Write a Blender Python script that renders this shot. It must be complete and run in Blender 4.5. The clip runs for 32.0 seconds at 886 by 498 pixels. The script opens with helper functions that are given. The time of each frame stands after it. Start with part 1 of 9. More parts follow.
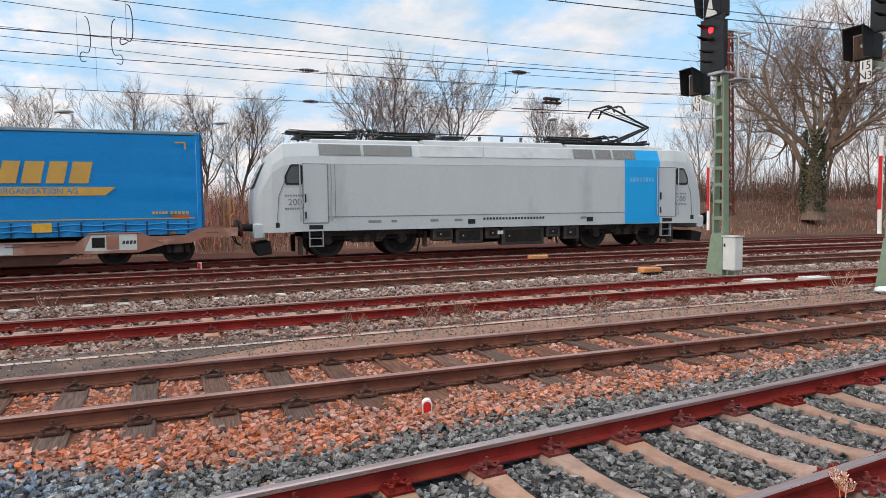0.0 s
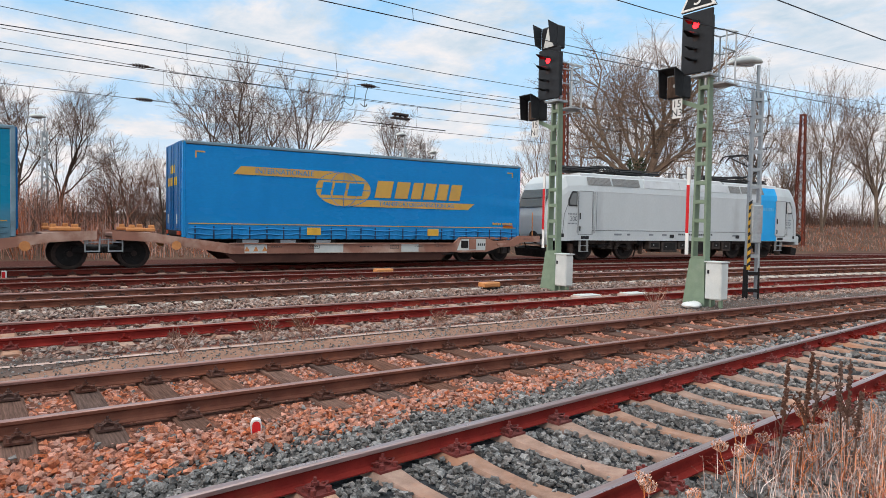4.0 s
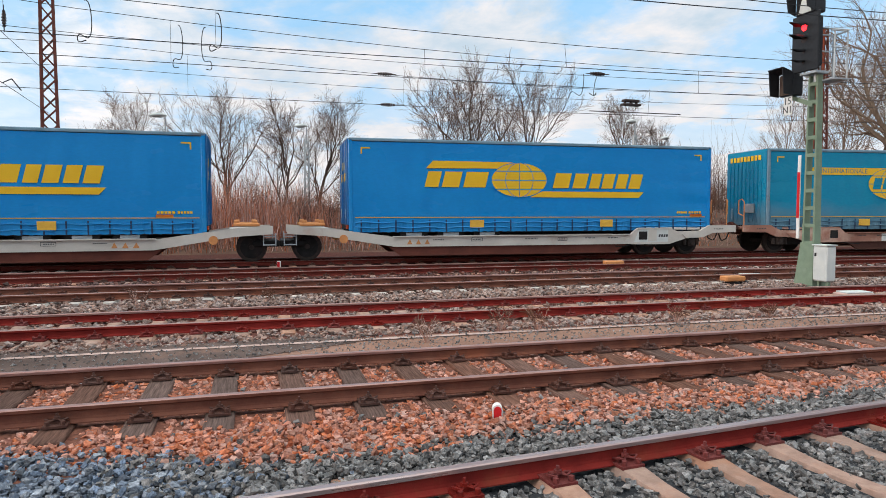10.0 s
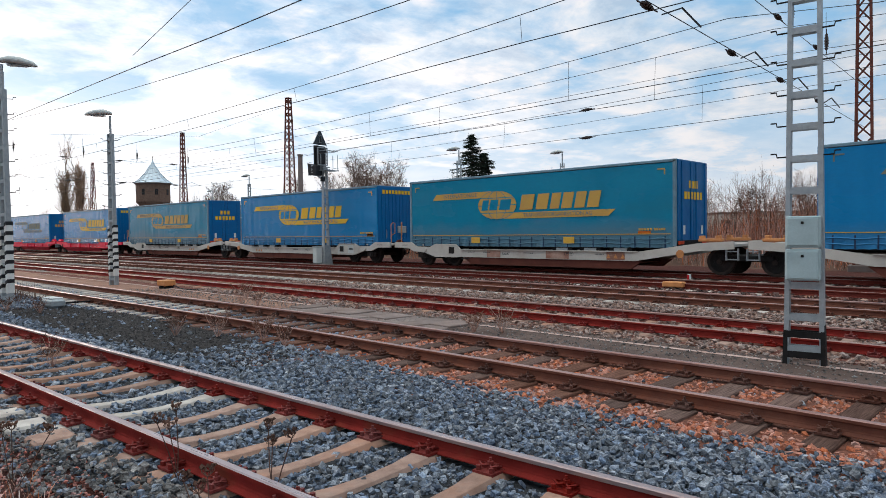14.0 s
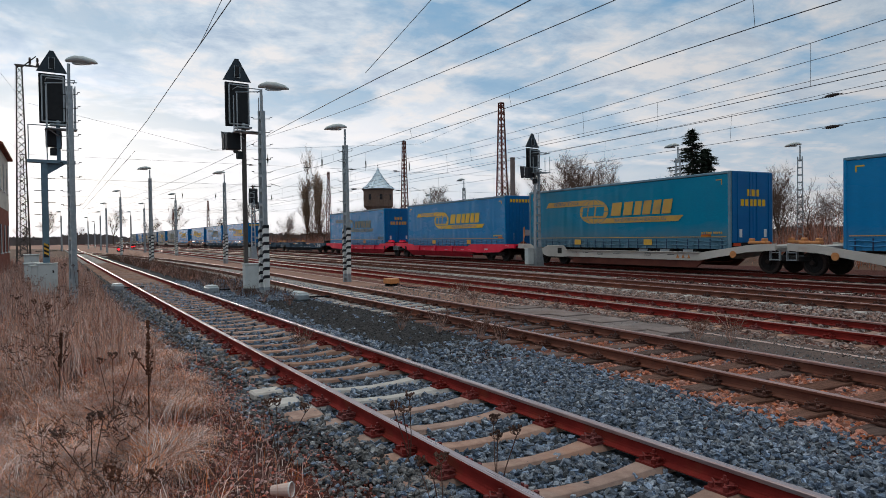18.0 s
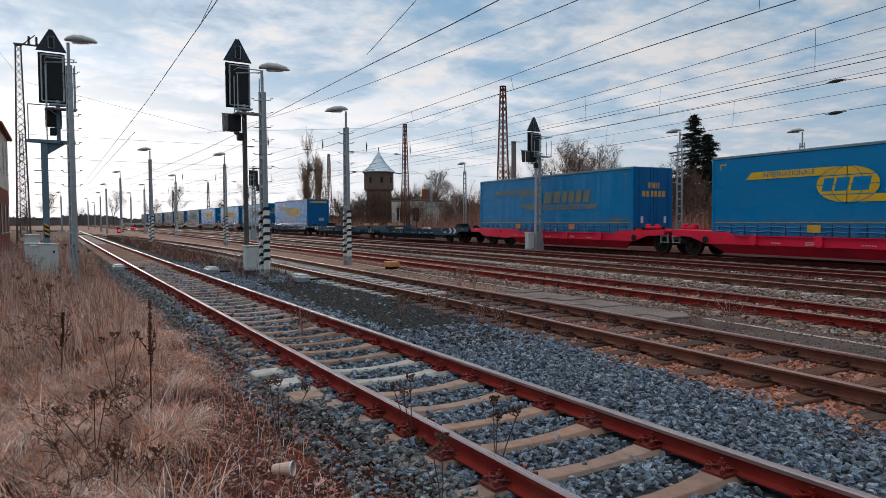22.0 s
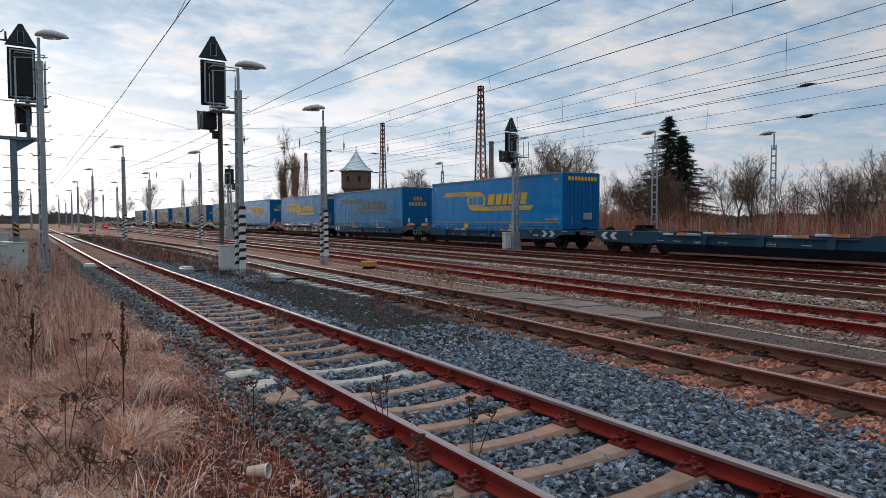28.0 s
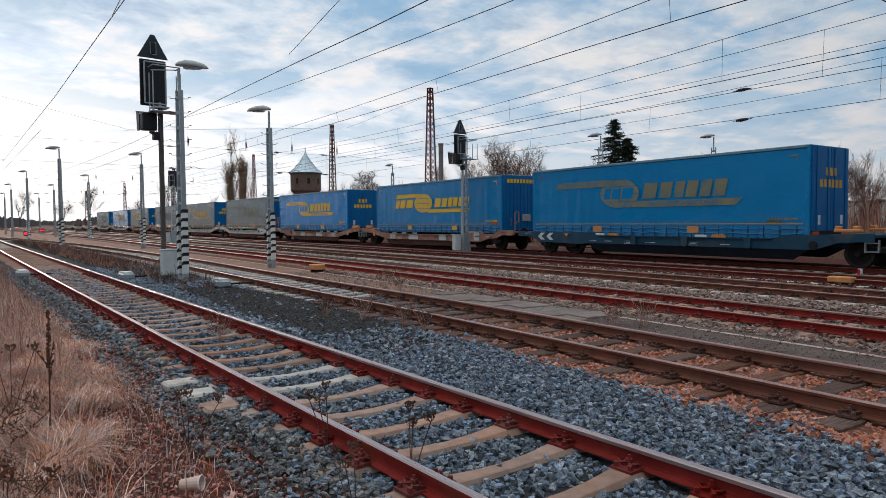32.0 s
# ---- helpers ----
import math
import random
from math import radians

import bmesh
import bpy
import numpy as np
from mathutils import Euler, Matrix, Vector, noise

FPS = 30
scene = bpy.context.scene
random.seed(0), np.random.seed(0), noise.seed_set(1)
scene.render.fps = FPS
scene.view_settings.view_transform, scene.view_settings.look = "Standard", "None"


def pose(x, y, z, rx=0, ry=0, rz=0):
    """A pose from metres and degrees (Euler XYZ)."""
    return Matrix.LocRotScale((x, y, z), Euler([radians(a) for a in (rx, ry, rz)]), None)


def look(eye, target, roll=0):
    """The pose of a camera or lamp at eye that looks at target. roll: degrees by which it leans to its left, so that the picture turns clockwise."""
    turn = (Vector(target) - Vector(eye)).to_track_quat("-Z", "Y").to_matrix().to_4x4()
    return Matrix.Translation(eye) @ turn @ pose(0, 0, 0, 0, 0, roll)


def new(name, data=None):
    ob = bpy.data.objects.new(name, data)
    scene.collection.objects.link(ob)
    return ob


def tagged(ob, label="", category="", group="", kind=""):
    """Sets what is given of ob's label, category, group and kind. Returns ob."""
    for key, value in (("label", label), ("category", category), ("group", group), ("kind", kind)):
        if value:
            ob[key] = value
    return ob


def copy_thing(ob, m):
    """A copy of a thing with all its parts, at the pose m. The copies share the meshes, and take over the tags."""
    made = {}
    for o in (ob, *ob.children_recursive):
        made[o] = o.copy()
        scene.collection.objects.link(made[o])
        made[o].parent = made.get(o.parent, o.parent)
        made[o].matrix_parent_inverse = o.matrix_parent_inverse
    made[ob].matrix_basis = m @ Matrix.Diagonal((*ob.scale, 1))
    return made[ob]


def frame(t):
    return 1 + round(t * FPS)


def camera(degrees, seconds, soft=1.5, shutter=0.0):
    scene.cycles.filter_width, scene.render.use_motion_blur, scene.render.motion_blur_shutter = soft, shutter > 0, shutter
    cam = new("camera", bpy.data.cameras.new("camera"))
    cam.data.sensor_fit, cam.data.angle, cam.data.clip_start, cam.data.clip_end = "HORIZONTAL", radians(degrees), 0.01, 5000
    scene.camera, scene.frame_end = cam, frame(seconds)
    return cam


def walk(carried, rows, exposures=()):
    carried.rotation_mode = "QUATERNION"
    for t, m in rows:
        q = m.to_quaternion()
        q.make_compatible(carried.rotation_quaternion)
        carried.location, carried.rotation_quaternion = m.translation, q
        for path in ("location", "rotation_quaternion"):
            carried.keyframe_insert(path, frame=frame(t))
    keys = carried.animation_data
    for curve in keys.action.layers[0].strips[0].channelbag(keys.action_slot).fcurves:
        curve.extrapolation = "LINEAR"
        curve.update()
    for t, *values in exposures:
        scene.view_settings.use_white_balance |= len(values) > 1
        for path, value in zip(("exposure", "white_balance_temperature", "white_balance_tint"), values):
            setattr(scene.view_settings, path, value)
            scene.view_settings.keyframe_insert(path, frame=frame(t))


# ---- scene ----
cam = camera(67.4, 32.0, soft=0.7, shutter=0.0)
METRES, EYE, TILT, LEAN, TURN = 1.344, 1.845, 0.153, -0.315, -25.9
ROWS = [
    (0.0, 0.0, 0.0, 0.0, -0.07, -3.53, 1.09),
    (0.5, 0.0151, 0.0086, -0.0008, -3.7, -2.64, -0.87),
    (1.0, 0.0369, 0.0178, -0.0034, -8.24, -2.62, -0.67),
    (1.5, 0.0617, 0.0277, -0.0038, -10.17, -2.92, -0.23),
    (2.0, 0.064, 0.0291, -0.0029, -11.11, -2.66, -0.74),
    (2.5, 0.0637, 0.0332, -0.003, -11.21, -2.48, -0.75),
    (3.0, 0.0725, 0.0405, -0.0039, -11.47, -2.72, -0.87),
    (3.5, 0.0769, 0.0441, -0.003, -13.06, -2.45, -0.72),
    (5.5, 0.0731, 0.0338, 0.0019, -11.97, -2.29, -1.46),
    (6.0, 0.0702, 0.0328, 0.0019, -10.96, -2.44, -1.17),
    (6.5, 0.0673, 0.0317, 0.0019, -10.16, -2.31, -0.96),
    (7.0, 0.0643, 0.0307, 0.0019, -9.33, -2.24, -0.72),
    (7.5, 0.0613, 0.0296, 0.002, -8.06, -2.29, -0.57),
    (8.0, 0.0582, 0.0289, 0.002, -6.44, -2.42, 0.17),
    (8.5, 0.0552, 0.0281, 0.002, -6.18, -2.41, 0.2),
    (9.0, 0.0521, 0.0273, 0.002, -5.33, -2.26, -0.44),
    (9.5, 0.0195, 0.0151, 0.0024, -2.41, -2.27, -0.35),
    (10.0, -0.0048, 0.0158, 0.0026, 6.25, -3.22, 0.35),
    (10.5, -0.0241, 0.0049, 0.0026, 11.43, -3.25, -0.13),
    (11.0, -0.0054, 0.0129, 0.0043, 13.29, -2.6, -0.59),
    (11.5, -0.0325, -0.0, 0.0039, 13.94, -2.0, -0.41),
    (12.0, -0.1068, -0.0349, 0.0046, 22.92, -1.92, 0.58),
    (12.5, -0.1792, -0.0831, 0.0049, 34.74, -1.62, 0.51),
    (13.0, -0.2505, -0.1393, 0.0068, 45.6, -1.82, 1.27),
    (13.5, -0.2939, -0.2239, 0.0079, 56.53, -1.06, 1.63),
    (14.0, -0.2997, -0.2753, 0.0088, 67.92, -1.21, 0.97),
    (14.5, -0.3188, -0.3269, 0.0096, 75.78, -1.42, 1.76),
    (15.0, -0.3098, -0.356, 0.0104, 80.73, -1.01, 0.22),
    (15.5, -0.294, -0.3815, 0.009, 84.34, -1.39, 0.46),
    (17.5, -0.2903, -0.3563, 0.0128, 85.97, -1.04, 0.82),
    (18.0, -0.2895, -0.3574, 0.0127, 85.86, -0.77, 0.94),
    (18.5, -0.2864, -0.3582, 0.0128, 85.58, -0.46, 0.82),
    (19.0, -0.2844, -0.359, 0.0126, 85.66, -0.69, 0.58),
    (19.5, -0.2822, -0.3607, 0.0113, 85.51, -1.81, 0.62),
    (20.0, -0.2849, -0.3612, 0.0088, 85.47, -2.49, 0.71),
    (20.5, -0.2877, -0.3597, 0.0065, 85.41, -2.28, 0.74),
    (21.0, -0.287, -0.3595, 0.0061, 85.62, -2.35, 0.75),
    (21.5, -0.2873, -0.3643, 0.0061, 85.82, -2.23, 0.63),
    (22.0, -0.2838, -0.366, 0.0061, 85.88, -2.17, 0.47),
    (22.5, -0.2815, -0.3676, 0.006, 85.92, -2.08, 0.44),
    (23.0, -0.2827, -0.371, 0.0067, 85.78, -1.96, 0.48),
    (23.5, -0.2802, -0.3744, 0.0061, 85.99, -1.89, 0.48),
    (24.0, -0.2782, -0.3711, 0.0107, 86.17, -1.92, 0.76),
    (24.5, -0.2821, -0.3825, 0.0067, 85.97, -2.26, 0.42),
    (25.0, -0.2706, -0.3789, 0.0117, 85.52, -2.57, 0.2),
    (25.5, -0.2692, -0.3818, 0.0145, 84.84, -1.9, -0.23),
    (27.5, -0.2648, -0.3705, 0.0139, 84.42, -1.87, 0.21),
    (28.0, -0.2729, -0.3609, 0.017, 83.96, -2.23, 0.27),
    (28.5, -0.2696, -0.3511, 0.0178, 84.07, -1.95, -0.11),
    (29.0, -0.2725, -0.3437, 0.019, 83.86, -2.07, 0.27),
    (29.5, -0.2791, -0.3318, 0.0188, 84.16, -2.24, 0.8),
    (30.0, -0.2863, -0.3118, 0.0177, 83.4, -2.43, 0.82),
    (30.5, -0.2902, -0.3025, 0.021, 82.94, -2.18, 0.43),
    (31.0, -0.2868, -0.2947, 0.0202, 82.14, -2.2, 0.48),
    (31.5, -0.2829, -0.289, 0.0207, 81.16, -2.57, 0.57),
    (32.0, -0.2801, -0.2825, 0.0276, 79.8, -2.12, 0.63),
]
walk(cam, [(t, pose(0, 0, EYE, TILT, LEAN, TURN) @ pose(METRES * x, METRES * y, METRES * z, 90 + pitch, roll, yaw)) for t, x, y, z, yaw, pitch, roll in ROWS],
     exposures=[(0, 0.12, 6750, 15), (9, 0.1, 6700, 14), (11.5, 0.14, 6720, 14), (13, 0.0, 6580, 13), (14, -0.32, 6500, 13), (15, -0.67, 6500, 12), (18, -0.9, 6400, 12), (25, -0.88, 6350, 12), (28, -0.86, 6350, 12), (32, -0.74, 6400, 12)])

# ---- alignments of the six tracks: x along the yard, y across it ----
def curve_y(xs, ys, x):
    """Smooth curve through the knots xs, ys."""
    xs, ys, x = np.asarray(xs, float), np.asarray(ys, float), np.asarray(x, float)
    h = np.diff(xs)
    d = np.diff(ys) / h
    m = np.zeros(len(xs))
    m[0], m[-1] = d[0], d[-1]
    m[1:-1] = (d[:-1] * h[1:] + d[1:] * h[:-1]) / (h[:-1] + h[1:])
    i = np.clip(np.searchsorted(xs, x) - 1, 0, len(h) - 1)
    t = (x - xs[i]) / h[i]
    return (2 * t**3 - 3 * t**2 + 1) * ys[i] + (t**3 - 2 * t**2 + t) * h[i] * m[i] + (-2 * t**3 + 3 * t**2) * ys[i + 1] + (t**3 - t**2) * h[i] * m[i + 1]


X6 = (-700, -400, -216, -120, -85, -60, -26, -6, 2, 12, 23, 40, 60, 90, 150, 450)
Y6 = (20.0, 23.0, 25.0, 25.6, 25.5, 25.1, 24.4, 23.58, 23.11, 22.34, 20.85, 17.9, 14.6, 10.6, 6.0, 2.0)
X1 = (-700, -300, -120, -36, -20, -8, -2.7, 1.6, 6, 13, 22, 33)
Y1 = (-2.0, 0.6, 2.35, 2.82, 2.93, 3.05, 3.13, 3.27, 3.42, 3.65, 3.75, 3.15)
X2 = (-150, -118, -90, -60, -34, -26, -18.8, -11.5, -6.4, -2.6, 1.4, 5.7, 9.1, 14, 17)
Y2 = (1.9, 2.6, 5.6, 7.6, 8.05, 7.85, 7.68, 7.58, 7.4, 7.27, 7.05, 6.75, 6.5, 6.1, 5.85)


def main_y(x):
    return curve_y(X6, Y6, x)


def track_y(k, x):
    """Centre line of track k (1 nearest the camera, 6 the train's)."""
    x = np.asarray(x, float)
    if k == 1:
        return curve_y(X1, Y1, x)
    if k == 2:
        return np.where(x < 17, curve_y(X2, Y2, x), main_y(x) - 15.8 + 0 * x)
    return main_y(x) - {3: 11.75, 4: 7.55, 5: 3.9, 6: 0.0}[k]


BED = {1: 0.0, 2: 0.0, 3: 0.0, 4: 0.04, 5: 0.07, 6: 0.09}
RAIL_TOP = 0.19
TRAIN_Z = BED[6] + RAIL_TOP


# ---- sky, sun and exposure ----
def daylight():
    world = bpy.data.worlds.new("sky")
    scene.world = world
    world.use_nodes = True
    n, l = world.node_tree.nodes, world.node_tree.links
    n.clear()
    out = n.new("ShaderNodeOutputWorld")
    sky = n.new("ShaderNodeTexSky")
    sky.sky_type, sky.sun_disc = "NISHITA", False
    sky.sun_elevation, sky.sun_rotation = radians(9), radians(-91)
    sky.air_density, sky.dust_density, sky.ozone_density = 1.0, 0.6, 1.6
    clear = n.new("ShaderNodeBackground")
    clear.inputs["Strength"].default_value = 0.05
    l.new(sky.outputs[0], clear.inputs[0])
    co = n.new("ShaderNodeTexCoord")
    sep = n.new("ShaderNodeSeparateXYZ")
    l.new(co.outputs["Generated"], sep.inputs[0])

    def calc(op, a, b=None, clamp=False):
        m = n.new("ShaderNodeMath")
        m.operation, m.use_clamp = op, clamp
        for i, v in enumerate((a, b)):
            if v is None:
                continue
            if isinstance(v, (int, float)):
                m.inputs[i].default_value = v
            else:
                l.new(v, m.inputs[i])
        return m.outputs[0]

    up = calc("ADD", calc("MAXIMUM", sep.outputs[2], 0.0), 0.16)
    flat = n.new("ShaderNodeCombineXYZ")
    l.new(calc("DIVIDE", sep.outputs[0], up), flat.inputs[0])
    l.new(calc("DIVIDE", sep.outputs[1], up), flat.inputs[1])

    def clouds(scale, detail, rough, offset):
        t = n.new("ShaderNodeTexNoise")
        t.inputs["Scale"].default_value, t.inputs["Detail"].default_value, t.inputs["Roughness"].default_value = scale, detail, rough
        t.inputs["Distortion"].default_value = 0.25
        mp = n.new("ShaderNodeMapping")
        mp.inputs["Location"].default_value = offset
        mp.inputs["Scale"].default_value = (1.0, 0.85, 1)
        mp.inputs["Rotation"].default_value = (0, 0, radians(10))
        l.new(flat.outputs[0], mp.inputs[0])
        l.new(mp.outputs[0], t.inputs["Vector"])
        return t.outputs["Fac"]

    def ramp(fac, *stops):
        r = n.new("ShaderNodeValToRGB")
        while len(r.color_ramp.elements) < len(stops):
            r.color_ramp.elements.new(0.5)
        for e, (p, c) in zip(r.color_ramp.elements, stops):
            e.position, e.color = p, (*c, 1)
        l.new(fac, r.inputs[0])
        return r.outputs[0]

    cover = clouds(1.9, 8, 0.6, (1.3, 0.2, 0))
    shade = clouds(4.4, 9, 0.62, (5.2, 3.1, 0))
    # towards the low sun the veil of cloud is brightest
    toward = calc("MULTIPLY", calc("ADD", calc("MULTIPLY", sep.outputs[0], -0.985), calc("MULTIPLY", sep.outputs[2], 0.16)), 1.0)
    glow = calc("POWER", calc("MAXIMUM", toward, 0.0), 5.0)
    core = calc("POWER", calc("MAXIMUM", toward, 0.0), 140.0)
    low = calc("POWER", calc("SUBTRACT", 1.0, calc("MAXIMUM", sep.outputs[2], 0.0), True), 4.6)
    # backlit cloud near the sun has dark bodies, the far side is a soft pale veil
    strong = ramp(shade, (0.34, (0.2, 0.42, 0.66)), (0.48, (0.6, 0.775, 0.915)), (0.6, (1.0, 0.99, 0.97)))
    soft = ramp(shade, (0.34, (0.44, 0.67, 0.84)), (0.5, (0.67, 0.81, 0.92)), (0.66, (0.91, 0.94, 0.965)))
    body = n.new("ShaderNodeMixRGB")
    l.new(calc("MULTIPLY", calc("MAXIMUM", toward, 0.0), 1.3, True), body.inputs[0])
    l.new(soft, body.inputs[1])
    l.new(strong, body.inputs[2])
    body = body.outputs[0]
    warm = n.new("ShaderNodeMixRGB")
    warm.blend_type = "MIX"
    edge = n.new("ShaderNodeMapRange")
    edge.interpolation_type = "SMOOTHSTEP"
    edge.inputs[1].default_value, edge.inputs[2].default_value, edge.inputs[3].default_value, edge.inputs[4].default_value = 0.15, 0.235, 1.0, 0.0
    l.new(calc("ADD", sep.outputs[2], calc("MULTIPLY", calc("SUBTRACT", shade, 0.5), 0.22)), edge.inputs[0])
    band = calc("MULTIPLY", edge.outputs[0], calc("POWER", calc("MAXIMUM", toward, 0.0), 2.5))
    veil = calc("MULTIPLY", calc("MULTIPLY", calc("MAXIMUM", toward, 0.0), 1.7, True), calc("POWER", calc("SUBTRACT", 1.0, calc("MAXIMUM", sep.outputs[2], 0.0), True), 3.0))
    l.new(calc("MAXIMUM", calc("MAXIMUM", calc("MULTIPLY", low, 1.0, True), band), veil), warm.inputs[0])
    l.new(body, warm.inputs[1])
    warm.inputs[2].default_value = (1.0, 0.97, 0.95, 1)
    # thick cloud overhead is warmer than the bluish veil lower down
    high = n.new("ShaderNodeMapRange")
    high.inputs[1].default_value, high.inputs[2].default_value = 0.36, 0.8
    l.new(sep.outputs[2], high.inputs[0])
    tone = n.new("ShaderNodeMixRGB")
    l.new(high.outputs[0], tone.inputs[0])
    tone.inputs[1].default_value, tone.inputs[2].default_value = (0.98, 0.985, 0.99, 1), (1.12, 0.98, 0.82, 1)
    tinted = n.new("ShaderNodeMixRGB")
    tinted.blend_type = "MULTIPLY"
    tinted.inputs[0].default_value = 1.0
    l.new(warm.outputs[0], tinted.inputs[1])
    l.new(tone.outputs[0], tinted.inputs[2])
    cloud = n.new("ShaderNodeBackground")
    l.new(tinted.outputs[0], cloud.inputs[0])
    # an overcast sky is brightest overhead
    rise = n.new("ShaderNodeMapRange")
    rise.interpolation_type = "SMOOTHSTEP"
    rise.inputs[1].default_value, rise.inputs[2].default_value, rise.inputs[3].default_value, rise.inputs[4].default_value = 0.46, 0.95, 1.0, 3.35
    l.new(sep.outputs[2], rise.inputs[0])
    l.new(calc("MULTIPLY", rise.outputs[0], calc("ADD", calc("ADD", calc("ADD", 0.9, calc("MULTIPLY", calc("MAXIMUM", toward, 0.0), 0.6)), calc("MULTIPLY", calc("MULTIPLY", glow, low), 0.6)), calc("ADD", calc("MULTIPLY", core, 0.4), calc("MULTIPLY", band, 0.22)))), cloud.inputs[1])
    blue = n.new("ShaderNodeBackground")
    blue.inputs[0].default_value = (0.22, 0.57, 0.92, 1)
    blue.inputs[1].default_value = 0.9
    open_sky = n.new("ShaderNodeAddShader")
    l.new(clear.outputs[0], open_sky.inputs[0])
    l.new(blue.outputs[0], open_sky.inputs[1])
    mix = n.new("ShaderNodeMixShader")
    fac = ramp(cover, (0.355, (0, 0, 0)), (0.545, (1, 1, 1)))
    l.new(calc("MAXIMUM", fac, calc("MULTIPLY", low, 1.0)), mix.inputs[0])
    l.new(open_sky.outputs[0], mix.inputs[1])
    l.new(cloud.outputs[0], mix.inputs[2])
    l.new(mix.outputs[0], out.inputs[0])
    sun = new("sun", bpy.data.lights.new("sun", "SUN"))
    sun.data.energy, sun.data.angle, sun.data.color = 1.2, radians(14), (1.0, 0.86, 0.72)
    sun.matrix_world = look((-60, -1, 12), (0, 0, 0))


daylight()


# ---- mesh tools ----
class Shape:
    """Gathers vertices and faces of one mesh."""

    def __init__(self):
        self.v, self.f, self.m = [], [], []

    def add(self, verts, faces, slot=0):
        k = len(self.v)
        self.v += [tuple(p) for p in verts]
        self.f += [tuple(i + k for i in q) for q in faces]
        self.m += [slot] * len(faces)
        return self

    def box(self, c, s, bevel=0.0, m=None, slot=0):
        """A box with centre c and size s, its edges cut by bevel."""
        hx, hy, hz = s[0] / 2, s[1] / 2, s[2] / 2
        b = min(bevel, hx * 0.45, hy * 0.45, hz * 0.45)
        verts, faces, at = [], [], {}
        if b <= 0:
            for sx in (-1, 1):
                for sy in (-1, 1):
                    for sz in (-1, 1):
                        verts.append((sx * hx, sy * hy, sz * hz))
            faces = [(0, 1, 3, 2), (4, 6, 7, 5), (0, 4, 5, 1), (2, 3, 7, 6), (0, 2, 6, 4), (1, 5, 7, 3)]
        else:
            for sx in (-1, 1):
                for sy in (-1, 1):
                    for sz in (-1, 1):
                        for ax in range(3):
                            p = [sx * (hx - b), sy * (hy - b), sz * (hz - b)]
                            p[ax] = (sx * hx, sy * hy, sz * hz)[ax]
                            at[sx, sy, sz, ax] = len(verts)
                            verts.append(tuple(p))
            def q(*keys):
                faces.append(tuple(at[k] for k in keys))
            for s1 in (-1, 1):
                a = ((-1, -1), (1, -1), (1, 1), (-1, 1))
                a = a if s1 > 0 else a[::-1]
                q(*[(s1, u, w, 0) for u, w in a])
                q(*[(w, s1, u, 1) for u, w in a])
                q(*[(u, w, s1, 2) for u, w in a])
                for s2 in (-1, 1):
                    e = s1 * s2
                    for ax in range(3):
                        def key(free, use):
                            k = [0, 0, 0]
                            k[ax], k[(ax + 1) % 3], k[(ax + 2) % 3] = free, s1, s2
                            return (*k, use)
                        o = [key(-1, (ax + 1) % 3), key(1, (ax + 1) % 3), key(1, (ax + 2) % 3), key(-1, (ax + 2) % 3)]
                        q(*(o if e < 0 else o[::-1]))
                    for s3 in (-1, 1):
                        o = [(s1, s2, s3, 0), (s1, s2, s3, 1), (s1, s2, s3, 2)]
                        q(*(o if s1 * s2 * s3 > 0 else o[::-1]))
        mm = m if m is not None else Matrix()
        return self.add([mm @ (Vector(p)) + Vector(c) if m is not None else (p[0] + c[0], p[1] + c[1], p[2] + c[2]) for p in verts], faces, slot)

    def tube(self, a, b, r0, r1=None, n=8, caps=True, slot=0):
        """A round bar from a to b."""
        r1 = r0 if r1 is None else r1
        a, b = Vector(a), Vector(b)
        d = b - a
        if d.length < 1e-6:
            return self
        d.normalize()
        u = d.orthogonal().normalized()
        w = d.cross(u)
        ring = [(math.cos(2 * math.pi * i / n), math.sin(2 * math.pi * i / n)) for i in range(n)]
        verts = [a + (u * c + w * s) * r0 for c, s in ring] + [b + (u * c + w * s) * r1 for c, s in ring]
        faces = [(i, (i + 1) % n, n + (i + 1) % n, n + i) for i in range(n)]
        if caps:
            faces += [tuple(range(n))[::-1], tuple(range(n, 2 * n))]
        return self.add(verts, faces, slot)

    def path(self, pts, r, n=5, slot=0):
        """A bent round bar through the points, in one piece."""
        pts = [Vector(q) for q in pts]
        rings, u = [], None
        for i, q in enumerate(pts):
            d = pts[min(i + 1, len(pts) - 1)] - pts[max(i - 1, 0)]
            d = d.normalized() if d.length > 1e-6 else Vector((0, 0, 1))
            u = d.orthogonal() if u is None else u - d * u.dot(d)
            u = u.normalized() if u.length > 1e-4 else d.orthogonal().normalized()
            w = d.cross(u)
            rings.append([q + (u * math.cos(2 * math.pi * k / n) + w * math.sin(2 * math.pi * k / n)) * r for k in range(n)])
        return self.loft(rings, slot=slot)

    def prism(self, poly, y0, y1, slot=0, axis="y"):
        """A polygon in x, z drawn out from y0 to y1 (axis z: polygon in x, y; axis x: polygon in y, z)."""
        put = {"y": lambda p, t: (p[0], t, p[1]), "z": lambda p, t: (p[0], p[1], t), "x": lambda p, t: (t, p[0], p[1])}[axis]
        n = len(poly)
        area = sum(poly[i][0] * poly[(i + 1) % n][1] - poly[(i + 1) % n][0] * poly[i][1] for i in range(n))
        flip = (area > 0) == (axis == "y")
        verts = [put(p, y0) for p in poly] + [put(p, y1) for p in poly]
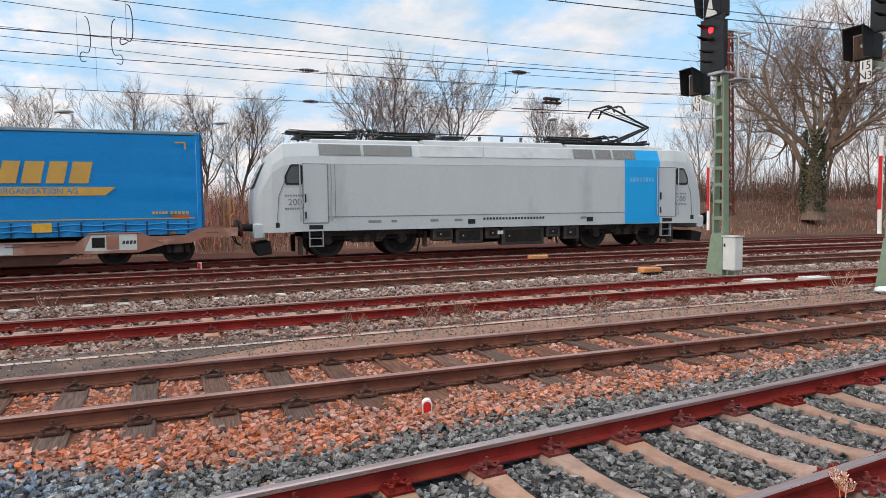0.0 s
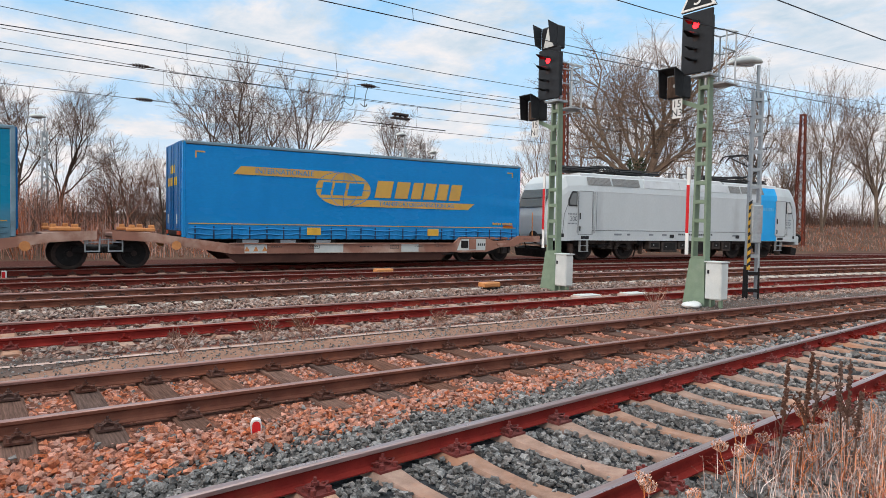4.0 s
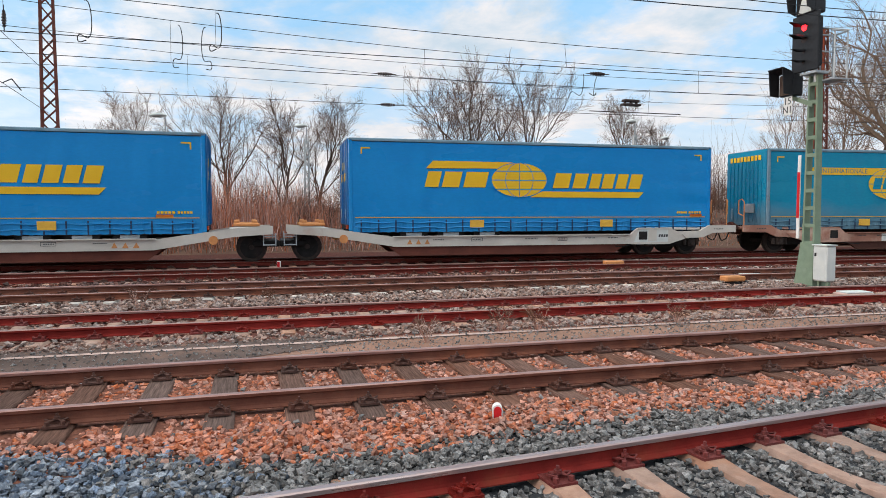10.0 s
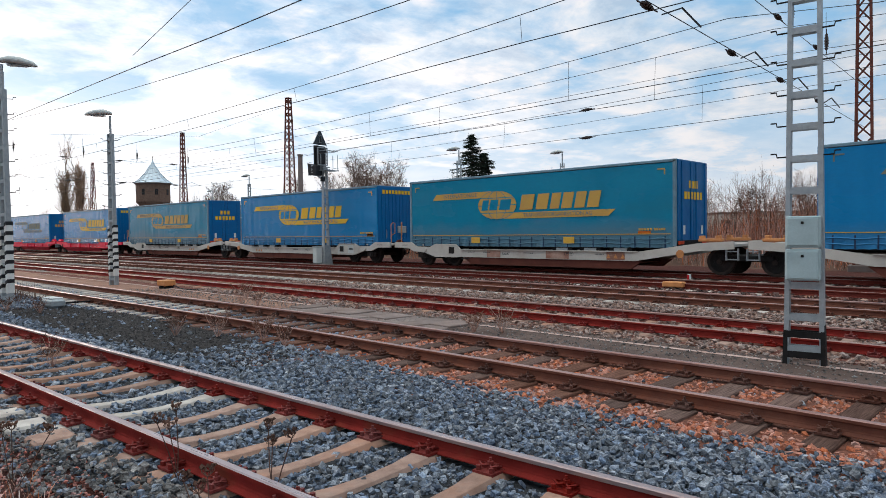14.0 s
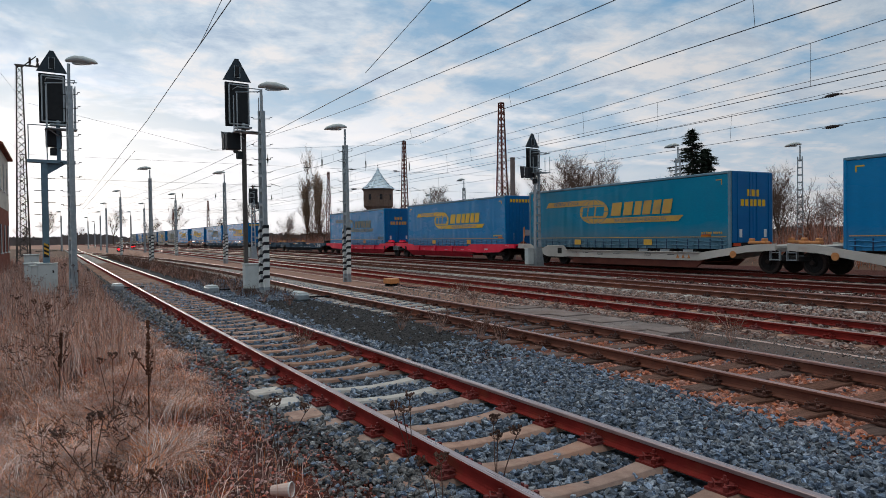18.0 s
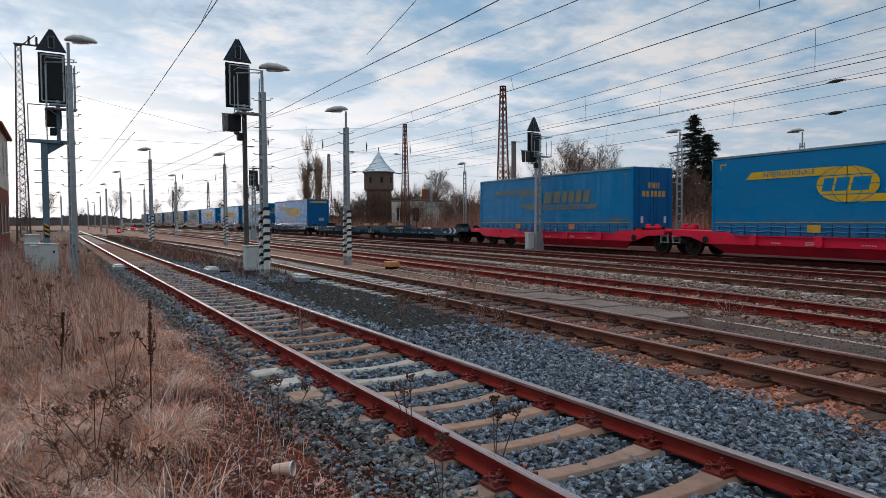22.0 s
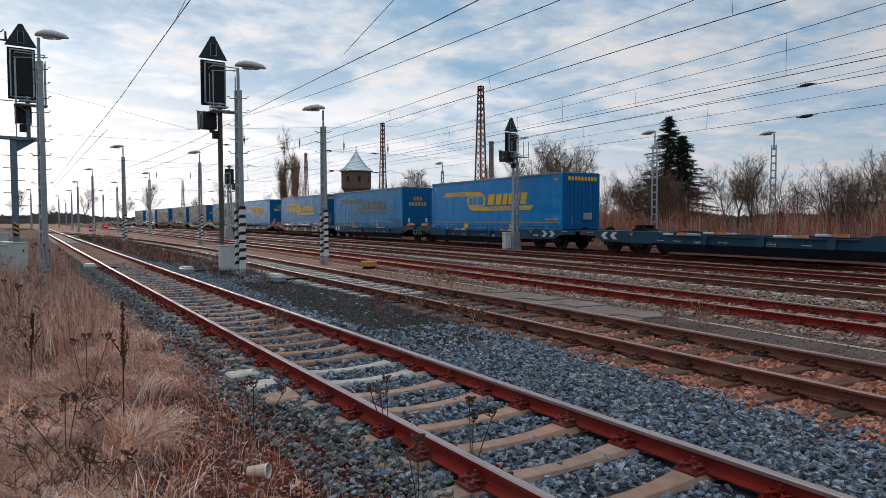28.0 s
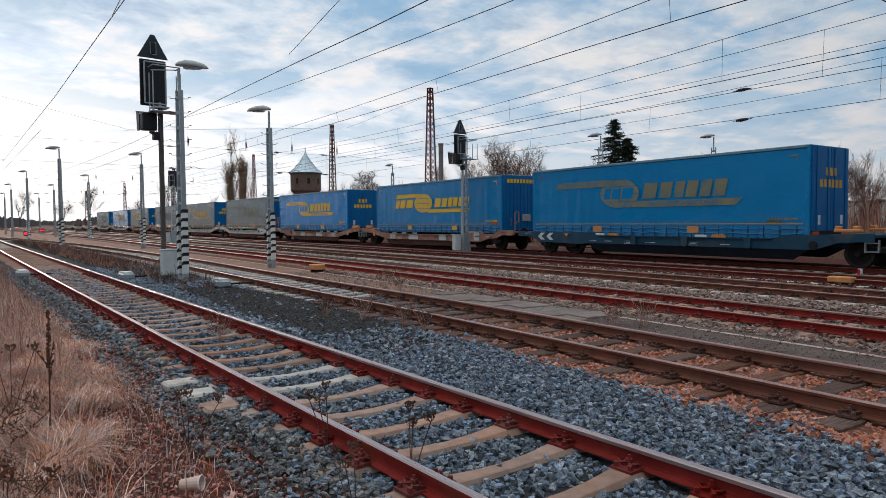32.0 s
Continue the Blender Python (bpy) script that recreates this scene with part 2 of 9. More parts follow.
        faces = [tuple(range(n))[::-1], tuple(range(n, 2 * n))] + [(i, (i + 1) % n, n + (i + 1) % n, n + i) for i in range(n)]
        if flip:
            faces = [q[::-1] for q in faces]
        return self.add(verts, faces, slot)

    def loft(self, rings, caps=True, slot=0):
        """Skin over rings that have the same number of points."""
        n = len(rings[0])
        verts = [p for r in rings for p in r]
        faces = [(k * n + i, k * n + (i + 1) % n, (k + 1) * n + (i + 1) % n, (k + 1) * n + i) for k in range(len(rings) - 1) for i in range(n)]
        if caps:
            faces += [tuple(range(n))[::-1], tuple(range((len(rings) - 1) * n, len(rings) * n))]
        return self.add(verts, faces, slot)

    def disc(self, c, r, axis, n=16, slot=0):
        """A flat many-sided plate."""
        ax = Vector(axis).normalized()
        u = ax.orthogonal().normalized()
        w = ax.cross(u)
        return self.add([Vector(c) + (u * math.cos(2 * math.pi * i / n) + w * math.sin(2 * math.pi * i / n)) * r for i in range(n)], [tuple(range(n))], slot)

    def mesh(self, name, mats, smooth=False):
        me = bpy.data.meshes.new(name)
        me.from_pydata(self.v, [], self.f)
        for mt in mats if isinstance(mats, (list, tuple)) else [mats]:
            me.materials.append(mt)
        if len(me.materials) > 1:
            me.polygons.foreach_set("material_index", self.m)
        if smooth:
            me.polygons.foreach_set("use_smooth", [True] * len(self.f))
        me.update()
        return me


def part(name, shape, material, parent, label="", at=None, smooth=False):
    """One mesh object under a thing or under a part."""
    ob = new(name, shape if isinstance(shape, bpy.types.Mesh) else shape.mesh(name, material, smooth))
    ob.parent = parent
    if at is not None:
        ob.matrix_basis = at
    return tagged(ob, label=label)


def thing(name, m, label, category, group="", kind=""):
    """An Empty at a thing's base."""
    ob = new(name)
    ob.empty_display_size = 0.2
    ob.matrix_basis = m
    return tagged(ob, label, category, group, kind)


def solid(name, shape, material, label, category="", group="", kind="", m=None, smooth=False):
    """A thing of one mesh."""
    ob = new(name, shape.mesh(name, material, smooth))
    if m is not None:
        ob.matrix_basis = m
    return tagged(ob, label, category, group, kind)


def bulk(name, verts, faces, mats, slots=None, smooth=False):
    """A large mesh out of numpy arrays; faces has one row for each triangle or quad."""
    me = bpy.data.meshes.new(name)
    faces = np.asarray(faces, np.int32)
    k = faces.shape[1]
    me.vertices.add(len(verts))
    me.vertices.foreach_set("co", np.asarray(verts, np.float32).ravel())
    me.loops.add(faces.size)
    me.loops.foreach_set("vertex_index", faces.ravel())
    me.polygons.add(len(faces))
    me.polygons.foreach_set("loop_start", np.arange(0, faces.size, k, dtype=np.int32))
    for mt in mats if isinstance(mats, (list, tuple)) else [mats]:
        me.materials.append(mt)
    if slots is not None:
        me.polygons.foreach_set("material_index", np.asarray(slots, np.int32))
    me.polygons.foreach_set("use_smooth", np.full(len(faces), smooth))
    me.update(calc_edges=True)
    me.validate()
    return me


def words(text, size, material, name, parent, m, label="", thick=0.002):
    """Raised lettering in the built-in font, centred on its pose."""
    cu = bpy.data.curves.new(name, "FONT")
    cu.body, cu.size, cu.extrude, cu.align_x, cu.align_y = text, size, thick, "CENTER", "CENTER"
    tmp = bpy.data.objects.new(name, cu)
    me = bpy.data.meshes.new_from_object(tmp)
    bpy.data.objects.remove(tmp)
    me.materials.clear()
    me.materials.append(material)
    return part(name, me, None, parent, label, m)


# ---- materials ----
def mat(name, c1, c2=None, scale=6.0, rough=0.7, metal=0.0, bump=0.15, fine=70.0, vary=0.0, island=0.0, stain=None, stain_amount=0.0, stain_scale=1.3, spec=0.22, stretch=(1, 1, 1), world_space=False, rough_vary=0.12, coat=0.0, road_dirt=None, mottle=0.22, grazing=False):
    """Two-scale procedural surface: c1 to c2 by noise, stains, grain in the relief, and a random tone for each object or each piece."""
    mt = bpy.data.materials.new(name)
    mt.use_nodes = True
    n, l = mt.node_tree.nodes, mt.node_tree.links
    bsdf = n["Principled BSDF"]
    c2 = c2 or tuple(v * 0.75 for v in c1)
    if world_space:
        geo = n.new("ShaderNodeNewGeometry")
        src = geo.outputs["Position"]
    else:
        co = n.new("ShaderNodeTexCoord")
        info = n.new("ShaderNodeObjectInfo")
        addv = n.new("ShaderNodeVectorMath")
        addv.operation = "MULTIPLY_ADD"
        addv.inputs[1].default_value = (1, 1, 1)
        l.new(co.outputs["Object"], addv.inputs[0])
        jump = n.new("ShaderNodeMath")
        jump.operation = "MULTIPLY"
        jump.inputs[1].default_value = 37.0
        l.new(info.outputs["Random"], jump.inputs[0])
        l.new(jump.outputs[0], addv.inputs[2])
        src = addv.outputs[0]
    mp = n.new("ShaderNodeMapping")
    mp.inputs["Scale"].default_value = stretch
    l.new(src, mp.inputs[0])

    def tex(s, detail=4):
        t = n.new("ShaderNodeTexNoise")
        t.inputs["Scale"].default_value, t.inputs["Detail"].default_value, t.inputs["Roughness"].default_value = s, detail, 0.6
        l.new(mp.outputs[0], t.inputs["Vector"])
        return t.outputs["Fac"]

    def span(fac, a, b, lo=0.0, hi=1.0):
        r = n.new("ShaderNodeMapRange")
        r.inputs[1].default_value, r.inputs[2].default_value, r.inputs[3].default_value, r.inputs[4].default_value = a, b, lo, hi
        l.new(fac, r.inputs[0])
        return r.outputs[0]

    def blend(fac, a, b, kind="MIX"):
        x = n.new("ShaderNodeMixRGB")
        x.blend_type = kind
        for i, v in ((0, fac), (1, a), (2, b)):
            if isinstance(v, (int, float)):
                x.inputs[i].default_value = v
            elif isinstance(v, tuple):
                x.inputs[i].default_value = (*v, 1)
            else:
                l.new(v, x.inputs[i])
        return x.outputs[0]

    broad, grain = tex(scale), tex(fine, 3)
    col = blend(span(broad, 0.3, 0.7), c1, c2)
    col = blend(span(grain, 0.3, 0.7, 0, mottle), col, tuple(v * 0.55 for v in c2))
    if stain:
        col = blend(span(tex(stain_scale, 6), 0.66 - 0.3 * stain_amount, 0.78 - 0.2 * stain_amount, 0, min(1, 0.4 + stain_amount)), col, stain)
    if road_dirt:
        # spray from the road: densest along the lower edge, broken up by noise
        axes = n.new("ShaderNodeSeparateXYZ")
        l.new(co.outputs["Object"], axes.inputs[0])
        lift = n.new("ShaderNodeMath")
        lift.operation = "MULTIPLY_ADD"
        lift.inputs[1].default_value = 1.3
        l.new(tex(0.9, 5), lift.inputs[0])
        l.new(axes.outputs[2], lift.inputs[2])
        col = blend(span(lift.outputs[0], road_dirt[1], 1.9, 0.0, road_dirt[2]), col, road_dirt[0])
    if vary or island:
        if island:
            g2 = n.new("ShaderNodeNewGeometry")
            rnd = g2.outputs["Random Per Island"]
        else:
            inf = n.new("ShaderNodeObjectInfo")
            rnd = inf.outputs["Random"]
        amt = island or vary
        hs = n.new("ShaderNodeHueSaturation")
        l.new(col, hs.inputs["Color"])
        l.new(span(rnd, 0, 1, 1 - amt, 1 + amt), hs.inputs["Value"])
        sat = n.new("ShaderNodeMath")
        sat.operation = "FRACT"
        mul = n.new("ShaderNodeMath")
        mul.operation = "MULTIPLY"
        mul.inputs[1].default_value = 7.31
        l.new(rnd, mul.inputs[0])
        l.new(mul.outputs[0], sat.inputs[0])
        l.new(span(sat.outputs[0], 0, 1, 1 - amt, 1 + amt * 0.6), hs.inputs["Saturation"])
        col = hs.outputs[0]
    l.new(col, bsdf.inputs["Base Color"])
    l.new(span(broad, 0.2, 0.8, max(0.03, rough - rough_vary), min(1, rough + rough_vary)), bsdf.inputs["Roughness"])
    bsdf.inputs["Metallic"].default_value = metal
    bsdf.inputs["Specular IOR Level"].default_value = spec if rough < 0.84 else spec * 0.35
    if coat:
        bsdf.inputs["Coat Weight"].default_value, bsdf.inputs["Coat Roughness"].default_value = coat, 0.2
    if grazing:
        # PVC sheet turns glossy at a flat angle
        lw = n.new("ShaderNodeLayerWeight")
        lw.inputs[0].default_value = 0.5
        l.new(span(lw.outputs["Facing"], 0.62, 0.95, 0, 0.8), bsdf.inputs["Coat Weight"])
        bsdf.inputs["Coat Roughness"].default_value, bsdf.inputs["Coat IOR"].default_value = 0.22, 1.6
    if bump:
        bp = n.new("ShaderNodeBump")
        bp.inputs["Strength"].default_value, bp.inputs["Distance"].default_value = bump, 0.02
        l.new(grain, bp.inputs["Height"])
        l.new(bp.outputs[0], bsdf.inputs["Normal"])
    return mt


def lit(name, c, strength):
    mt = bpy.data.materials.new(name)
    mt.use_nodes = True
    b = mt.node_tree.nodes["Principled BSDF"]
    b.inputs["Base Color"].default_value = (*c, 1)
    b.inputs["Emission Color"].default_value = (*c, 1)
    b.inputs["Emission Strength"].default_value = strength
    return mt


def glass(name, c=(0.6, 0.65, 0.68), rough=0.05):
    mt = bpy.data.materials.new(name)
    mt.use_nodes = True
    b = mt.node_tree.nodes["Principled BSDF"]
    b.inputs["Base Color"].default_value = (*c, 1)
    b.inputs["Roughness"].default_value = rough
    b.inputs["Transmission Weight"].default_value = 0.35
    b.inputs["IOR"].default_value = 1.5
    return mt


RUST = (0.16, 0.035, 0.02)
M = dict(
    rail_red=mat("rail_red_rust", (0.265, 0.028, 0.022), (0.155, 0.018, 0.015), 3, 0.87, bump=0.2, fine=90, stain=(0.194, 0.057, 0.0294), stain_amount=0.35),
    rail_brown=mat("rail_brown_rust", (0.195, 0.078, 0.052), (0.115, 0.042, 0.03), 3, 0.87, bump=0.2, fine=90, stain=(0.251, 0.0812, 0.0441), stain_amount=0.3),
    rail_dark=mat("rail_dark_rust", (0.163, 0.0325, 0.0238), (0.107, 0.0226, 0.0176), 3, 0.87, bump=0.2),
    rail_head=mat("rail_head_worn", (0.40, 0.25, 0.225), (0.27, 0.14, 0.12), 2.5, 0.38, 0.55, bump=0.05, stretch=(0.376, 5.42, 5.29)),
    rail_siding=mat("rail_head_siding", (0.44, 0.36, 0.36), (0.33, 0.22, 0.21), 2.5, 0.32, 0.65, bump=0.05, stretch=(0.376, 5.42, 5.29)),
    rail_bright=mat("rail_head_polished", (0.27, 0.16, 0.14), (0.19, 0.1, 0.085), 2.5, 0.4, 0.6, bump=0.03, stretch=(0.3, 6, 6)),
    fast_red=mat("fastening_red", (0.217, 0.0247, 0.0196), (0.114, 0.0152, 0.0127), 20, 0.7, bump=0.3, vary=0.2),
    fast_brown=mat("fastening_brown", (0.11, 0.0427, 0.0288), (0.066, 0.0266, 0.0198), 20, 0.7, bump=0.3, vary=0.2),
    concrete_pink=mat("sleeper_concrete", (0.43, 0.27, 0.205), (0.27, 0.155, 0.115), 7, 0.9, bump=0.25, fine=120, vary=0.18, stain=(0.40, 0.19, 0.115), stain_amount=0.4, stain_scale=2.2),
    concrete_pale=mat("sleeper_concrete_pale", (0.54, 0.49, 0.44), (0.40, 0.345, 0.31), 7, 0.9, bump=0.25, fine=120, vary=0.15),
    timber=mat("sleeper_timber", (0.22, 0.118, 0.088), (0.075, 0.038, 0.029), 5, 0.92, bump=0.6, fine=30, vary=0.3, stretch=(11.3, 0.632, 4.41), stain=(0.24, 0.13, 0.1), stain_amount=0.2),
    gravel_grey=mat("ballast_grey", (0.355, 0.415, 0.515), (0.1, 0.122, 0.16), 14, 0.8, bump=1.0, fine=60, island=0.62, mottle=0.7),
    gravel_neutral=mat("ballast_neutral", (0.365, 0.345, 0.337), (0.135, 0.125, 0.121), 14, 0.85, bump=1.0, fine=60, island=0.55, mottle=0.65),
    gravel_orange=mat("ballast_orange", (0.68, 0.28, 0.18), (0.46, 0.172, 0.11), 14, 0.9, bump=0.9, fine=60, island=0.27, mottle=0.5),
    box_blue=mat("switch_box_paint", (0.42, 0.53, 0.55), (0.34, 0.44, 0.46), 3, 0.55, bump=0.05, stain=(0.25, 0.27, 0.27), stain_amount=0.25),
    gravel_brown=mat("ballast_brown", (0.60, 0.295, 0.21), (0.38, 0.175, 0.125), 14, 0.9, bump=0.9, fine=60, island=0.32, mottle=0.5),
    gravel_mixed=mat("ballast_mixed", (0.52, 0.365, 0.31), (0.26, 0.17, 0.14), 14, 0.88, bump=0.9, fine=60, island=0.42, mottle=0.6),
    # Darker than its stones: shade of the gaps between them is painted in.
    bed_grey_gap_shade=mat("ballast_bed_grey_gap_shade", (0.055, 0.058, 0.064), (0.024, 0.025, 0.028), 16, 0.95, bump=1.0, fine=38, world_space=True),
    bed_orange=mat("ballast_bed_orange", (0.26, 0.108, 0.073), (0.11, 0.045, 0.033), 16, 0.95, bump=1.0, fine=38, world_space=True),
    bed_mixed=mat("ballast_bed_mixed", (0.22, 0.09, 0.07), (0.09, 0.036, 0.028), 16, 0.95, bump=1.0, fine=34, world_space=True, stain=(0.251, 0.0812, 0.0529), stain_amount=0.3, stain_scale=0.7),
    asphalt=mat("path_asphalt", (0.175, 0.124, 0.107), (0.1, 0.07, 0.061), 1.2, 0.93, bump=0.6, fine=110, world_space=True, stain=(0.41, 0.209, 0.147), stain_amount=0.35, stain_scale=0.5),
    # Rusty brown taken darker: shade under the train is in the colour.
    bed_dark_shaded=mat("ballast_bed_dark_shaded", (0.125, 0.046, 0.036), (0.05, 0.019, 0.016), 16, 0.95, bump=1.0, fine=34, world_space=True),
    gravel_dark=mat("ballast_dark", (0.26, 0.135, 0.11), (0.1, 0.048, 0.04), 14, 0.88, bump=0.6, fine=60, island=0.45, mottle=0.6),
    sand=mat("path_sand", (0.36, 0.205, 0.15), (0.245, 0.138, 0.102), 0.9, 0.95, bump=0.6, fine=70, world_space=True, stain=(0.213, 0.135, 0.106), stain_amount=0.3),
    clinker=mat("clinker", (0.11, 0.1, 0.1), (0.04, 0.036, 0.036), 14, 0.9, bump=0.5, fine=60, island=0.6),
    cinder=mat("cinder", (0.055, 0.05, 0.05), (0.03, 0.028, 0.028), 6, 0.95, bump=0.8, fine=90, world_space=True),
    line=mat("kerb_stone_pale", (0.593, 0.427, 0.382), (0.41, 0.285, 0.245), 4, 0.9, bump=0.3, world_space=True, stain=(0.342, 0.209, 0.167), stain_amount=0.35),
    slab=mat("slab_concrete", (0.27, 0.21, 0.19), (0.18, 0.138, 0.124), 2, 0.92, bump=0.35, vary=0.15),
    soil=mat("ground_soil", (0.15, 0.087, 0.062), (0.085, 0.052, 0.039), 0.6, 0.97, bump=0.8, fine=12, world_space=True, stain=(0.137, 0.038, 0.0274), stain_amount=0.35, stain_scale=0.35),
    steel=mat("galvanised_steel", (0.42, 0.45, 0.47), (0.32, 0.35, 0.37), 9, 0.5, 0.45, bump=0.08, stain=(0.3, 0.27, 0.25), stain_amount=0.2),
    green=mat("mast_green_paint", (0.21, 0.28, 0.20), (0.165, 0.225, 0.16), 5, 0.6, bump=0.08, stain=(0.3, 0.33, 0.28), stain_amount=0.2),
    blue_grey=mat("mast_blue_grey_paint", (0.16, 0.24, 0.30), (0.12, 0.185, 0.235), 5, 0.6, bump=0.08),
    rust_mast=mat("lattice_rust", (0.20, 0.05, 0.03), (0.10, 0.03, 0.022), 4, 0.82, bump=0.2, vary=0.15),
    slate=mat("slate_grey_paint", (0.04, 0.055, 0.07), (0.03, 0.042, 0.055), 6, 0.5, bump=0.04),
    mast_dark=mat("mast_dark_steel", (0.13, 0.115, 0.105), (0.08, 0.07, 0.065), 4, 0.7, bump=0.15, vary=0.1),
    black=mat("black_enamel", (0.022, 0.023, 0.026), (0.015, 0.016, 0.018), 8, 0.45, bump=0.05),
    # Darker than black paint needs: underframe shade is in the colour.
    dark=mat("underframe_black", (0.018, 0.016, 0.016), (0.01, 0.009, 0.009), 6, 0.75, bump=0.15, stain=(0.035, 0.02, 0.016), stain_amount=0.3),
    bogie_grey=mat("bogie_dirty_grey", (0.062, 0.05, 0.045), (0.035, 0.028, 0.025), 6, 0.75, bump=0.15, stain=(0.11, 0.06, 0.045), stain_amount=0.35),
    white=mat("white_paint", (0.78, 0.78, 0.76), (0.68, 0.68, 0.66), 5, 0.6, bump=0.05, stain=(0.5, 0.48, 0.44), stain_amount=0.15),
    red=mat("red_paint", (0.62, 0.02, 0.025), (0.5, 0.018, 0.02), 6, 0.5, bump=0.05),
    yellow=mat("yellow_paint", (0.72, 0.42, 0.06), (0.6, 0.34, 0.05), 6, 0.6, bump=0.1, stain=(0.35, 0.2, 0.08), stain_amount=0.3),
    orange=mat("orange_paint", (0.66, 0.28, 0.1), (0.5, 0.2, 0.075), 6, 0.6, bump=0.1, stain=(0.3, 0.14, 0.06), stain_amount=0.3),
    cabinet=mat("cabinet_pale_grey", (0.62, 0.64, 0.62), (0.52, 0.55, 0.54), 3, 0.6, bump=0.06, stain=(0.36, 0.36, 0.34), stain_amount=0.25),
    # Near-black straw: the shade between the blades is in this colour.
    mat_straw_shaded=mat("matted_straw_gap_shade", (0.10, 0.04, 0.032), (0.04, 0.018, 0.015), 2.5, 0.97, bump=0.9, fine=45, world_space=True, stain=(0.20, 0.06, 0.046), stain_amount=0.45, stain_scale=0.8),
    litter=mat("leaf_litter", (0.60, 0.255, 0.21), (0.32, 0.125, 0.105), 9, 0.95, bump=0.2, island=0.45),
    wire=mat("overhead_wire", (0.035, 0.037, 0.042), (0.025, 0.026, 0.03), 5, 0.5, 0.3, bump=0),
    insulator=mat("insulator_brown", (0.05, 0.03, 0.025), (0.03, 0.02, 0.018), 8, 0.3, bump=0.02),
    bark=mat("bark", (0.13, 0.09, 0.07), (0.06, 0.04, 0.031), 5, 0.95, bump=0.7, fine=22, stretch=(3, 3, 0.6), vary=0.2),
    bark_oak=mat("bark_oak", (0.24, 0.17, 0.125), (0.12, 0.085, 0.062), 5, 0.95, bump=0.7, fine=22, stretch=(3, 3, 0.6)),
    twig=mat("twigs", (0.19, 0.12, 0.092), (0.12, 0.076, 0.058), 2, 0.95, bump=0, island=0.25, vary=0.15),
    brush=mat("brushwood", (0.17, 0.095, 0.068), (0.10, 0.055, 0.042), 2, 0.95, bump=0, island=0.5),
    twig_red=mat("twigs_red", (0.17, 0.085, 0.06), (0.11, 0.06, 0.045), 2, 0.95, bump=0, vary=0.25),
    brick=mat("brick_dark", (0.24, 0.16, 0.125), (0.15, 0.1, 0.08), 3, 0.9, bump=0.4, fine=20),
    plaster=mat("plaster_old", (0.72, 0.66, 0.57), (0.52, 0.46, 0.39), 0.8, 0.9, bump=0.3, stain=(0.25, 0.2, 0.17), stain_amount=0.4),
    sheet=mat("roof_sheet", (0.62, 0.70, 0.76), (0.52, 0.60, 0.66), 2, 0.42, 0.5, bump=0.06),
    brick_red=mat("brick_red", (0.30, 0.10, 0.065), (0.2, 0.07, 0.048), 3, 0.9, bump=0.4, fine=20),
    tile=mat("roof_tile", (0.30, 0.10, 0.06), (0.22, 0.08, 0.05), 3, 0.85, bump=0.4),
    # Greyed and paled: distance haze is in this colour.
    far=mat("far_woods", (0.2, 0.17, 0.165), (0.14, 0.12, 0.12), 0.05, 0.95, bump=0),
    twig_tan=mat("twigs_tan", (0.25, 0.165, 0.12), (0.15, 0.1, 0.075), 2, 0.95, bump=0, vary=0.1),
    twig_pale=mat("twigs_pale", (0.44, 0.29, 0.19), (0.3, 0.2, 0.135), 2, 0.95, bump=0, vary=0.15),
    needle=mat("needles", (0.03, 0.042, 0.028), (0.016, 0.026, 0.018), 2, 0.9, bump=0, island=0.4),
    ivy=mat("ivy", (0.035, 0.06, 0.02), (0.02, 0.038, 0.014), 2, 0.7, bump=0, island=0.4),
    straw=mat("dry_grass", (0.80, 0.44, 0.31), (0.38, 0.18, 0.125), 1.1, 0.95, bump=0, island=0.75, world_space=True, stain=(0.262, 0.0902, 0.0637), stain_amount=0.5, stain_scale=0.8),
    straw_dull=mat("dry_grass_dull", (0.64, 0.385, 0.30), (0.38, 0.215, 0.168), 1.4, 0.95, bump=0, island=0.4, world_space=True),
    reed=mat("reeds", (0.52, 0.225, 0.15), (0.33, 0.14, 0.095), 0.4, 0.95, bump=0, island=0.5, world_space=True),
    bank_straw=mat("bank_grass", (0.46, 0.21, 0.14), (0.27, 0.115, 0.078), 0.5, 0.95, bump=0, island=0.5, world_space=True),
    dead_stem=mat("dead_stems", (0.15, 0.075, 0.052), (0.085, 0.045, 0.034), 2, 0.95, bump=0, vary=0.2),
    glass=glass("window_glass"),
    red_lamp=lit("signal_red_light", (1.0, 0.015, 0.02), 5.0),
    amber=mat("amber_lens", (0.75, 0.2, 0.03), (0.6, 0.15, 0.02), 9, 0.3, bump=0),
)


# ---- ground, beds and paths ----
def strip(name, xs, lo, hi, z, material, label, across=2, kind="structure", rise=None):
    """A band of ground between the curves lo and hi."""
    verts, faces = [], []
    k = across + 1
    for x in xs:
        a, b = float(lo(x)), float(hi(x))
        for j in range(k):
            t = j / across
            y = a + (b - a) * t
            verts.append((x, y, z(x, t) if callable(z) else z))
    for i in range(len(xs) - 1):
        for j in range(across):
            p = i * k + j
            faces.append((p, p + k, p + k + 1, p + 1))
    ob = new(name, bulk(name, verts, faces, material, smooth=True))
    return tagged(ob, label=label, kind=kind)


LONG = np.concatenate([np.arange(-600, -120, 20.0), np.arange(-120, 60, 2.0), np.arange(60, 301, 20.0)])


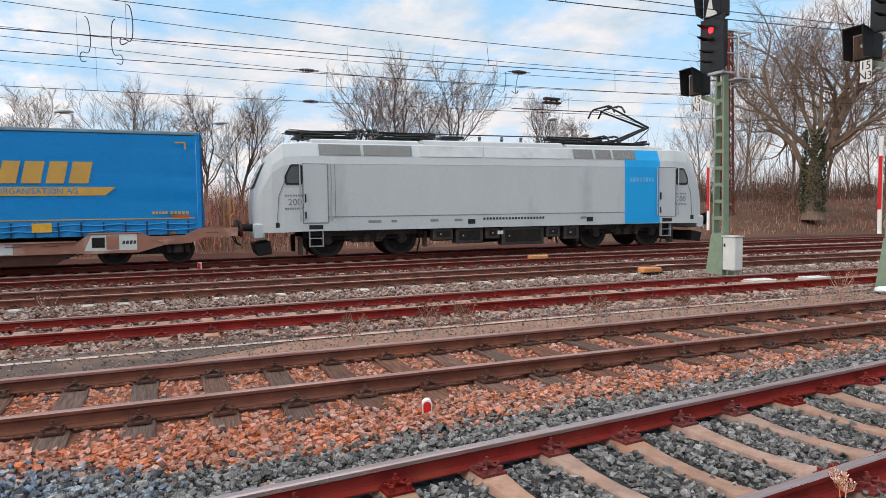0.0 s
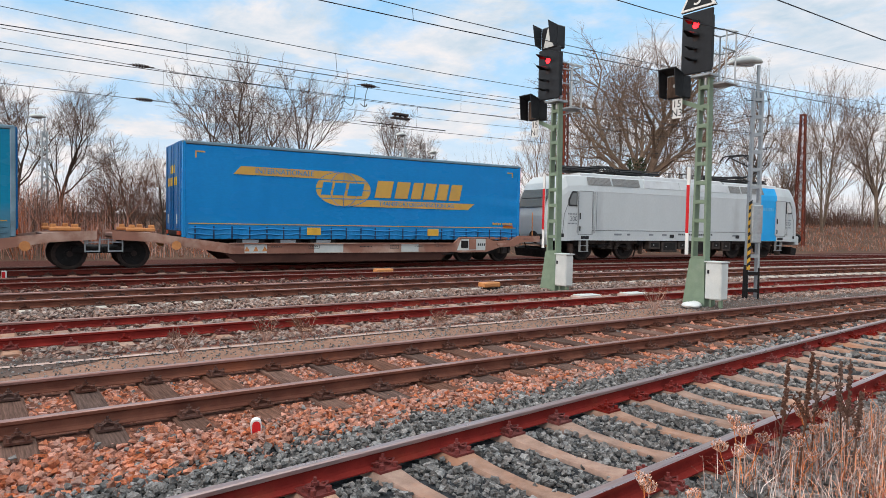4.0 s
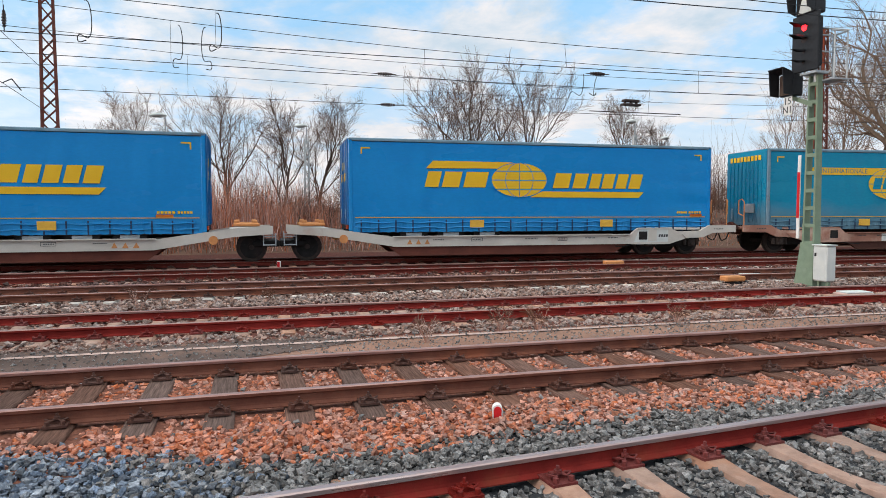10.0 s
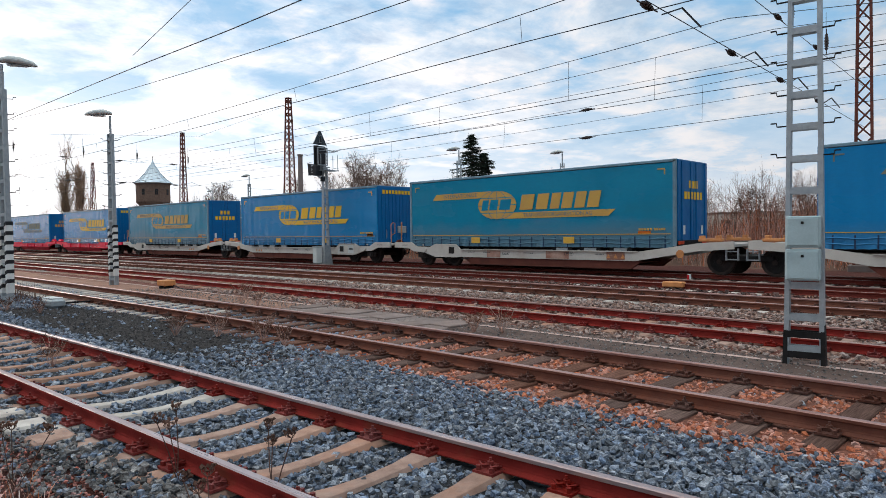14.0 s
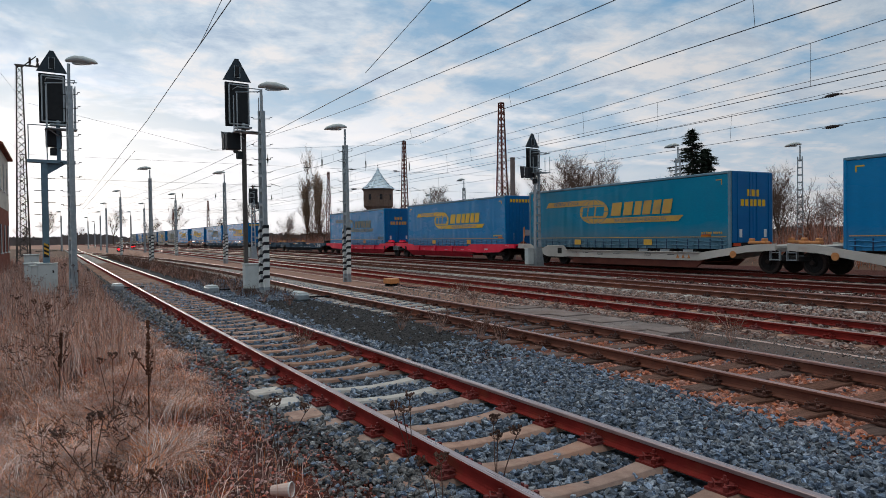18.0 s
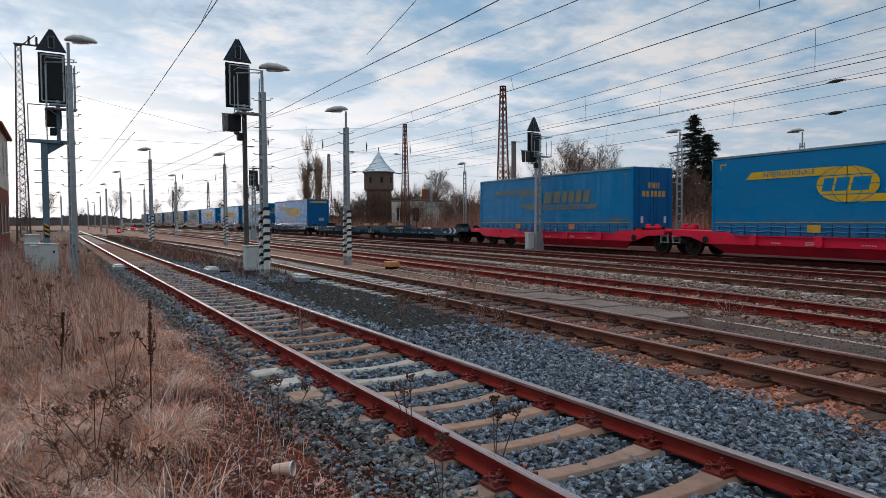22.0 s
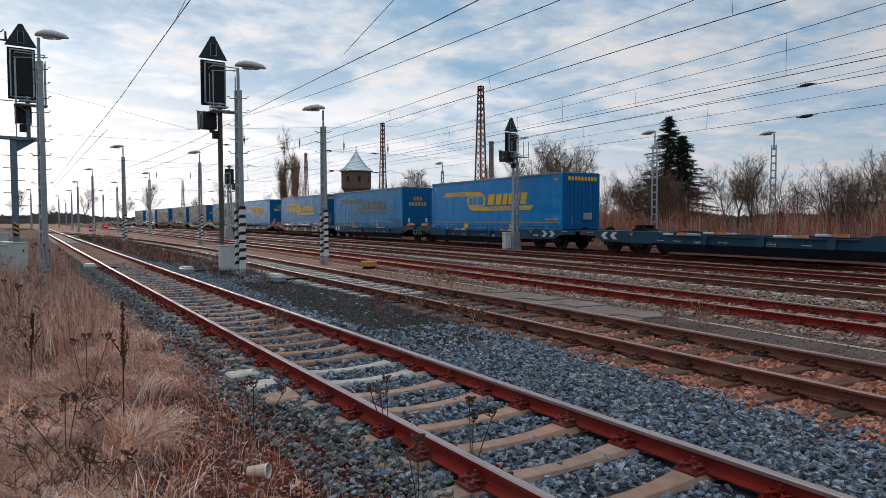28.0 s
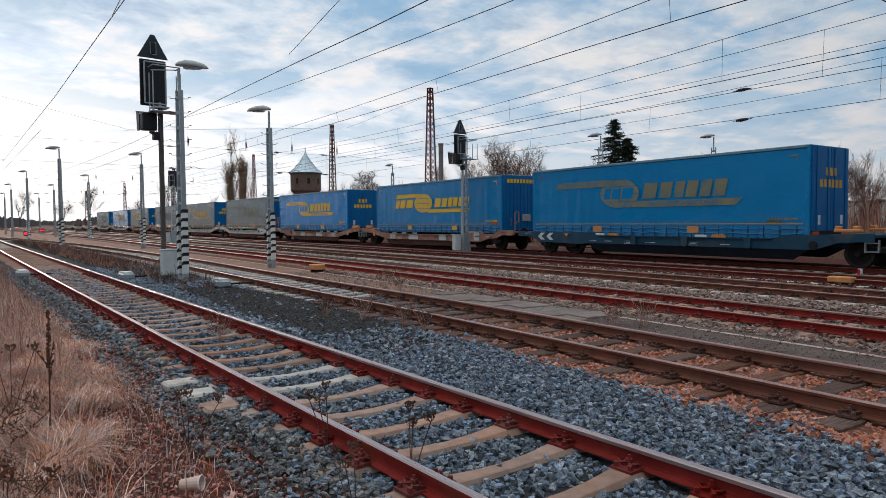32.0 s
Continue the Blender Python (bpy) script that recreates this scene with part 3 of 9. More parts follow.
def lay_ground():
    g = 2600
    xs = np.concatenate([[-g, -1200, -600], np.arange(-300, 301, 12.0), [600, 1200, g]])
    ys = np.concatenate([[-g, -900, -300], np.arange(-120, 241, 8.0), [500, 1200, g]])
    verts = [(x, y, -0.06 + 0.02 * noise.noise((x * 0.1, y * 0.1, 0))) for x in xs for y in ys]
    n = len(ys)
    faces = [(i * n + j, (i + 1) * n + j, (i + 1) * n + j + 1, i * n + j + 1) for i in range(len(xs) - 1) for j in range(n - 1)]
    tagged(new("ground", bulk("ground", verts, faces, M["soil"], smooth=True)), label="brown winter soil of the railway yard", kind="structure")
    c = track_y
    near = LONG[LONG < 34]
    strip("ballast_bed_1", near, lambda x: c(1, x) - np.interp(x, (2, 5), (1.32, 1.75)), lambda x: np.minimum(c(1, x) + 1.95 - 0.012 * np.clip(x, 0, 99), c(2, x) - 0.6), -0.012, M["bed_grey_gap_shade"], "grey ballast bed under the siding, stone-gap shade in its colour", 4)
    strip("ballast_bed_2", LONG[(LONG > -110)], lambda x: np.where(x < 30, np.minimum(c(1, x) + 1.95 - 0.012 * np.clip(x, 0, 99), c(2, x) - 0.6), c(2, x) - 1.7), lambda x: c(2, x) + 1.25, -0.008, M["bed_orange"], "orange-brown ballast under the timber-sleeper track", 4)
    strip("service_path", LONG, lambda x: np.minimum(c(2, x) + 1.25, c(3, x) - 2.0), lambda x: c(3, x) - 1.7, -0.004, M["sand"], "sandy service path between the tracks", 3)
    strip("asphalt_path", LONG[(LONG > -13) & (LONG < 3)], lambda x: np.maximum(c(2, x) + 1.35, c(3, x) - 3.3 + 0.155 * max(x + 2, 0) ** 1.5), lambda x: c(3, x) - 1.5, 0.004, M["asphalt"], "worn grey asphalt of the service path", 3)
    strip("asphalt_patch", LONG[(LONG > 12) & (LONG < 40)], lambda x: c(2, x) + 1.3, lambda x: c(3, x) - 1.6, 0.004, M["asphalt"], "worn grey asphalt around the signal foot", 3)
    strip("kerb", LONG[(LONG > -40) & (LONG < 14)], lambda x: c(3, x) - 1.98, lambda x: c(3, x) - 1.86, 0.012, M["line"], "pale kerb strip along the service path", 1)
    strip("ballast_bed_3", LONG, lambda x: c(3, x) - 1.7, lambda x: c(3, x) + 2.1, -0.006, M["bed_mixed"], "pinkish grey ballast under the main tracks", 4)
    strip("ballast_bed_4", LONG, lambda x: c(3, x) + 2.1, lambda x: c(6, x) + 2.6, lambda x, t: -0.006 + 0.09 * min(1, t * 1.4), M["bed_dark_shaded"], "rusty brown ballast under main tracks, train's shade in its colour", 8)
    strip("cinder_patch", LONG[(LONG > -20.5) & (LONG < -8.5)], lambda x: c(1, x) + 1.5 + 0.05 * abs(x + 14), lambda x: c(2, x) - 1.05 - 0.09 * abs(x + 15), 0.012, M["cinder"], "black cinder patch between the tracks", 3)
    strip("grass_mat", np.arange(-80, 9, 2.0), lambda x: -14.0 + 0 * x, lambda x: c(1, x) - 1.4 - 0.12 * math.sin(x * 1.3), lambda x, t: -0.03, M["mat_straw_shaded"], "matted dead grass and leaf litter, blade-gap shade in its colour", 6)
    # Added strip in the darkened bed colour; deepens the dark beneath the train.
    strip("ballast_shoulder", np.arange(-300, 121, 4.0), lambda x: c(6, x) + 2.6, lambda x: c(6, x) + 6.2, lambda x, t: 0.1 + 0.05 * t + 0.02 * noise.noise((x * 0.3, t * 3, 8)), M["bed_dark_shaded"], "added dark strip at the bank's foot, shade painted in", 4)
    # the far side: a low bank
    strip("embankment", np.arange(-420, 200, 4.0), lambda x: c(6, x) + 2.6, lambda x: c(6, x) + 44, lambda x, t: 0.09 + (1.0 + 1.1 * max(0, math.tanh((x - 15) / 18))) * (1 - math.cos(math.pi * min(1, max(0, t - 0.05) * 4.2))) / 2 + 0.25 * noise.noise((x * 0.15, t * 9, 3)) * min(1, max(0, t - 0.05) * 5), M["soil"], "low overgrown bank behind the tracks", 22)


lay_ground()


# ---- tracks ----
PROFILE = ((-0.0625, 0), (0.0625, 0), (0.0625, 0.009), (0.015, 0.026), (0.009, 0.045), (0.009, 0.098), (0.033, 0.112), (0.0345, 0.139), (0.026, 0.149), (-0.026, 0.149), (-0.0345, 0.139), (-0.033, 0.112), (-0.009, 0.098), (-0.009, 0.045), (-0.015, 0.026), (-0.0625, 0.009))


def frame_at(k, x):
    """Place and heading of track k at x."""
    y = float(track_y(k, x))
    return y, math.atan2(float(track_y(k, x + 0.5)) - float(track_y(k, x - 0.5)), 1.0)


def rail(name, k, side, x0, x1, mats, parent, label):
    xs = [x for x in LONG if x0 <= x <= x1]
    n = len(PROFILE)
    verts = []
    for x in xs:
        y, a = frame_at(k, x)
        for u, w in PROFILE:
            o = side * 0.7525 + u
            verts.append((x - math.sin(a) * o, y + math.cos(a) * o, BED[k] + RAIL_TOP - 0.149 + w))
    faces, slots = [], []
    for i in range(len(xs) - 1):
        for j in range(n):
            faces.append((i * n + j, (i + 1) * n + j, (i + 1) * n + (j + 1) % n, i * n + (j + 1) % n))
            slots.append(1 if j in (8, 9) or (j == 7 and side < 0) or (j == 10 and side > 0) else 0)
    ob = new(name, bulk(name, verts, faces, mats, slots))
    ob.parent = parent
    return tagged(ob, label=label)


def sleeper_mesh(kind):
    s = Shape()
    if kind == "timber":
        s.box((0, 0, -0.085), (0.26, 2.6, 0.17), 0.012)
        return s.mesh("sleeper_timber", M["timber"])
    rings = []
    for y, zt, w in ((-1.2, -0.005, 0.24), (-1.15, 0.0, 0.26), (-0.55, 0.014, 0.26), (-0.3, -0.006, 0.21), (0, -0.014, 0.19), (0.3, -0.006, 0.21), (0.55, 0.014, 0.26), (1.15, 0.0, 0.26), (1.2, -0.005, 0.24)):
        t = w * 0.36
        rings.append([(-w / 2, y, -0.2), (-w / 2, y, zt - 0.05), (-t, y, zt - 0.004), (-t + 0.012, y, zt), (t - 0.012, y, zt), (t, y, zt - 0.004), (w / 2, y, zt - 0.05), (w / 2, y, -0.2)])
    s.loft(rings)
    return s.mesh("sleeper_concrete", M["concrete_pink"] if kind == "pink" else M["concrete_pale"])


def fastening_mesh(name, material):
    """Ribbed plate, two clamps, bolts and nuts at one rail seat."""
    s = Shape()
    s.box((0, 0, 0.01), (0.19, 0.40, 0.02), 0)
    for e in (-1, 1):
        s.box((0, e * 0.088, 0.03), (0.13, 0.055, 0.026), 0)
        s.box((0, e * 0.064, 0.042), (0.08, 0.055, 0.014), 0)
        s.tube((0, e * 0.095, 0.03), (0, e * 0.095, 0.105), 0.013, n=5)
        s.tube((0, e * 0.095, 0.05), (0, e * 0.095, 0.076), 0.028, n=6)
        s.path([(-0.075, e * 0.06, 0.04), (-0.085, e * 0.12, 0.062), (-0.04, e * 0.145, 0.05), (0, e * 0.1, 0.052), (0.04, e * 0.145, 0.05), (0.085, e * 0.12, 0.062), (0.075, e * 0.06, 0.04)], 0.009, 4)
        for q in (-1, 1):
            s.tube((q * 0.06, e * 0.17, 0.018), (q * 0.06, e * 0.17, 0.055), 0.021, n=5)
    return s.mesh(name, material)


SLEEPER = {k: sleeper_mesh(k) for k in ("timber", "pink", "pale")}
FAST = {"red": fastening_mesh("fastening_red", M["fast_red"]), "brown": fastening_mesh("fastening_brown", M["fast_brown"])}


def track(k, x0, x1, step, kind, rail_mat, head, fast, near, phase, label, rail_label):
    """Rails, sleepers and fastenings of one track; near: the stretch in which pieces are objects of their own."""
    base = thing("railway_track_%d" % k, Matrix(), label, "", kind="structure")
    for side in (-1, 1):
        rail("rail", k, side, x0, x1, [M[rail_mat], M[head]], base, rail_label)
    zs = BED[k] + RAIL_TOP - 0.149 - 0.012
    far_s, far_f = Shape(), Shape()
    x = x0 + phase % step
    count = 0
    while x < x1:
        y, a = frame_at(k, x)
        kd = kind(x) if callable(kind) else kind
        rng = random.Random(k * 7919 + int(x * 50))
        m = pose(x, y, zs, 0, 0, math.degrees(a) + rng.uniform(-0.8, 0.8)) @ pose(rng.uniform(-0.02, 0.02), rng.uniform(-0.05, 0.05), 0)
        if near[0] < x < near[1] and count < 298:
            count += 1
            s = part("sleeper", SLEEPER[kd], None, base, at=m)
            if near[0] * 0.45 < x < near[1]:
                for side in (-1, 1):
                    part("rail_fastening", FAST[fast], None, s, at=pose(0, side * 0.7525, 0.012))
        elif abs(x) < 190:
            w = 2.5
            far_s.box((x, y, zs - 0.08), (0.27, w, 0.16), 0, None)
            for side in (-1, 1):
                far_f.box((x, y + side * 0.7525, zs + 0.03), (0.14, 0.3, 0.05))
        x += step
    for nm, sh, mt, lb in (("sleepers", far_s, M["timber"] if kind == "timber" else M["concrete_pale"], "sleepers further along"), ("rail_fastenings", far_f, M["fast_" + fast], "fastenings further along")):
        if sh.v:
            tagged(part(nm, sh, mt, base, lb), kind="stuff")


# ---- the tracks themselves (pieces last in the file, called below) ----
def lay_tracks():
    track(1, -160, 33, 0.648, lambda x: "pale" if -8.75 < x < -7.4 else "pink", "rail_red", "rail_siding", "red", (-62, 22), 0.22, "siding track with red-rusted rails on concrete sleepers", "red-rusted rail with a worn head")
    track(2, -118, 180, 0.667, lambda x: "timber" if x > -15 else "pale", "rail_brown", "rail_head", "brown", (-45, 32), 0.1, "track with brown rails on weathered timber sleepers", "brown-rusted rail with a worn head")
    track(3, -560, 260, 0.69, "pink", "rail_red", "rail_head", "red", (-40, 30), 0.3, "track with red-rusted rails in mixed ballast", "red-rusted rail")
    track(4, -560, 260, 0.62, "pale", "rail_brown", "rail_head", "brown", (-30, 34), 0.2, "main track with brown rails on pale concrete sleepers", "brown-rusted rail")
    track(5, -560, 260, 0.62, "pink", "rail_dark", "rail_bright", "brown", (-6, 14), 0.2, "main track with dark red rails", "dark red rail with a worn head")
    track(6, -560, 260, 0.62, "pink", "rail_dark", "rail_bright", "brown", (-4, 12), 0.4, "main track with dark red rails that carries the train", "dark red rail with a worn head")


# ---- the train ----
TRAIN_MATS = dict(
    loco=mat("loco_silver", (0.54, 0.575, 0.59), (0.49, 0.525, 0.54), 0.7, 0.45, 0.05, bump=0.03, fine=40, stain=(0.36, 0.37, 0.38), stain_amount=0.25, stain_scale=0.6, stretch=(1, 1, 0.35)),
    loco_roof=mat("loco_roof_silver", (0.56, 0.58, 0.60), (0.47, 0.48, 0.5), 1.5, 0.5, 0.1, bump=0.04, stain=(0.33, 0.3, 0.28), stain_amount=0.25),
    loco_blue=mat("loco_blue", (0.002, 0.36, 0.78), (0.002, 0.33, 0.72), 1.5, 0.4, bump=0.03),
    grille=mat("grille_grey", (0.33, 0.33, 0.33), (0.22, 0.22, 0.22), 30, 0.6, 0.3, bump=0.5, fine=160),
    cab_glass=glass("cab_glass", (0.07, 0.085, 0.088), 0.06),
    line_grey=mat("panel_line_grey", (0.2, 0.21, 0.22), None, 5, 0.6, bump=0),
    mark_grey=mat("marking_grey", (0.24, 0.26, 0.29), None, 5, 0.6, bump=0),
    mark_pale=mat("marking_pale", (0.66, 0.68, 0.7), None, 5, 0.6, bump=0),
    mark_dark=mat("marking_dark", (0.05, 0.055, 0.06), None, 5, 0.6, bump=0),
    # Steel wheels near black: the shade under the train is in the colour.
    tread=mat("wheel_steel_shaded", (0.05, 0.036, 0.031), (0.03, 0.022, 0.019), 10, 0.75, 0.1, bump=0.1),
    roof_edge=mat("roof_rail_grey", (0.20, 0.32, 0.40), (0.13, 0.22, 0.28), 2, 0.6, 0.2, bump=0.05, stain=(0.12, 0.12, 0.12), stain_amount=0.3),
    tyre=mat("tyre_rubber", (0.025, 0.025, 0.025), (0.018, 0.017, 0.016), 8, 0.85, bump=0.2),
    blue_dark=mat("trailer_door_blue", (0.0, 0.13, 0.35), (0.0, 0.105, 0.30), 1.2, 0.38, bump=0.04, stain=(0.004, 0.11, 0.27), stain_amount=0.25),
    tail=mat("tail_lamp_red", (0.7, 0.08, 0.03), (0.55, 0.06, 0.02), 9, 0.35, bump=0),
    panel_sign=mat("panel_sign_blue", (0.12, 0.46, 0.80), None, 5, 0.6, bump=0),
    plate=mat("plate_white", (0.7, 0.71, 0.7), (0.6, 0.6, 0.6), 5, 0.6, bump=0.03),
)
TM = TRAIN_MATS


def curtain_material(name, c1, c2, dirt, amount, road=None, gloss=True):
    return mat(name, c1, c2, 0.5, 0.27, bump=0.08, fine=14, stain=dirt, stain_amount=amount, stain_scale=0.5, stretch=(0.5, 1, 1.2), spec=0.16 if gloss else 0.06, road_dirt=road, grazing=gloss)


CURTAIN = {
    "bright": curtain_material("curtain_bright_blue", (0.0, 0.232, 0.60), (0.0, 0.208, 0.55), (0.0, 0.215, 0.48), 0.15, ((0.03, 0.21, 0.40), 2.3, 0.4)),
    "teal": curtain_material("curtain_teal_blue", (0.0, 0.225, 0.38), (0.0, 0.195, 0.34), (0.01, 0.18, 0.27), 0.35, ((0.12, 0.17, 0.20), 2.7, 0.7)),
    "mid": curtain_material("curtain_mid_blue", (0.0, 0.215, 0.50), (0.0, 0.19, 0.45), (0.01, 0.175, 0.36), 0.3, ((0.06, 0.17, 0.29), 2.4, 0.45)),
    # Dirt-greyed blue; the glancing sky's pale wash is in the colour too.
    "worn": curtain_material("curtain_sheen_greyed_blue", (0.14, 0.19, 0.225), (0.17, 0.205, 0.22), (0.2, 0.2, 0.195), 0.45, ((0.2, 0.19, 0.175), 3.4, 0.8), gloss=False),
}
GOLD = {
    "bright": mat("lettering_gold", (0.78, 0.47, 0.02), (0.72, 0.42, 0.02), 2, 0.45, bump=0.03),
    "dull": mat("lettering_dull_gold", (0.62, 0.36, 0.075), (0.5, 0.3, 0.085), 1.2, 0.55, bump=0.05, stain=(0.22, 0.2, 0.14), stain_amount=0.25),
    "faded": mat("lettering_faded", (0.27, 0.235, 0.12), (0.15, 0.18, 0.16), 1.4, 0.6, bump=0.05, stain=(0.06, 0.15, 0.24), stain_amount=0.45),
}


def wheelset(parent, x, r, gauge=0.7525, n=20, label="", spokes=False):
    s = Shape()
    s.tube((0, -0.95, 0), (0, 0.95, 0), 0.085, n=8)
    for e in (-1, 1):
        y = e * gauge
        s.tube((0, y - 0.065, 0), (0, y + 0.065, 0), r, n=n)
        s.tube((0, y - e * 0.065, 0), (0, y - e * 0.095, 0), r + 0.028, n=n)
        s.tube((0, y + e * 0.065, 0), (0, y + e * 0.085, 0), r * 0.8, r * 0.74, n=n, slot=1)
        s.tube((0, y + e * 0.066, 0), (0, y + e * 0.072, 0), r * 0.97, r * 0.9, n=n)
        s.tube((0, y + e * 0.085, 0), (0, y + e * 0.14, 0), 0.15, n=8, slot=1)
        for i in range(5):
            a = i * 2 * math.pi / 5
            s.tube((math.cos(a) * r * 0.5, y + e * 0.08, math.sin(a) * r * 0.5), (math.cos(a) * r * 0.5, y + e * 0.1, math.sin(a) * r * 0.5), 0.05, n=6, slot=1)
    return part("wheelset", s, [TM["tread"], M["dark"]], parent, label, pose(x, 0, r))


def bar_text(s, x0, x1, y, z0, z1, chars, gap=0.25, slant=0.0, out=-1, depth=0.003, seed=1, notch=False):
    """A row of slanted blocks in the place of unreadable or protected lettering."""
    rng = random.Random(seed)
    w = (x1 - x0) / chars
    for i in range(chars):
        a, b = x0 + i * w, x0 + (i + 1 - gap) * w
        k = slant * (z1 - z0)
        poly = [(a, z0), (b, z0), (b + k, z1), (a + k, z1)]
        if notch:
            m0, m1 = z0 + (z1 - z0) * 0.42, z0 + (z1 - z0) * 0.58
            side = i % 2
            if side:
                poly = [(a, z0), (b, z0), (b + slant * (m0 - z0), m0), (a + (b - a) * 0.5 + slant * (m0 - z0), m0), (a + (b - a) * 0.5 + slant * (m1 - z0), m1), (b + slant * (m1 - z0), m1), (b + k, z1), (a + k, z1)]
            else:
                poly = [(a, z0), (a + (b - a) * 0.36, z0), (a + (b - a) * 0.36 + slant * (m0 - z0), m0), (a + (b - a) * 0.64 + slant * (m0 - z0), m0), (a + (b - a) * 0.64, z0), (b, z0), (b + k, z1), (a + k, z1)]
        s.prism(poly, y, y + out * depth)
    return s


def locomotive():
    b = thing("locomotive", Matrix(), "silver grey electric locomotive with a blue panel pulling the train", "locomotive")
    # body shell: rings along x of the same eight corners
    def ring(x, hw, zb, zs, zt, k=0.86):
        return [(x, -hw, zb), (x, hw, zb), (x, hw, zs), (x, hw * 0.97, zs + (zt - zs) * 0.35), (x, hw * k, zt - 0.06), (x, hw * k * 0.9, zt), (x, -hw * k * 0.9, zt), (x, -hw * k, zt - 0.06), (x, -hw * 0.97, zs + (zt - zs) * 0.35), (x, -hw, zs)]
    ends = [(8.93, 1.06, 0.98, 1.55, 2.0), (8.86, 1.14, 0.92, 1.8, 2.35), (8.62, 1.3, 0.9, 2.3, 2.95), (8.32, 1.41, 0.9, 2.82, 3.5), (7.95, 1.465, 0.9, 3.06, 3.82), (7.35, 1.485, 0.92, 3.12, 3.86)]
    rows = [ring(-x, *r) for x, *r in ends] + [ring(x, *r) for x, *r in ends[::-1]]
    s = Shape().loft([r[::1] for r in rows])
    part("body", s, TM["loco"], b)
    # roof plates
    for x0, x1, zt in ((-7.0, -3.3, 3.98), (-3.1, 2.4, 4.02), (2.6, 6.9, 3.98)):
        s = Shape().prism([(-1.33, 3.5), (1.33, 3.5), (1.18, zt - 0.05), (1.05, zt), (-1.05, zt), (-1.18, zt - 0.05)], x0, x1, axis="x")
        part("roof_plate", s, TM["loco_roof"], b)
    for x0, x1 in ((-6.8, -5.4), (-5.3, -3.6), (2.75, 3.6), (3.7, 4.4), (4.5, 5.5)):
        for e in (-1, 1):
            s = Shape()
            s.add([(x0, e * 1.452, 3.42), (x1, e * 1.452, 3.42), (x1, e * 1.31, 3.78), (x0, e * 1.31, 3.78)], [(0, 1, 2, 3) if e < 0 else (3, 2, 1, 0)])
            k = int((x1 - x0) / 0.07)
            for i in range(k):
                x = x0 + (i + 0.5) * (x1 - x0) / k
                s.box((x, e * 1.383, 3.6), (0.02, 0.03, 0.38), 0, Matrix.Rotation(e * 0.37, 3, "X"))
            part("roof_grille", s, TM["grille"], b)
    for x0, x1 in ((-3.3, -1.0), (-0.9, 2.6)):
        for e in (-1, 1):
            part("roof_cover", Shape().prism([(e * 1.4, 3.4), (e * 1.455, 3.41), (e * 1.31, 3.79), (e * 1.25, 3.79)], x0, x1, axis="x"), TM["loco_roof"], b, "raised grey roof cover")
    # blue panel and lower sill
    for e in (-1, 1):
        s = Shape().box((5.78, e * 1.491, 2.03), (1.62, 0.012, 2.18), 0)
        for (za, ya), (zb, yb) in (((3.12, 1.497), (3.39, 1.456)), ((3.39, 1.456), (3.5, 1.408)), ((3.5, 1.41), (3.79, 1.297))):
            s.add([(4.97, e * ya, za), (6.59, e * ya, za), (6.59, e * yb, zb), (4.97, e * yb, zb)], [(0, 1, 2, 3) if e < 0 else (3, 2, 1, 0)])
        part("blue_panel", s, TM["loco_blue"], b, "bright blue livery panel")
        t = bar_text(Shape(), 5.2, 6.35, e * 1.499, 2.55, 2.72, 8, 0.3, 0, e)
        part("panel_marking", t, TM["panel_sign"], b)
        part("side_seam", Shape().box((0, e * 1.4905, 1.38), (14.2, 0.01, 0.025)), TM["line_grey"], b)
        for x in (-6.3, 6.6):
            part("panel_seam", Shape().box((x, e * 1.4905, 2.25), (0.014, 0.01, 1.72)), TM["line_grey"], b)
        for sg in (-1, 1):
            part("cab_crease", Shape().path([(sg * 8.2, e * 1.43, 1.15), (sg * 8.12, e * 1.455, 2.1), (sg * 7.75, e * 1.475, 2.95)], 0.012, 4), TM["line_grey"], b)
        part("gutter", Shape().box((0, e * 1.475, 3.13), (14.6, 0.03, 0.035), 0.008), TM["loco_roof"], b)
        for x in (-6.05, 6.05):
            sg = 1 if x > 0 else -1
            xd = sg * 6.95
            door = part("cab_door", Shape().box((xd, e * 1.489, 2.15), (0.78, 0.02, 1.9), 0.006), TM["loco"], b)
            fr = Shape()
            for dx in (-0.41, 0.41):
                fr.box((xd + dx, e * 1.492, 2.15), (0.018, 0.02, 1.96))
            for dz in (-0.97, 0.97):
                fr.box((xd, e * 1.492, 2.15 + dz), (0.82, 0.02, 0.018))
            part("door_seal", fr, TM["line_grey"], door)
            for dx in (-0.5, 0.5):
                hr = Shape().tube((xd + dx, e * 1.545, 1.25), (xd + dx, e * 1.545, 3.1), 0.022, n=6)
                for z in (1.3, 2.1, 3.05):
                    hr.tube((xd + dx, e * 1.48, z), (xd + dx, e * 1.545, z), 0.014, n=5)
                part("handrail", hr, M["steel"], b)
            for hz, hl in ((2.0, 0.28), (1.45, 0.22)):
                part("door_handle", Shape().box((xd - 0.33, e * 1.52, hz), (0.04, 0.05, hl), 0.01), M["dark"], door)
            xw = sg * 7.62
            w = Shape().prism([(xw + sg * u, w_) for u, w_ in ((-0.27, 2.5), (-0.2, 2.44), (0.26, 2.44), (0.31, 2.5), (0.31, 2.72), (0.14, 3.06), (0.08, 3.1), (-0.2, 3.1), (-0.27, 3.03))], e * 1.46, e * 1.502)
            win = part("cab_window", w, M["black"], b, "black rubber window frame")
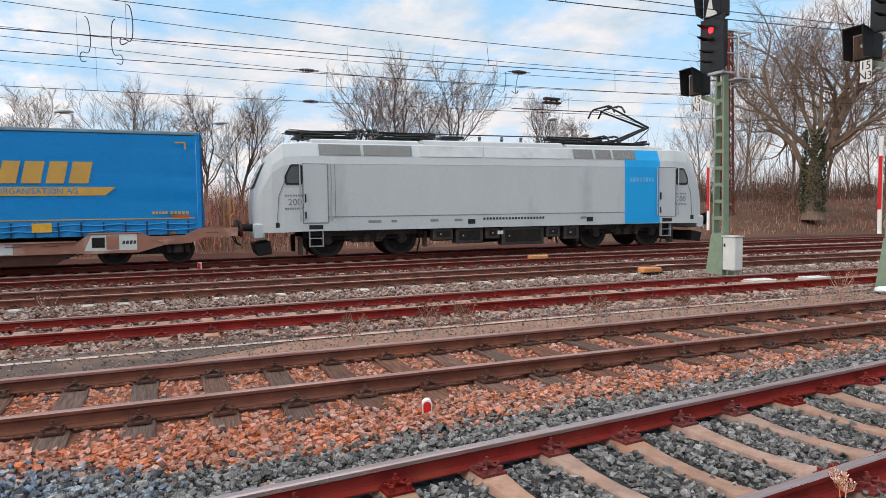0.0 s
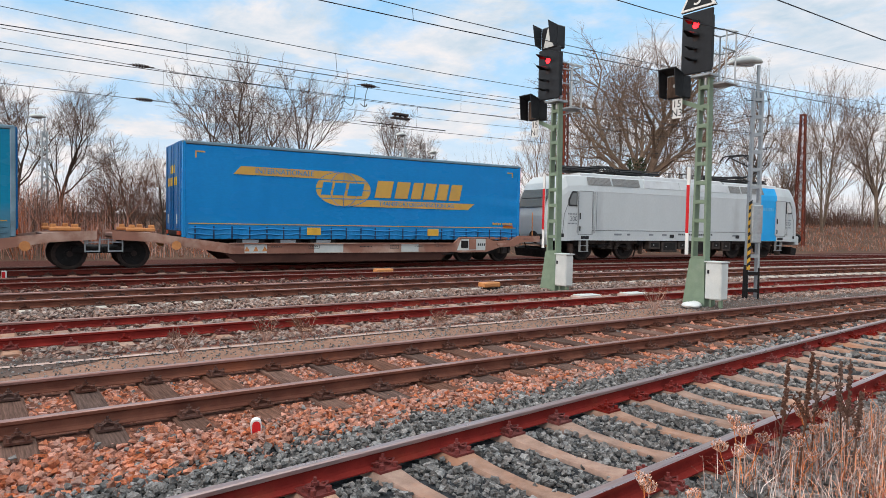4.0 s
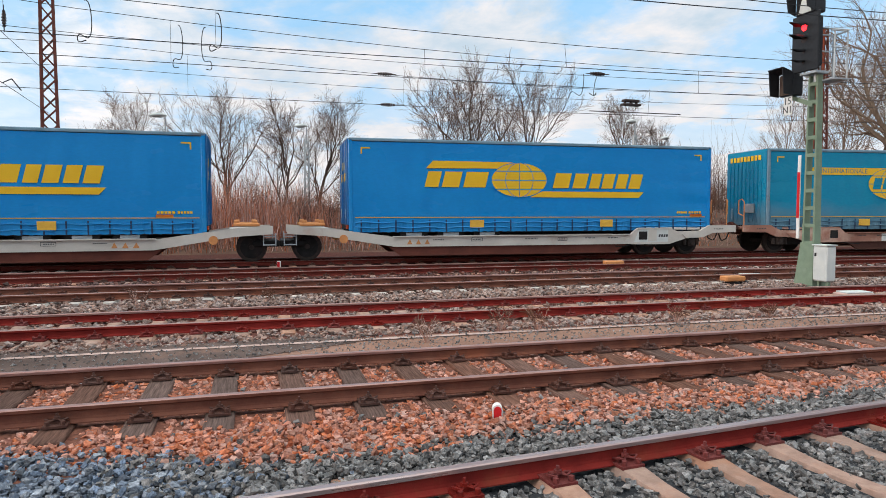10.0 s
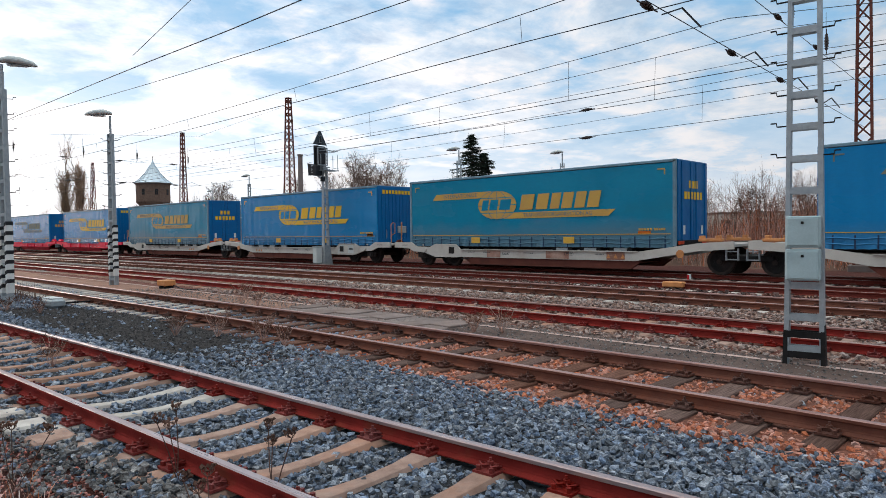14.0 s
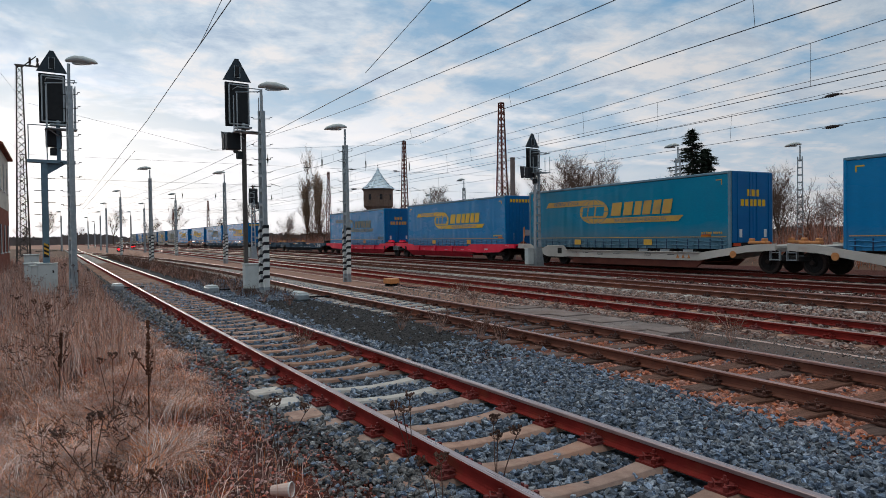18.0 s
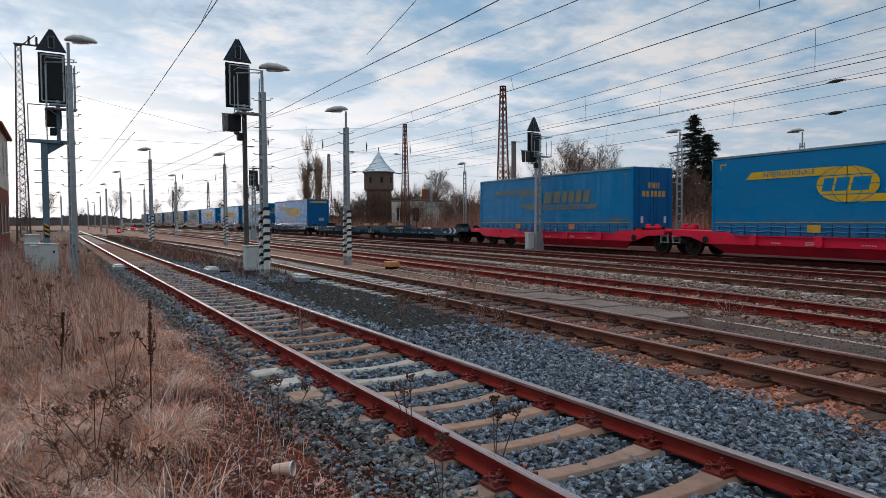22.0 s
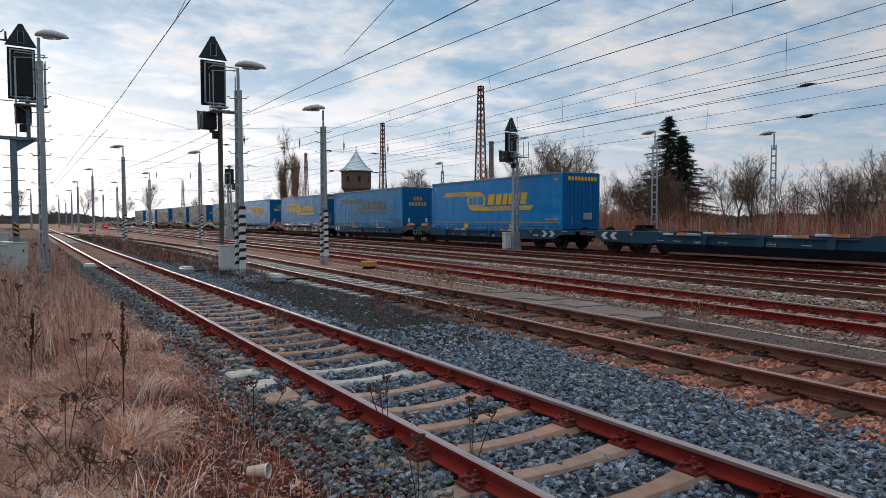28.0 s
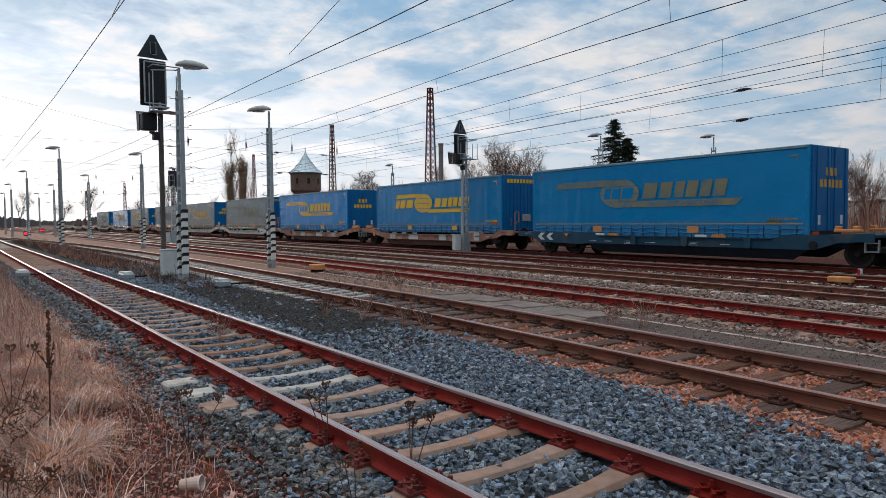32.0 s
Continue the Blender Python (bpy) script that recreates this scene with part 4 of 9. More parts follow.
            gl = Shape().prism([(xw + sg * u, w_) for u, w_ in ((-0.2, 2.53), (-0.16, 2.5), (0.22, 2.5), (0.25, 2.54), (0.25, 2.71), (0.09, 3.02), (-0.17, 3.04), (-0.2, 3.0))], e * 1.5, e * 1.508)
            part("window_pane", gl, TM["cab_glass"], win)
            part("door_number", Shape().box((sg * 7.35, e * 1.49, 1.75), (0.035, 0.006, 0.12)), TM["mark_dark"], b)
            for mz, mk in ((2.06, 7), (1.64, 8)):
                tagged(part("cab_marking", bar_text(Shape(), xw - 0.32, xw + 0.28, e * 1.484, mz, mz + 0.06, mk, 0.3, 0, e), TM["mark_grey"], b), kind="stuff")
            words("200", 0.3, TM["mark_grey"], "cab_lettering", b, pose(xw, e * 1.487, 1.87, 90, 0, 0 if e < 0 else 180), "grey number on the cab side")
            for xs in (sg * 6.95,):
                part("step_recess", Shape().box((xs, e * 1.488, 1.05), (0.46, 0.012, 0.14), 0.003), M["black"], b)
        t = bar_text(Shape(), -1.0 if e < 0 else -1.0, 1.5, e * 1.492, 1.19, 1.27, 20, 0.35, 0, e)
        tagged(part("side_marking", t, TM["mark_dark"], b), kind="stuff")
        for x0, x1 in ((-5.2, -4.75), (-4.4, -4.2), (-3.0, -2.7), (-2.1, -1.8), (3.0, 3.25)):
            part("side_sign", Shape().box(((x0 + x1) / 2, e * 1.49, 1.2), (x1 - x0, 0.006, 0.085)), TM["mark_grey"], b)
        for x in (-8.1, -1.45, 3.4, 8.15):
            part("jack_point", Shape().box((x, e * (1.487 if abs(x) < 7 else 1.42), 1.14), (0.28, 0.04, 0.17), 0.02), M["black"], b)
        # underframe boxes between the bogies
        for x0, x1, z0 in ((-2.9, -2.1, 0.5), (-2.05, -0.95, 0.36), (-0.9, -0.3, 0.5), (-0.25, 1.5, 0.26), (1.55, 2.2, 0.5), (2.3, 3.0, 0.4)):
            box = part("equipment_box", Shape().box(((x0 + x1) / 2, e * 1.2, (z0 + 0.9) / 2), (x1 - x0 - 0.05, 0.42, 0.9 - z0), 0.02), M["bogie_grey"], b)
            part("box_lid", Shape().box(((x0 + x1) / 2, e * 1.415, (z0 + 0.92) / 2), (x1 - x0 - 0.3, 0.02, 0.7 - z0), 0.006), M["dark"], box)
            part("lid_lock", Shape().tube((x0 + 0.3, e * 1.42, (z0 + 0.92) / 2), (x0 + 0.3, e * 1.445, (z0 + 0.92) / 2), 0.03, n=6), M["steel"], box)
        part("warning_plate", Shape().box((-0.3, e * 1.415, 0.72), (0.22, 0.01, 0.13)), TM["plate"], b)
    # bogies: the frame lies above the wheels, which show below it
    for bx in (-5.22, 5.22):
        bog = part("bogie", Shape().box((bx, 0, 0.66), (3.0, 1.3, 0.28), 0.04), M["dark"], b, "black bogie frame")
        for e in (-1, 1):
            sd = Shape().prism([(bx - 2.05, 0.74), (bx - 0.75, 0.74), (bx - 0.5, 0.5), (bx + 0.5, 0.5), (bx + 0.75, 0.74), (bx + 2.05, 0.74), (bx + 2.05, 0.93), (bx - 2.05, 0.93)], e * 0.98, e * 1.14)
            part("side_frame", sd, M["bogie_grey"], bog)
            for dx in (-0.42, 0.0, 0.42):
                spring = Shape()
                for i in range(5):
                    spring.tube((bx + dx, e * 1.2, 0.52 + i * 0.075), (bx + dx, e * 1.2, 0.565 + i * 0.075), 0.11, n=10)
                part("coil_spring", spring, M["bogie_grey"], bog)
            part("damper", Shape().tube((bx - 0.75, e * 1.24, 0.62), (bx + 0.1, e * 1.24, 0.8), 0.045, n=8).tube((bx - 0.75, e * 1.24, 0.62), (bx - 0.4, e * 1.24, 0.69), 0.07, n=8), M["dark"], bog)
            for dx in (-1.3, 1.3):
                part("axle_box", Shape().tube((bx + dx, e * 0.9, 0.61), (bx + dx, e * 1.12, 0.61), 0.2, 0.17, n=14).tube((bx + dx, e * 1.12, 0.61), (bx + dx, e * 1.16, 0.61), 0.1, n=10), M["bogie_grey"], bog)
                part("axle_guide", Shape().path([(bx + dx * 0.92, e * 1.08, 0.63), (bx + dx * 0.5, e * 1.08, 0.66)], 0.06, 6), M["dark"], bog)
                part("sand_pipe", Shape().path([(bx + dx * 1.5, e * 0.95, 0.85), (bx + dx * 1.55, e * 0.85, 0.5), (bx + dx * 1.5, e * 0.76, 0.12)], 0.035), M["bogie_grey"], bog)
                part("sand_box", Shape().box((bx + dx * 1.52, e * 1.05, 0.82), (0.26, 0.34, 0.3), 0.03), M["dark"], bog)
            part("wheel_guard", Shape().box((bx + (2.2 if bx > 0 else -2.2), e * 1.02, 0.45), (0.14, 0.3, 0.62), 0.02), M["bogie_grey"], bog)
            part("wheel_guard", Shape().box((bx - (2.15 if bx > 0 else -2.15), e * 1.02, 0.55), (0.1, 0.26, 0.55), 0.02), M["bogie_grey"], bog)
            st = Shape()
            xs = bx + (1.72 if bx > 0 else -1.72)
            for z in (0.42, 0.68):
                st.box((xs, e * 1.38, z), (0.46, 0.18, 0.03))
            for dx in (-0.22, 0.22):
                st.box((xs + dx, e * 1.38, 0.68), (0.03, 0.12, 0.56))
            part("cab_step", st, M["steel"], b)
        for dx in (-1.3, 1.3):
            LOCO_WHEELS.append(wheelset(b, bx + dx, 0.61, n=28, label="steel wheelset, darkened for the shade under the train"))
    for sg in (-1, 1):
        part("buffer_beam", Shape().box((sg * 8.75, 0, 0.95), (0.36, 2.6, 0.5), 0.05), TM["loco"], b)
        part("snow_plough", Shape().prism([(sg * 8.35, 0.2), (sg * 8.8, 0.14), (sg * 8.9, 0.5), (sg * 8.4, 0.6)], -1.2, 1.2), M["dark"], b)
        for e in (-1, 1):
            bf = Shape().tube((sg * 8.9, e * 0.875, 1.06), (sg * 9.3, e * 0.875, 1.06), 0.13, 0.1, n=10)
            bf.tube((sg * 9.3, e * 0.875, 1.06), (sg * 9.4, e * 0.875, 1.06), 0.25, 0.27, n=12)
            part("buffer", bf, M["dark"], b)
            part("head_lamp", Shape().box((sg * 8.83, e * 0.85, 1.75), (0.12, 0.42, 0.2), 0.04), M["glass"], b)
        rim, w = Shape(), Shape()
        prof = ((8.875, 2.37, 0.96), (8.71, 2.78, 1.02), (8.5, 3.2, 1.05))
        for (xa, za, ya), (xb, zb, yb) in zip(prof[:-1], prof[1:]):
            q = (0, 1, 2, 3) if sg > 0 else (3, 2, 1, 0)
            rim.add([(sg * xa, -ya, za), (sg * xa, ya, za), (sg * xb, yb, zb), (sg * xb, -yb, zb)], [q])
            w.add([(sg * (xa + 0.035), -ya + 0.03, za + 0.03), (sg * (xa + 0.035), ya - 0.03, za + 0.03), (sg * (xb + 0.035), yb - 0.03, zb - 0.01), (sg * (xb + 0.035), -yb + 0.03, zb - 0.01)], [q])
        part("windscreen_rim", rim, TM["line_grey"], b)
        part("windscreen", w, TM["cab_glass"], b, "dark tinted windscreen")
    # roof gear: one pantograph folded at each side, one raised
    def pantograph(x, raised, d):
        p = part("pantograph", Shape().box((x, 0, 4.12), (2.1, 1.3, 0.06), 0.015).box((x - 0.8, 0, 4.2), (0.1, 1.5, 0.08), 0.02).box((x + 0.8, 0, 4.2), (0.1, 1.5, 0.08), 0.02), M["black"], b, "black pantograph")
        for dx in (-0.8, 0.8):
            for e in (-1, 1):
                ins = Shape()
                for i in range(4):
                    ins.tube((x + dx, e * 0.55, 3.95 + i * 0.05), (x + dx, e * 0.55, 3.985 + i * 0.05), 0.07, 0.045, n=8)
                part("insulator", ins, M["insulator"], p)
        lower, upper, head = Shape(), Shape(), Shape()
        if raised:
            k, h = (x + d * 1.35, 0, 4.85), (x - d * 0.6, 0, 5.52)
        else:
            k, h = (x + d * 1.3, 0, 4.3), (x - d * 1.3, 0, 4.32)
        for e in (-1, 1):
            lower.tube((x - d * 0.3, e * 0.35, 4.2), (k[0], e * 0.12, k[2]), 0.06, 0.05, n=6)
            upper.tube((k[0], e * 0.12, k[2]), (h[0], e * 0.42, h[2]), 0.045, 0.035, n=6)
        lower.tube((x + d * 0.75, 0, 4.18), (k[0] + d * 0.12, 0, k[2] - 0.06), 0.02, n=5)
        upper.tube((k[0] - d * 0.1, 0, k[2] + 0.1), (h[0], 0, h[2] - 0.06), 0.012, n=5)
        for dx in (-0.24, 0.24):
            head.path([(h[0] + dx, -0.95, h[2] - 0.22), (h[0] + dx, -0.72, h[2] + 0.02), (h[0] + dx, -0.5, h[2] + 0.08), (h[0] + dx, 0.5, h[2] + 0.08), (h[0] + dx, 0.72, h[2] + 0.02), (h[0] + dx, 0.95, h[2] - 0.22)], 0.04)
        for e in (-1, 1):
            head.tube((h[0] - 0.24, e * 0.42, h[2] + 0.03), (h[0] + 0.24, e * 0.42, h[2] + 0.03), 0.02, n=5)
        part("lower_arm", lower, M["black"], p)
        part("upper_arm", upper, M["black"], p)
        part("collector_head", head, M["black"], p)
    pantograph(-6.4, False, -1)
    pantograph(-3.6, False, 1)
    pantograph(3.6, False, -1)
    pantograph(5.7, True, 1)
    for x in (-0.7, 0.2, 1.0, 1.7):
        ins = Shape()
        for i in range(5):
            ins.tube((x, -0.5, 4.02 + i * 0.05), (x, -0.5, 4.055 + i * 0.05), 0.075, 0.05, n=8)
        part("roof_insulator", ins, M["insulator"], b)
    part("roof_busbar", Shape().path([(-4.8, -0.5, 4.32), (-1.0, -0.5, 4.3), (1.9, -0.5, 4.3), (4.8, -0.5, 4.32)], 0.022), M["black"], b)
    part("roof_switch", Shape().box((-1.7, 0.2, 4.15), (0.7, 0.6, 0.28), 0.04).tube((-2.0, -0.4, 4.2), (-1.3, -0.4, 4.2), 0.06), M["black"], b)
    return b


LOCO_WHEELS = []
WAGON_WHEELS = []

WAGON_MATS = {
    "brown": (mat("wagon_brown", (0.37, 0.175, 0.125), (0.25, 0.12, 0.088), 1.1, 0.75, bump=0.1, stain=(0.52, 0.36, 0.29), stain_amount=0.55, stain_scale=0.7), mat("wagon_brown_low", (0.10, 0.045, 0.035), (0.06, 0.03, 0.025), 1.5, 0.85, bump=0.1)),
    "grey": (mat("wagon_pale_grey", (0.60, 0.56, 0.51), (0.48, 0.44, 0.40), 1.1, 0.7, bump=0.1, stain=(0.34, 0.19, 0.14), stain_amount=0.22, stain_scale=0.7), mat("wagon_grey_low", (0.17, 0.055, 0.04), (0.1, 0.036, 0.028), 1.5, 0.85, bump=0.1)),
    # Red and blue sills repeat the side paint darker, with shade put in.
    "red": (mat("wagon_red", (0.88, 0.012, 0.06), (0.75, 0.011, 0.05), 1.1, 0.55, bump=0.06, stain=(0.62, 0.02, 0.045), stain_amount=0.25), mat("wagon_red_low_shaded", (0.5, 0.012, 0.03), (0.32, 0.012, 0.024), 1.5, 0.75, bump=0.1)),
    "blue": (mat("wagon_blue", (0.015, 0.062, 0.11), (0.011, 0.046, 0.08), 1.1, 0.65, bump=0.1, stain=(0.09, 0.075, 0.065), stain_amount=0.35, stain_scale=0.7), mat("wagon_blue_low_shaded", (0.012, 0.02, 0.03), (0.009, 0.014, 0.02), 1.5, 0.8, bump=0.1)),
}
WAGON_MATS["patch"] = WAGON_MATS["brown"]
WAGON_MATS["pale"] = WAGON_MATS["grey"]


def pocket_wagon(colour, marked, empty):
    """One half of a double pocket wagon, 17.1 m long. +x: the coupling end; -x: the joint in the middle."""
    up, low = WAGON_MATS[colour]
    names = {"brown": "rust-brown", "grey": "pale grey", "red": "bright red", "blue": "dark blue", "patch": "brown and white", "pale": "white and brown"}
    b = thing("pocket_wagon", Matrix(), f"{names[colour]} steel pocket wagon {'running empty' if empty else 'carrying a lorry trailer'}", "freight wagon", "pocket wagons of the train")
    old = colour in ("grey", "brown", "patch", "pale")
    ink = TM["mark_dark"] if old else TM["mark_pale"]
    bx = 5.7
    if old:
        outline = [(8.35, 1.1), (7.2, 1.1), (6.78, 0.9), (5.85, 0.88), (5.5, 1.02), (4.2, 1.02), (3.9, 0.78), (-4.9, 0.78), (-7.2, 1.1), (-8.3, 1.16), (-8.3, 0.9), (-7.1, 0.82), (-4.8, 0.44), (3.9, 0.44), (4.15, 0.42), (5.5, 0.42), (6.2, 0.62), (6.95, 0.66), (7.35, 0.82), (8.35, 0.84)]
        flange = (-0.5, 8.7, 0.785)
    else:
        outline = [(8.35, 1.06), (3.3, 1.04), (2.95, 0.9), (-5.1, 0.9), (-5.5, 1.04), (-7.2, 1.08), (-8.3, 1.12), (-8.3, 0.86), (-7.3, 0.82), (-6.5, 0.56), (3.5, 0.56), (4.1, 0.5), (6.7, 0.56), (7.3, 0.8), (8.35, 0.82)]
        flange = (-1.1, 8.0, 0.905)
    for e in (-1, 1):
        sb = part("side_beam", Shape().prism(outline, e * 1.28, e * 1.38), up, b)
        part("top_flange", Shape().box((flange[0], e * 1.37, flange[2]), (flange[1], 0.17, 0.03)), up, sb)
        if old:
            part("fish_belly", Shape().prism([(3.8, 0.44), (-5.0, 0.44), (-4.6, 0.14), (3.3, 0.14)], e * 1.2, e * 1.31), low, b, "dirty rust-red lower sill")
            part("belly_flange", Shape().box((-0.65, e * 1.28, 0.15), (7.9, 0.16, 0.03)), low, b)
            part("panel_edge", Shape().box((4.85, e * 1.385, 1.0), (1.3, 0.05, 0.04), 0.008), up, sb)
            part("tool_recess", Shape().box((4.42, e * 1.384, 0.74), (0.34, 0.016, 0.3), 0.004), M["dark"], sb, "dark square recess")
            part("recess_lid", Shape().box((4.8, e * 1.386, 0.74), (0.34, 0.016, 0.42), 0.006), up, sb)
            part("jack_bracket", Shape().prism([(6.02, 0.78), (6.5, 0.78), (6.42, 0.7), (6.3, 0.62), (6.22, 0.62), (6.1, 0.7)], e * 1.381, e * 1.42), up, sb)
        else:
            part("fish_belly", Shape().add([(-6.3, e * 1.36, 0.56), (3.6, e * 1.36, 0.56), (3.1, e * 1.16, 0.2), (-5.7, e * 1.16, 0.2), (-6.3, e * 1.26, 0.56), (3.6, e * 1.26, 0.56), (3.1, e * 1.06, 0.2), (-5.7, e * 1.06, 0.2)], [q if e < 0 else q[::-1] for q in ((0, 3, 2, 1), (4, 5, 6, 7), (3, 7, 6, 2), (0, 4, 7, 3), (1, 2, 6, 5))]), low, b, "slanted lower sill, shade put into its colour")
            for x in (-4.2, -1.6, 0.9):
                part("side_bracket", Shape().prism([(x - 0.16, 0.94), (x + 0.12, 0.94), (x + 0.12, 0.6), (x - 0.02, 0.54), (x - 0.16, 0.6)], e * 1.38, e * 1.47), up, b)
            part("jack_bracket", Shape().prism([(4.7, 0.98), (4.98, 0.98), (4.9, 0.9), (4.87, 0.84), (4.81, 0.84), (4.78, 0.9)], e * 1.381, e * 1.43), M["orange"] if colour == "blue" else up, sb)
        if colour in ("patch", "pale"):
            for i, x in enumerate((-4.0, -1.4, 1.9)):
                part("pale_patch", Shape().box((x, e * 1.3835, 0.61), (1.1 if i % 2 else 0.75, 0.006, 0.3)), M["cabinet"] if colour == "patch" else WAGON_MATS["brown"][0], sb)
        if marked:
            if old:
                part("marking_panel", Shape().prism([(4.05, 0.5), (5.45, 0.5), (5.45, 0.97), (4.25, 0.97)], e * 1.3805, e * 1.383), M["cabinet"], sb)
            part("marking", bar_text(Shape(), 5.05, 5.45, e * 1.387, 0.68, 0.78, 4, 0.3, 0.15, e), ink, sb)
        data = Shape()
        for x0, x1, z, k in ((3.0, 3.4, 0.66, 7), (2.1, 2.5, 0.66, 8), (1.1, 1.35, 0.63, 3), (-0.2, 0.3, 0.65, 9), (-2.1, -1.8, 0.65, 5), (-3.5, -3.1, 0.65, 7), (7.4, 7.8, 0.95, 6)):
            bar_text(data, x0, x1, e * 1.387, z, z + 0.032, k, 0.4, 0, e)
            if k in (3, 5):
                for zz in (z - 0.04, z + 0.07):
                    data.box(((x0 + x1) / 2, e * 1.386, zz), (x1 - x0 + 0.1, 0.006, 0.012))
                for xx in (x0 - 0.05, x1 + 0.05):
                    data.box((xx, e * 1.386, z + 0.015), (0.012, 0.006, 0.11))
        tagged(part("data_marking", data, ink, sb), kind="stuff")
        if old:
            for i in range(3):
                x = -4.3 + i * 0.3
                part("warning_sign", Shape().prism([(x - 0.09, 0.52), (x + 0.09, 0.52), (x, 0.69)], e * 1.384, e * 1.39), M["orange"], sb)
        if colour == "blue":
            for x in (5.75, 6.35):
                part("stripe_mark", Shape().prism([(x, 0.66), (x + 0.26, 0.66), (x + 0.48, 0.83), (x + 0.26, 1.0), (x, 1.0), (x + 0.22, 0.83)], e * 1.381, e * 1.387), TM["mark_pale"], sb, "pale arrow mark")
            for x in (-3.0, 2.1):
                part("load_guide", Shape().prism([(x - 0.3, 0.9), (x + 0.3, 0.9), (x + 0.24, 1.03), (x - 0.24, 1.03)], e * 1.2, e * 1.34), M["orange"], b, "orange loading guide")
                part("guide_arm", Shape().box((x + 0.75, e * 1.28, 0.96), (0.5, 0.12, 0.1), 0.02), M["cabinet"], b)
        # bogie under the coupling end
        part("bogie_side", Shape().prism([(bx - 1.3, 0.5), (bx - 0.5, 0.34), (bx + 0.5, 0.34), (bx + 1.3, 0.5), (bx + 1.25, 0.64), (bx + 0.4, 0.72), (bx - 0.4, 0.72), (bx - 1.25, 0.64)], e * 0.95, e * 1.07), M["dark"], b)
        for dx in (-0.9, 0.9):
            ab = Shape().box((bx + dx, e * 1.08, 0.47), (0.3, 0.2, 0.28), 0.04).tube((bx + dx, e * 1.18, 0.47), (bx + dx, e * 1.21, 0.47), 0.1, n=10)
            for q in (-0.26, 0.26):
                ab.tube((bx + dx + q, e * 1.08, 0.36), (bx + dx + q, e * 1.08, 0.58), 0.07, n=8)
            part("axle_box", ab, M["bogie_grey"], b)
        part("brake_lever", Shape().path([(4.0, e * 1.3, 0.42), (3.7, e * 1.4, 0.36), (3.3, e * 1.4, 0.36)], 0.02), M["dark"], b)
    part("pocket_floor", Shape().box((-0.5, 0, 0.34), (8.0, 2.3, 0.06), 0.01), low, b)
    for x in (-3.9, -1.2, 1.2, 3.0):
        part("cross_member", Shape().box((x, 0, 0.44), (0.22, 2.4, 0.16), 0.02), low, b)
    part("end_platform", Shape().box((6.3, 0, 0.98), (4.0, 2.5, 0.1), 0.02), up, b)
    part("joint_platform", Shape().box((-7.6, 0, 1.02), (1.3, 2.5, 0.12), 0.02), up, b)
    part("trailer_hitch", Shape().prism([(4.8, 1.04), (5.9, 1.04), (5.55, 1.26), (5.15, 1.26)], -0.35, 0.35).tube((5.35, 0, 1.26), (5.35, 0, 1.32), 0.45, n=14), M["dark"], b)
    for e in (-1, 1):
        part("joint_lever", Shape().box((-7.5, e * 1.2, 1.2), (0.8, 0.26, 0.1), 0.03).box((-7.2, e * 1.2, 1.28), (0.16, 0.2, 0.14), 0.02).box((-7.75, e * 1.2, 1.28), (0.16, 0.2, 0.14), 0.02), up if colour == "red" else M["orange"], b, "locking gear at the wagon joint")
        bf = Shape().tube((8.3, e * 0.875, 1.0), (8.46, e * 0.875, 1.0), 0.13, n=10).tube((8.46, e * 0.875, 1.0), (8.53, e * 0.875, 1.0), 0.22, 0.24, n=12)
        part("buffer", bf, low if old else M["dark"], b)
        part("brake_hose", Shape().path([(8.3, e * 0.4, 0.85), (8.42, e * 0.38, 0.55), (8.54, e * 0.3, 0.48)], 0.025), M["dark"], b)
    part("draw_gear", Shape().tube((8.3, 0, 0.95), (8.53, 0, 0.93), 0.06, n=8), M["dark"], b)
    part("bogie_frame", Shape().box((bx, 0, 0.58), (1.3, 1.9, 0.2), 0.03), M["dark"], b)
    for e in (-1, 1):
        st = Shape().box((-8.2, e * 1.22, 0.55), (0.4, 0.14, 0.03)).box((-8.2, e * 1.22, 0.82), (0.4, 0.14, 0.03))
        for dx in (-0.19, 0.19):
            st.box((-8.2 + dx, e * 1.22, 0.72), (0.03, 0.1, 0.4))
        part("end_step", st, M["steel"], b)
        part("brake_wheel", Shape().tube((-6.5, e * 1.39, 0.72), (-6.5, e * 1.42, 0.72), 0.14, n=14), M["orange"] if old else M["dark"], b)
    for e in ((-1, 1) if colour in ("patch", "grey", "pale") else ()):
        part("end_handrail", Shape().path([(8.15, e * 1.1, 1.08), (8.15, e * 1.1, 2.0), (8.2, e * 1.02, 2.1), (8.28, e * 0.95, 2.05), (8.28, e * 0.95, 1.55), (8.15, e * 1.08, 1.45)], 0.022, 6), M["orange"], b, "orange tube handrail")
    part("joint_bogie", Shape().box((-8.1, 0, 0.58), (0.85, 1.9, 0.2), 0.03), M["dark"], b)
    wh = [wheelset(b, x, 0.46, n=18) for x in (bx - 0.9, bx + 0.9, -7.65)]
    if empty:
        for x in (-2.5, 1.6):
            for e in (-1, 1):
                part("wheel_chock", Shape().box((x, e * 1.15, 0.95), (0.5, 0.22, 0.1), 0.03), M["steel"], b, "grey loading guide")
    return b, wh


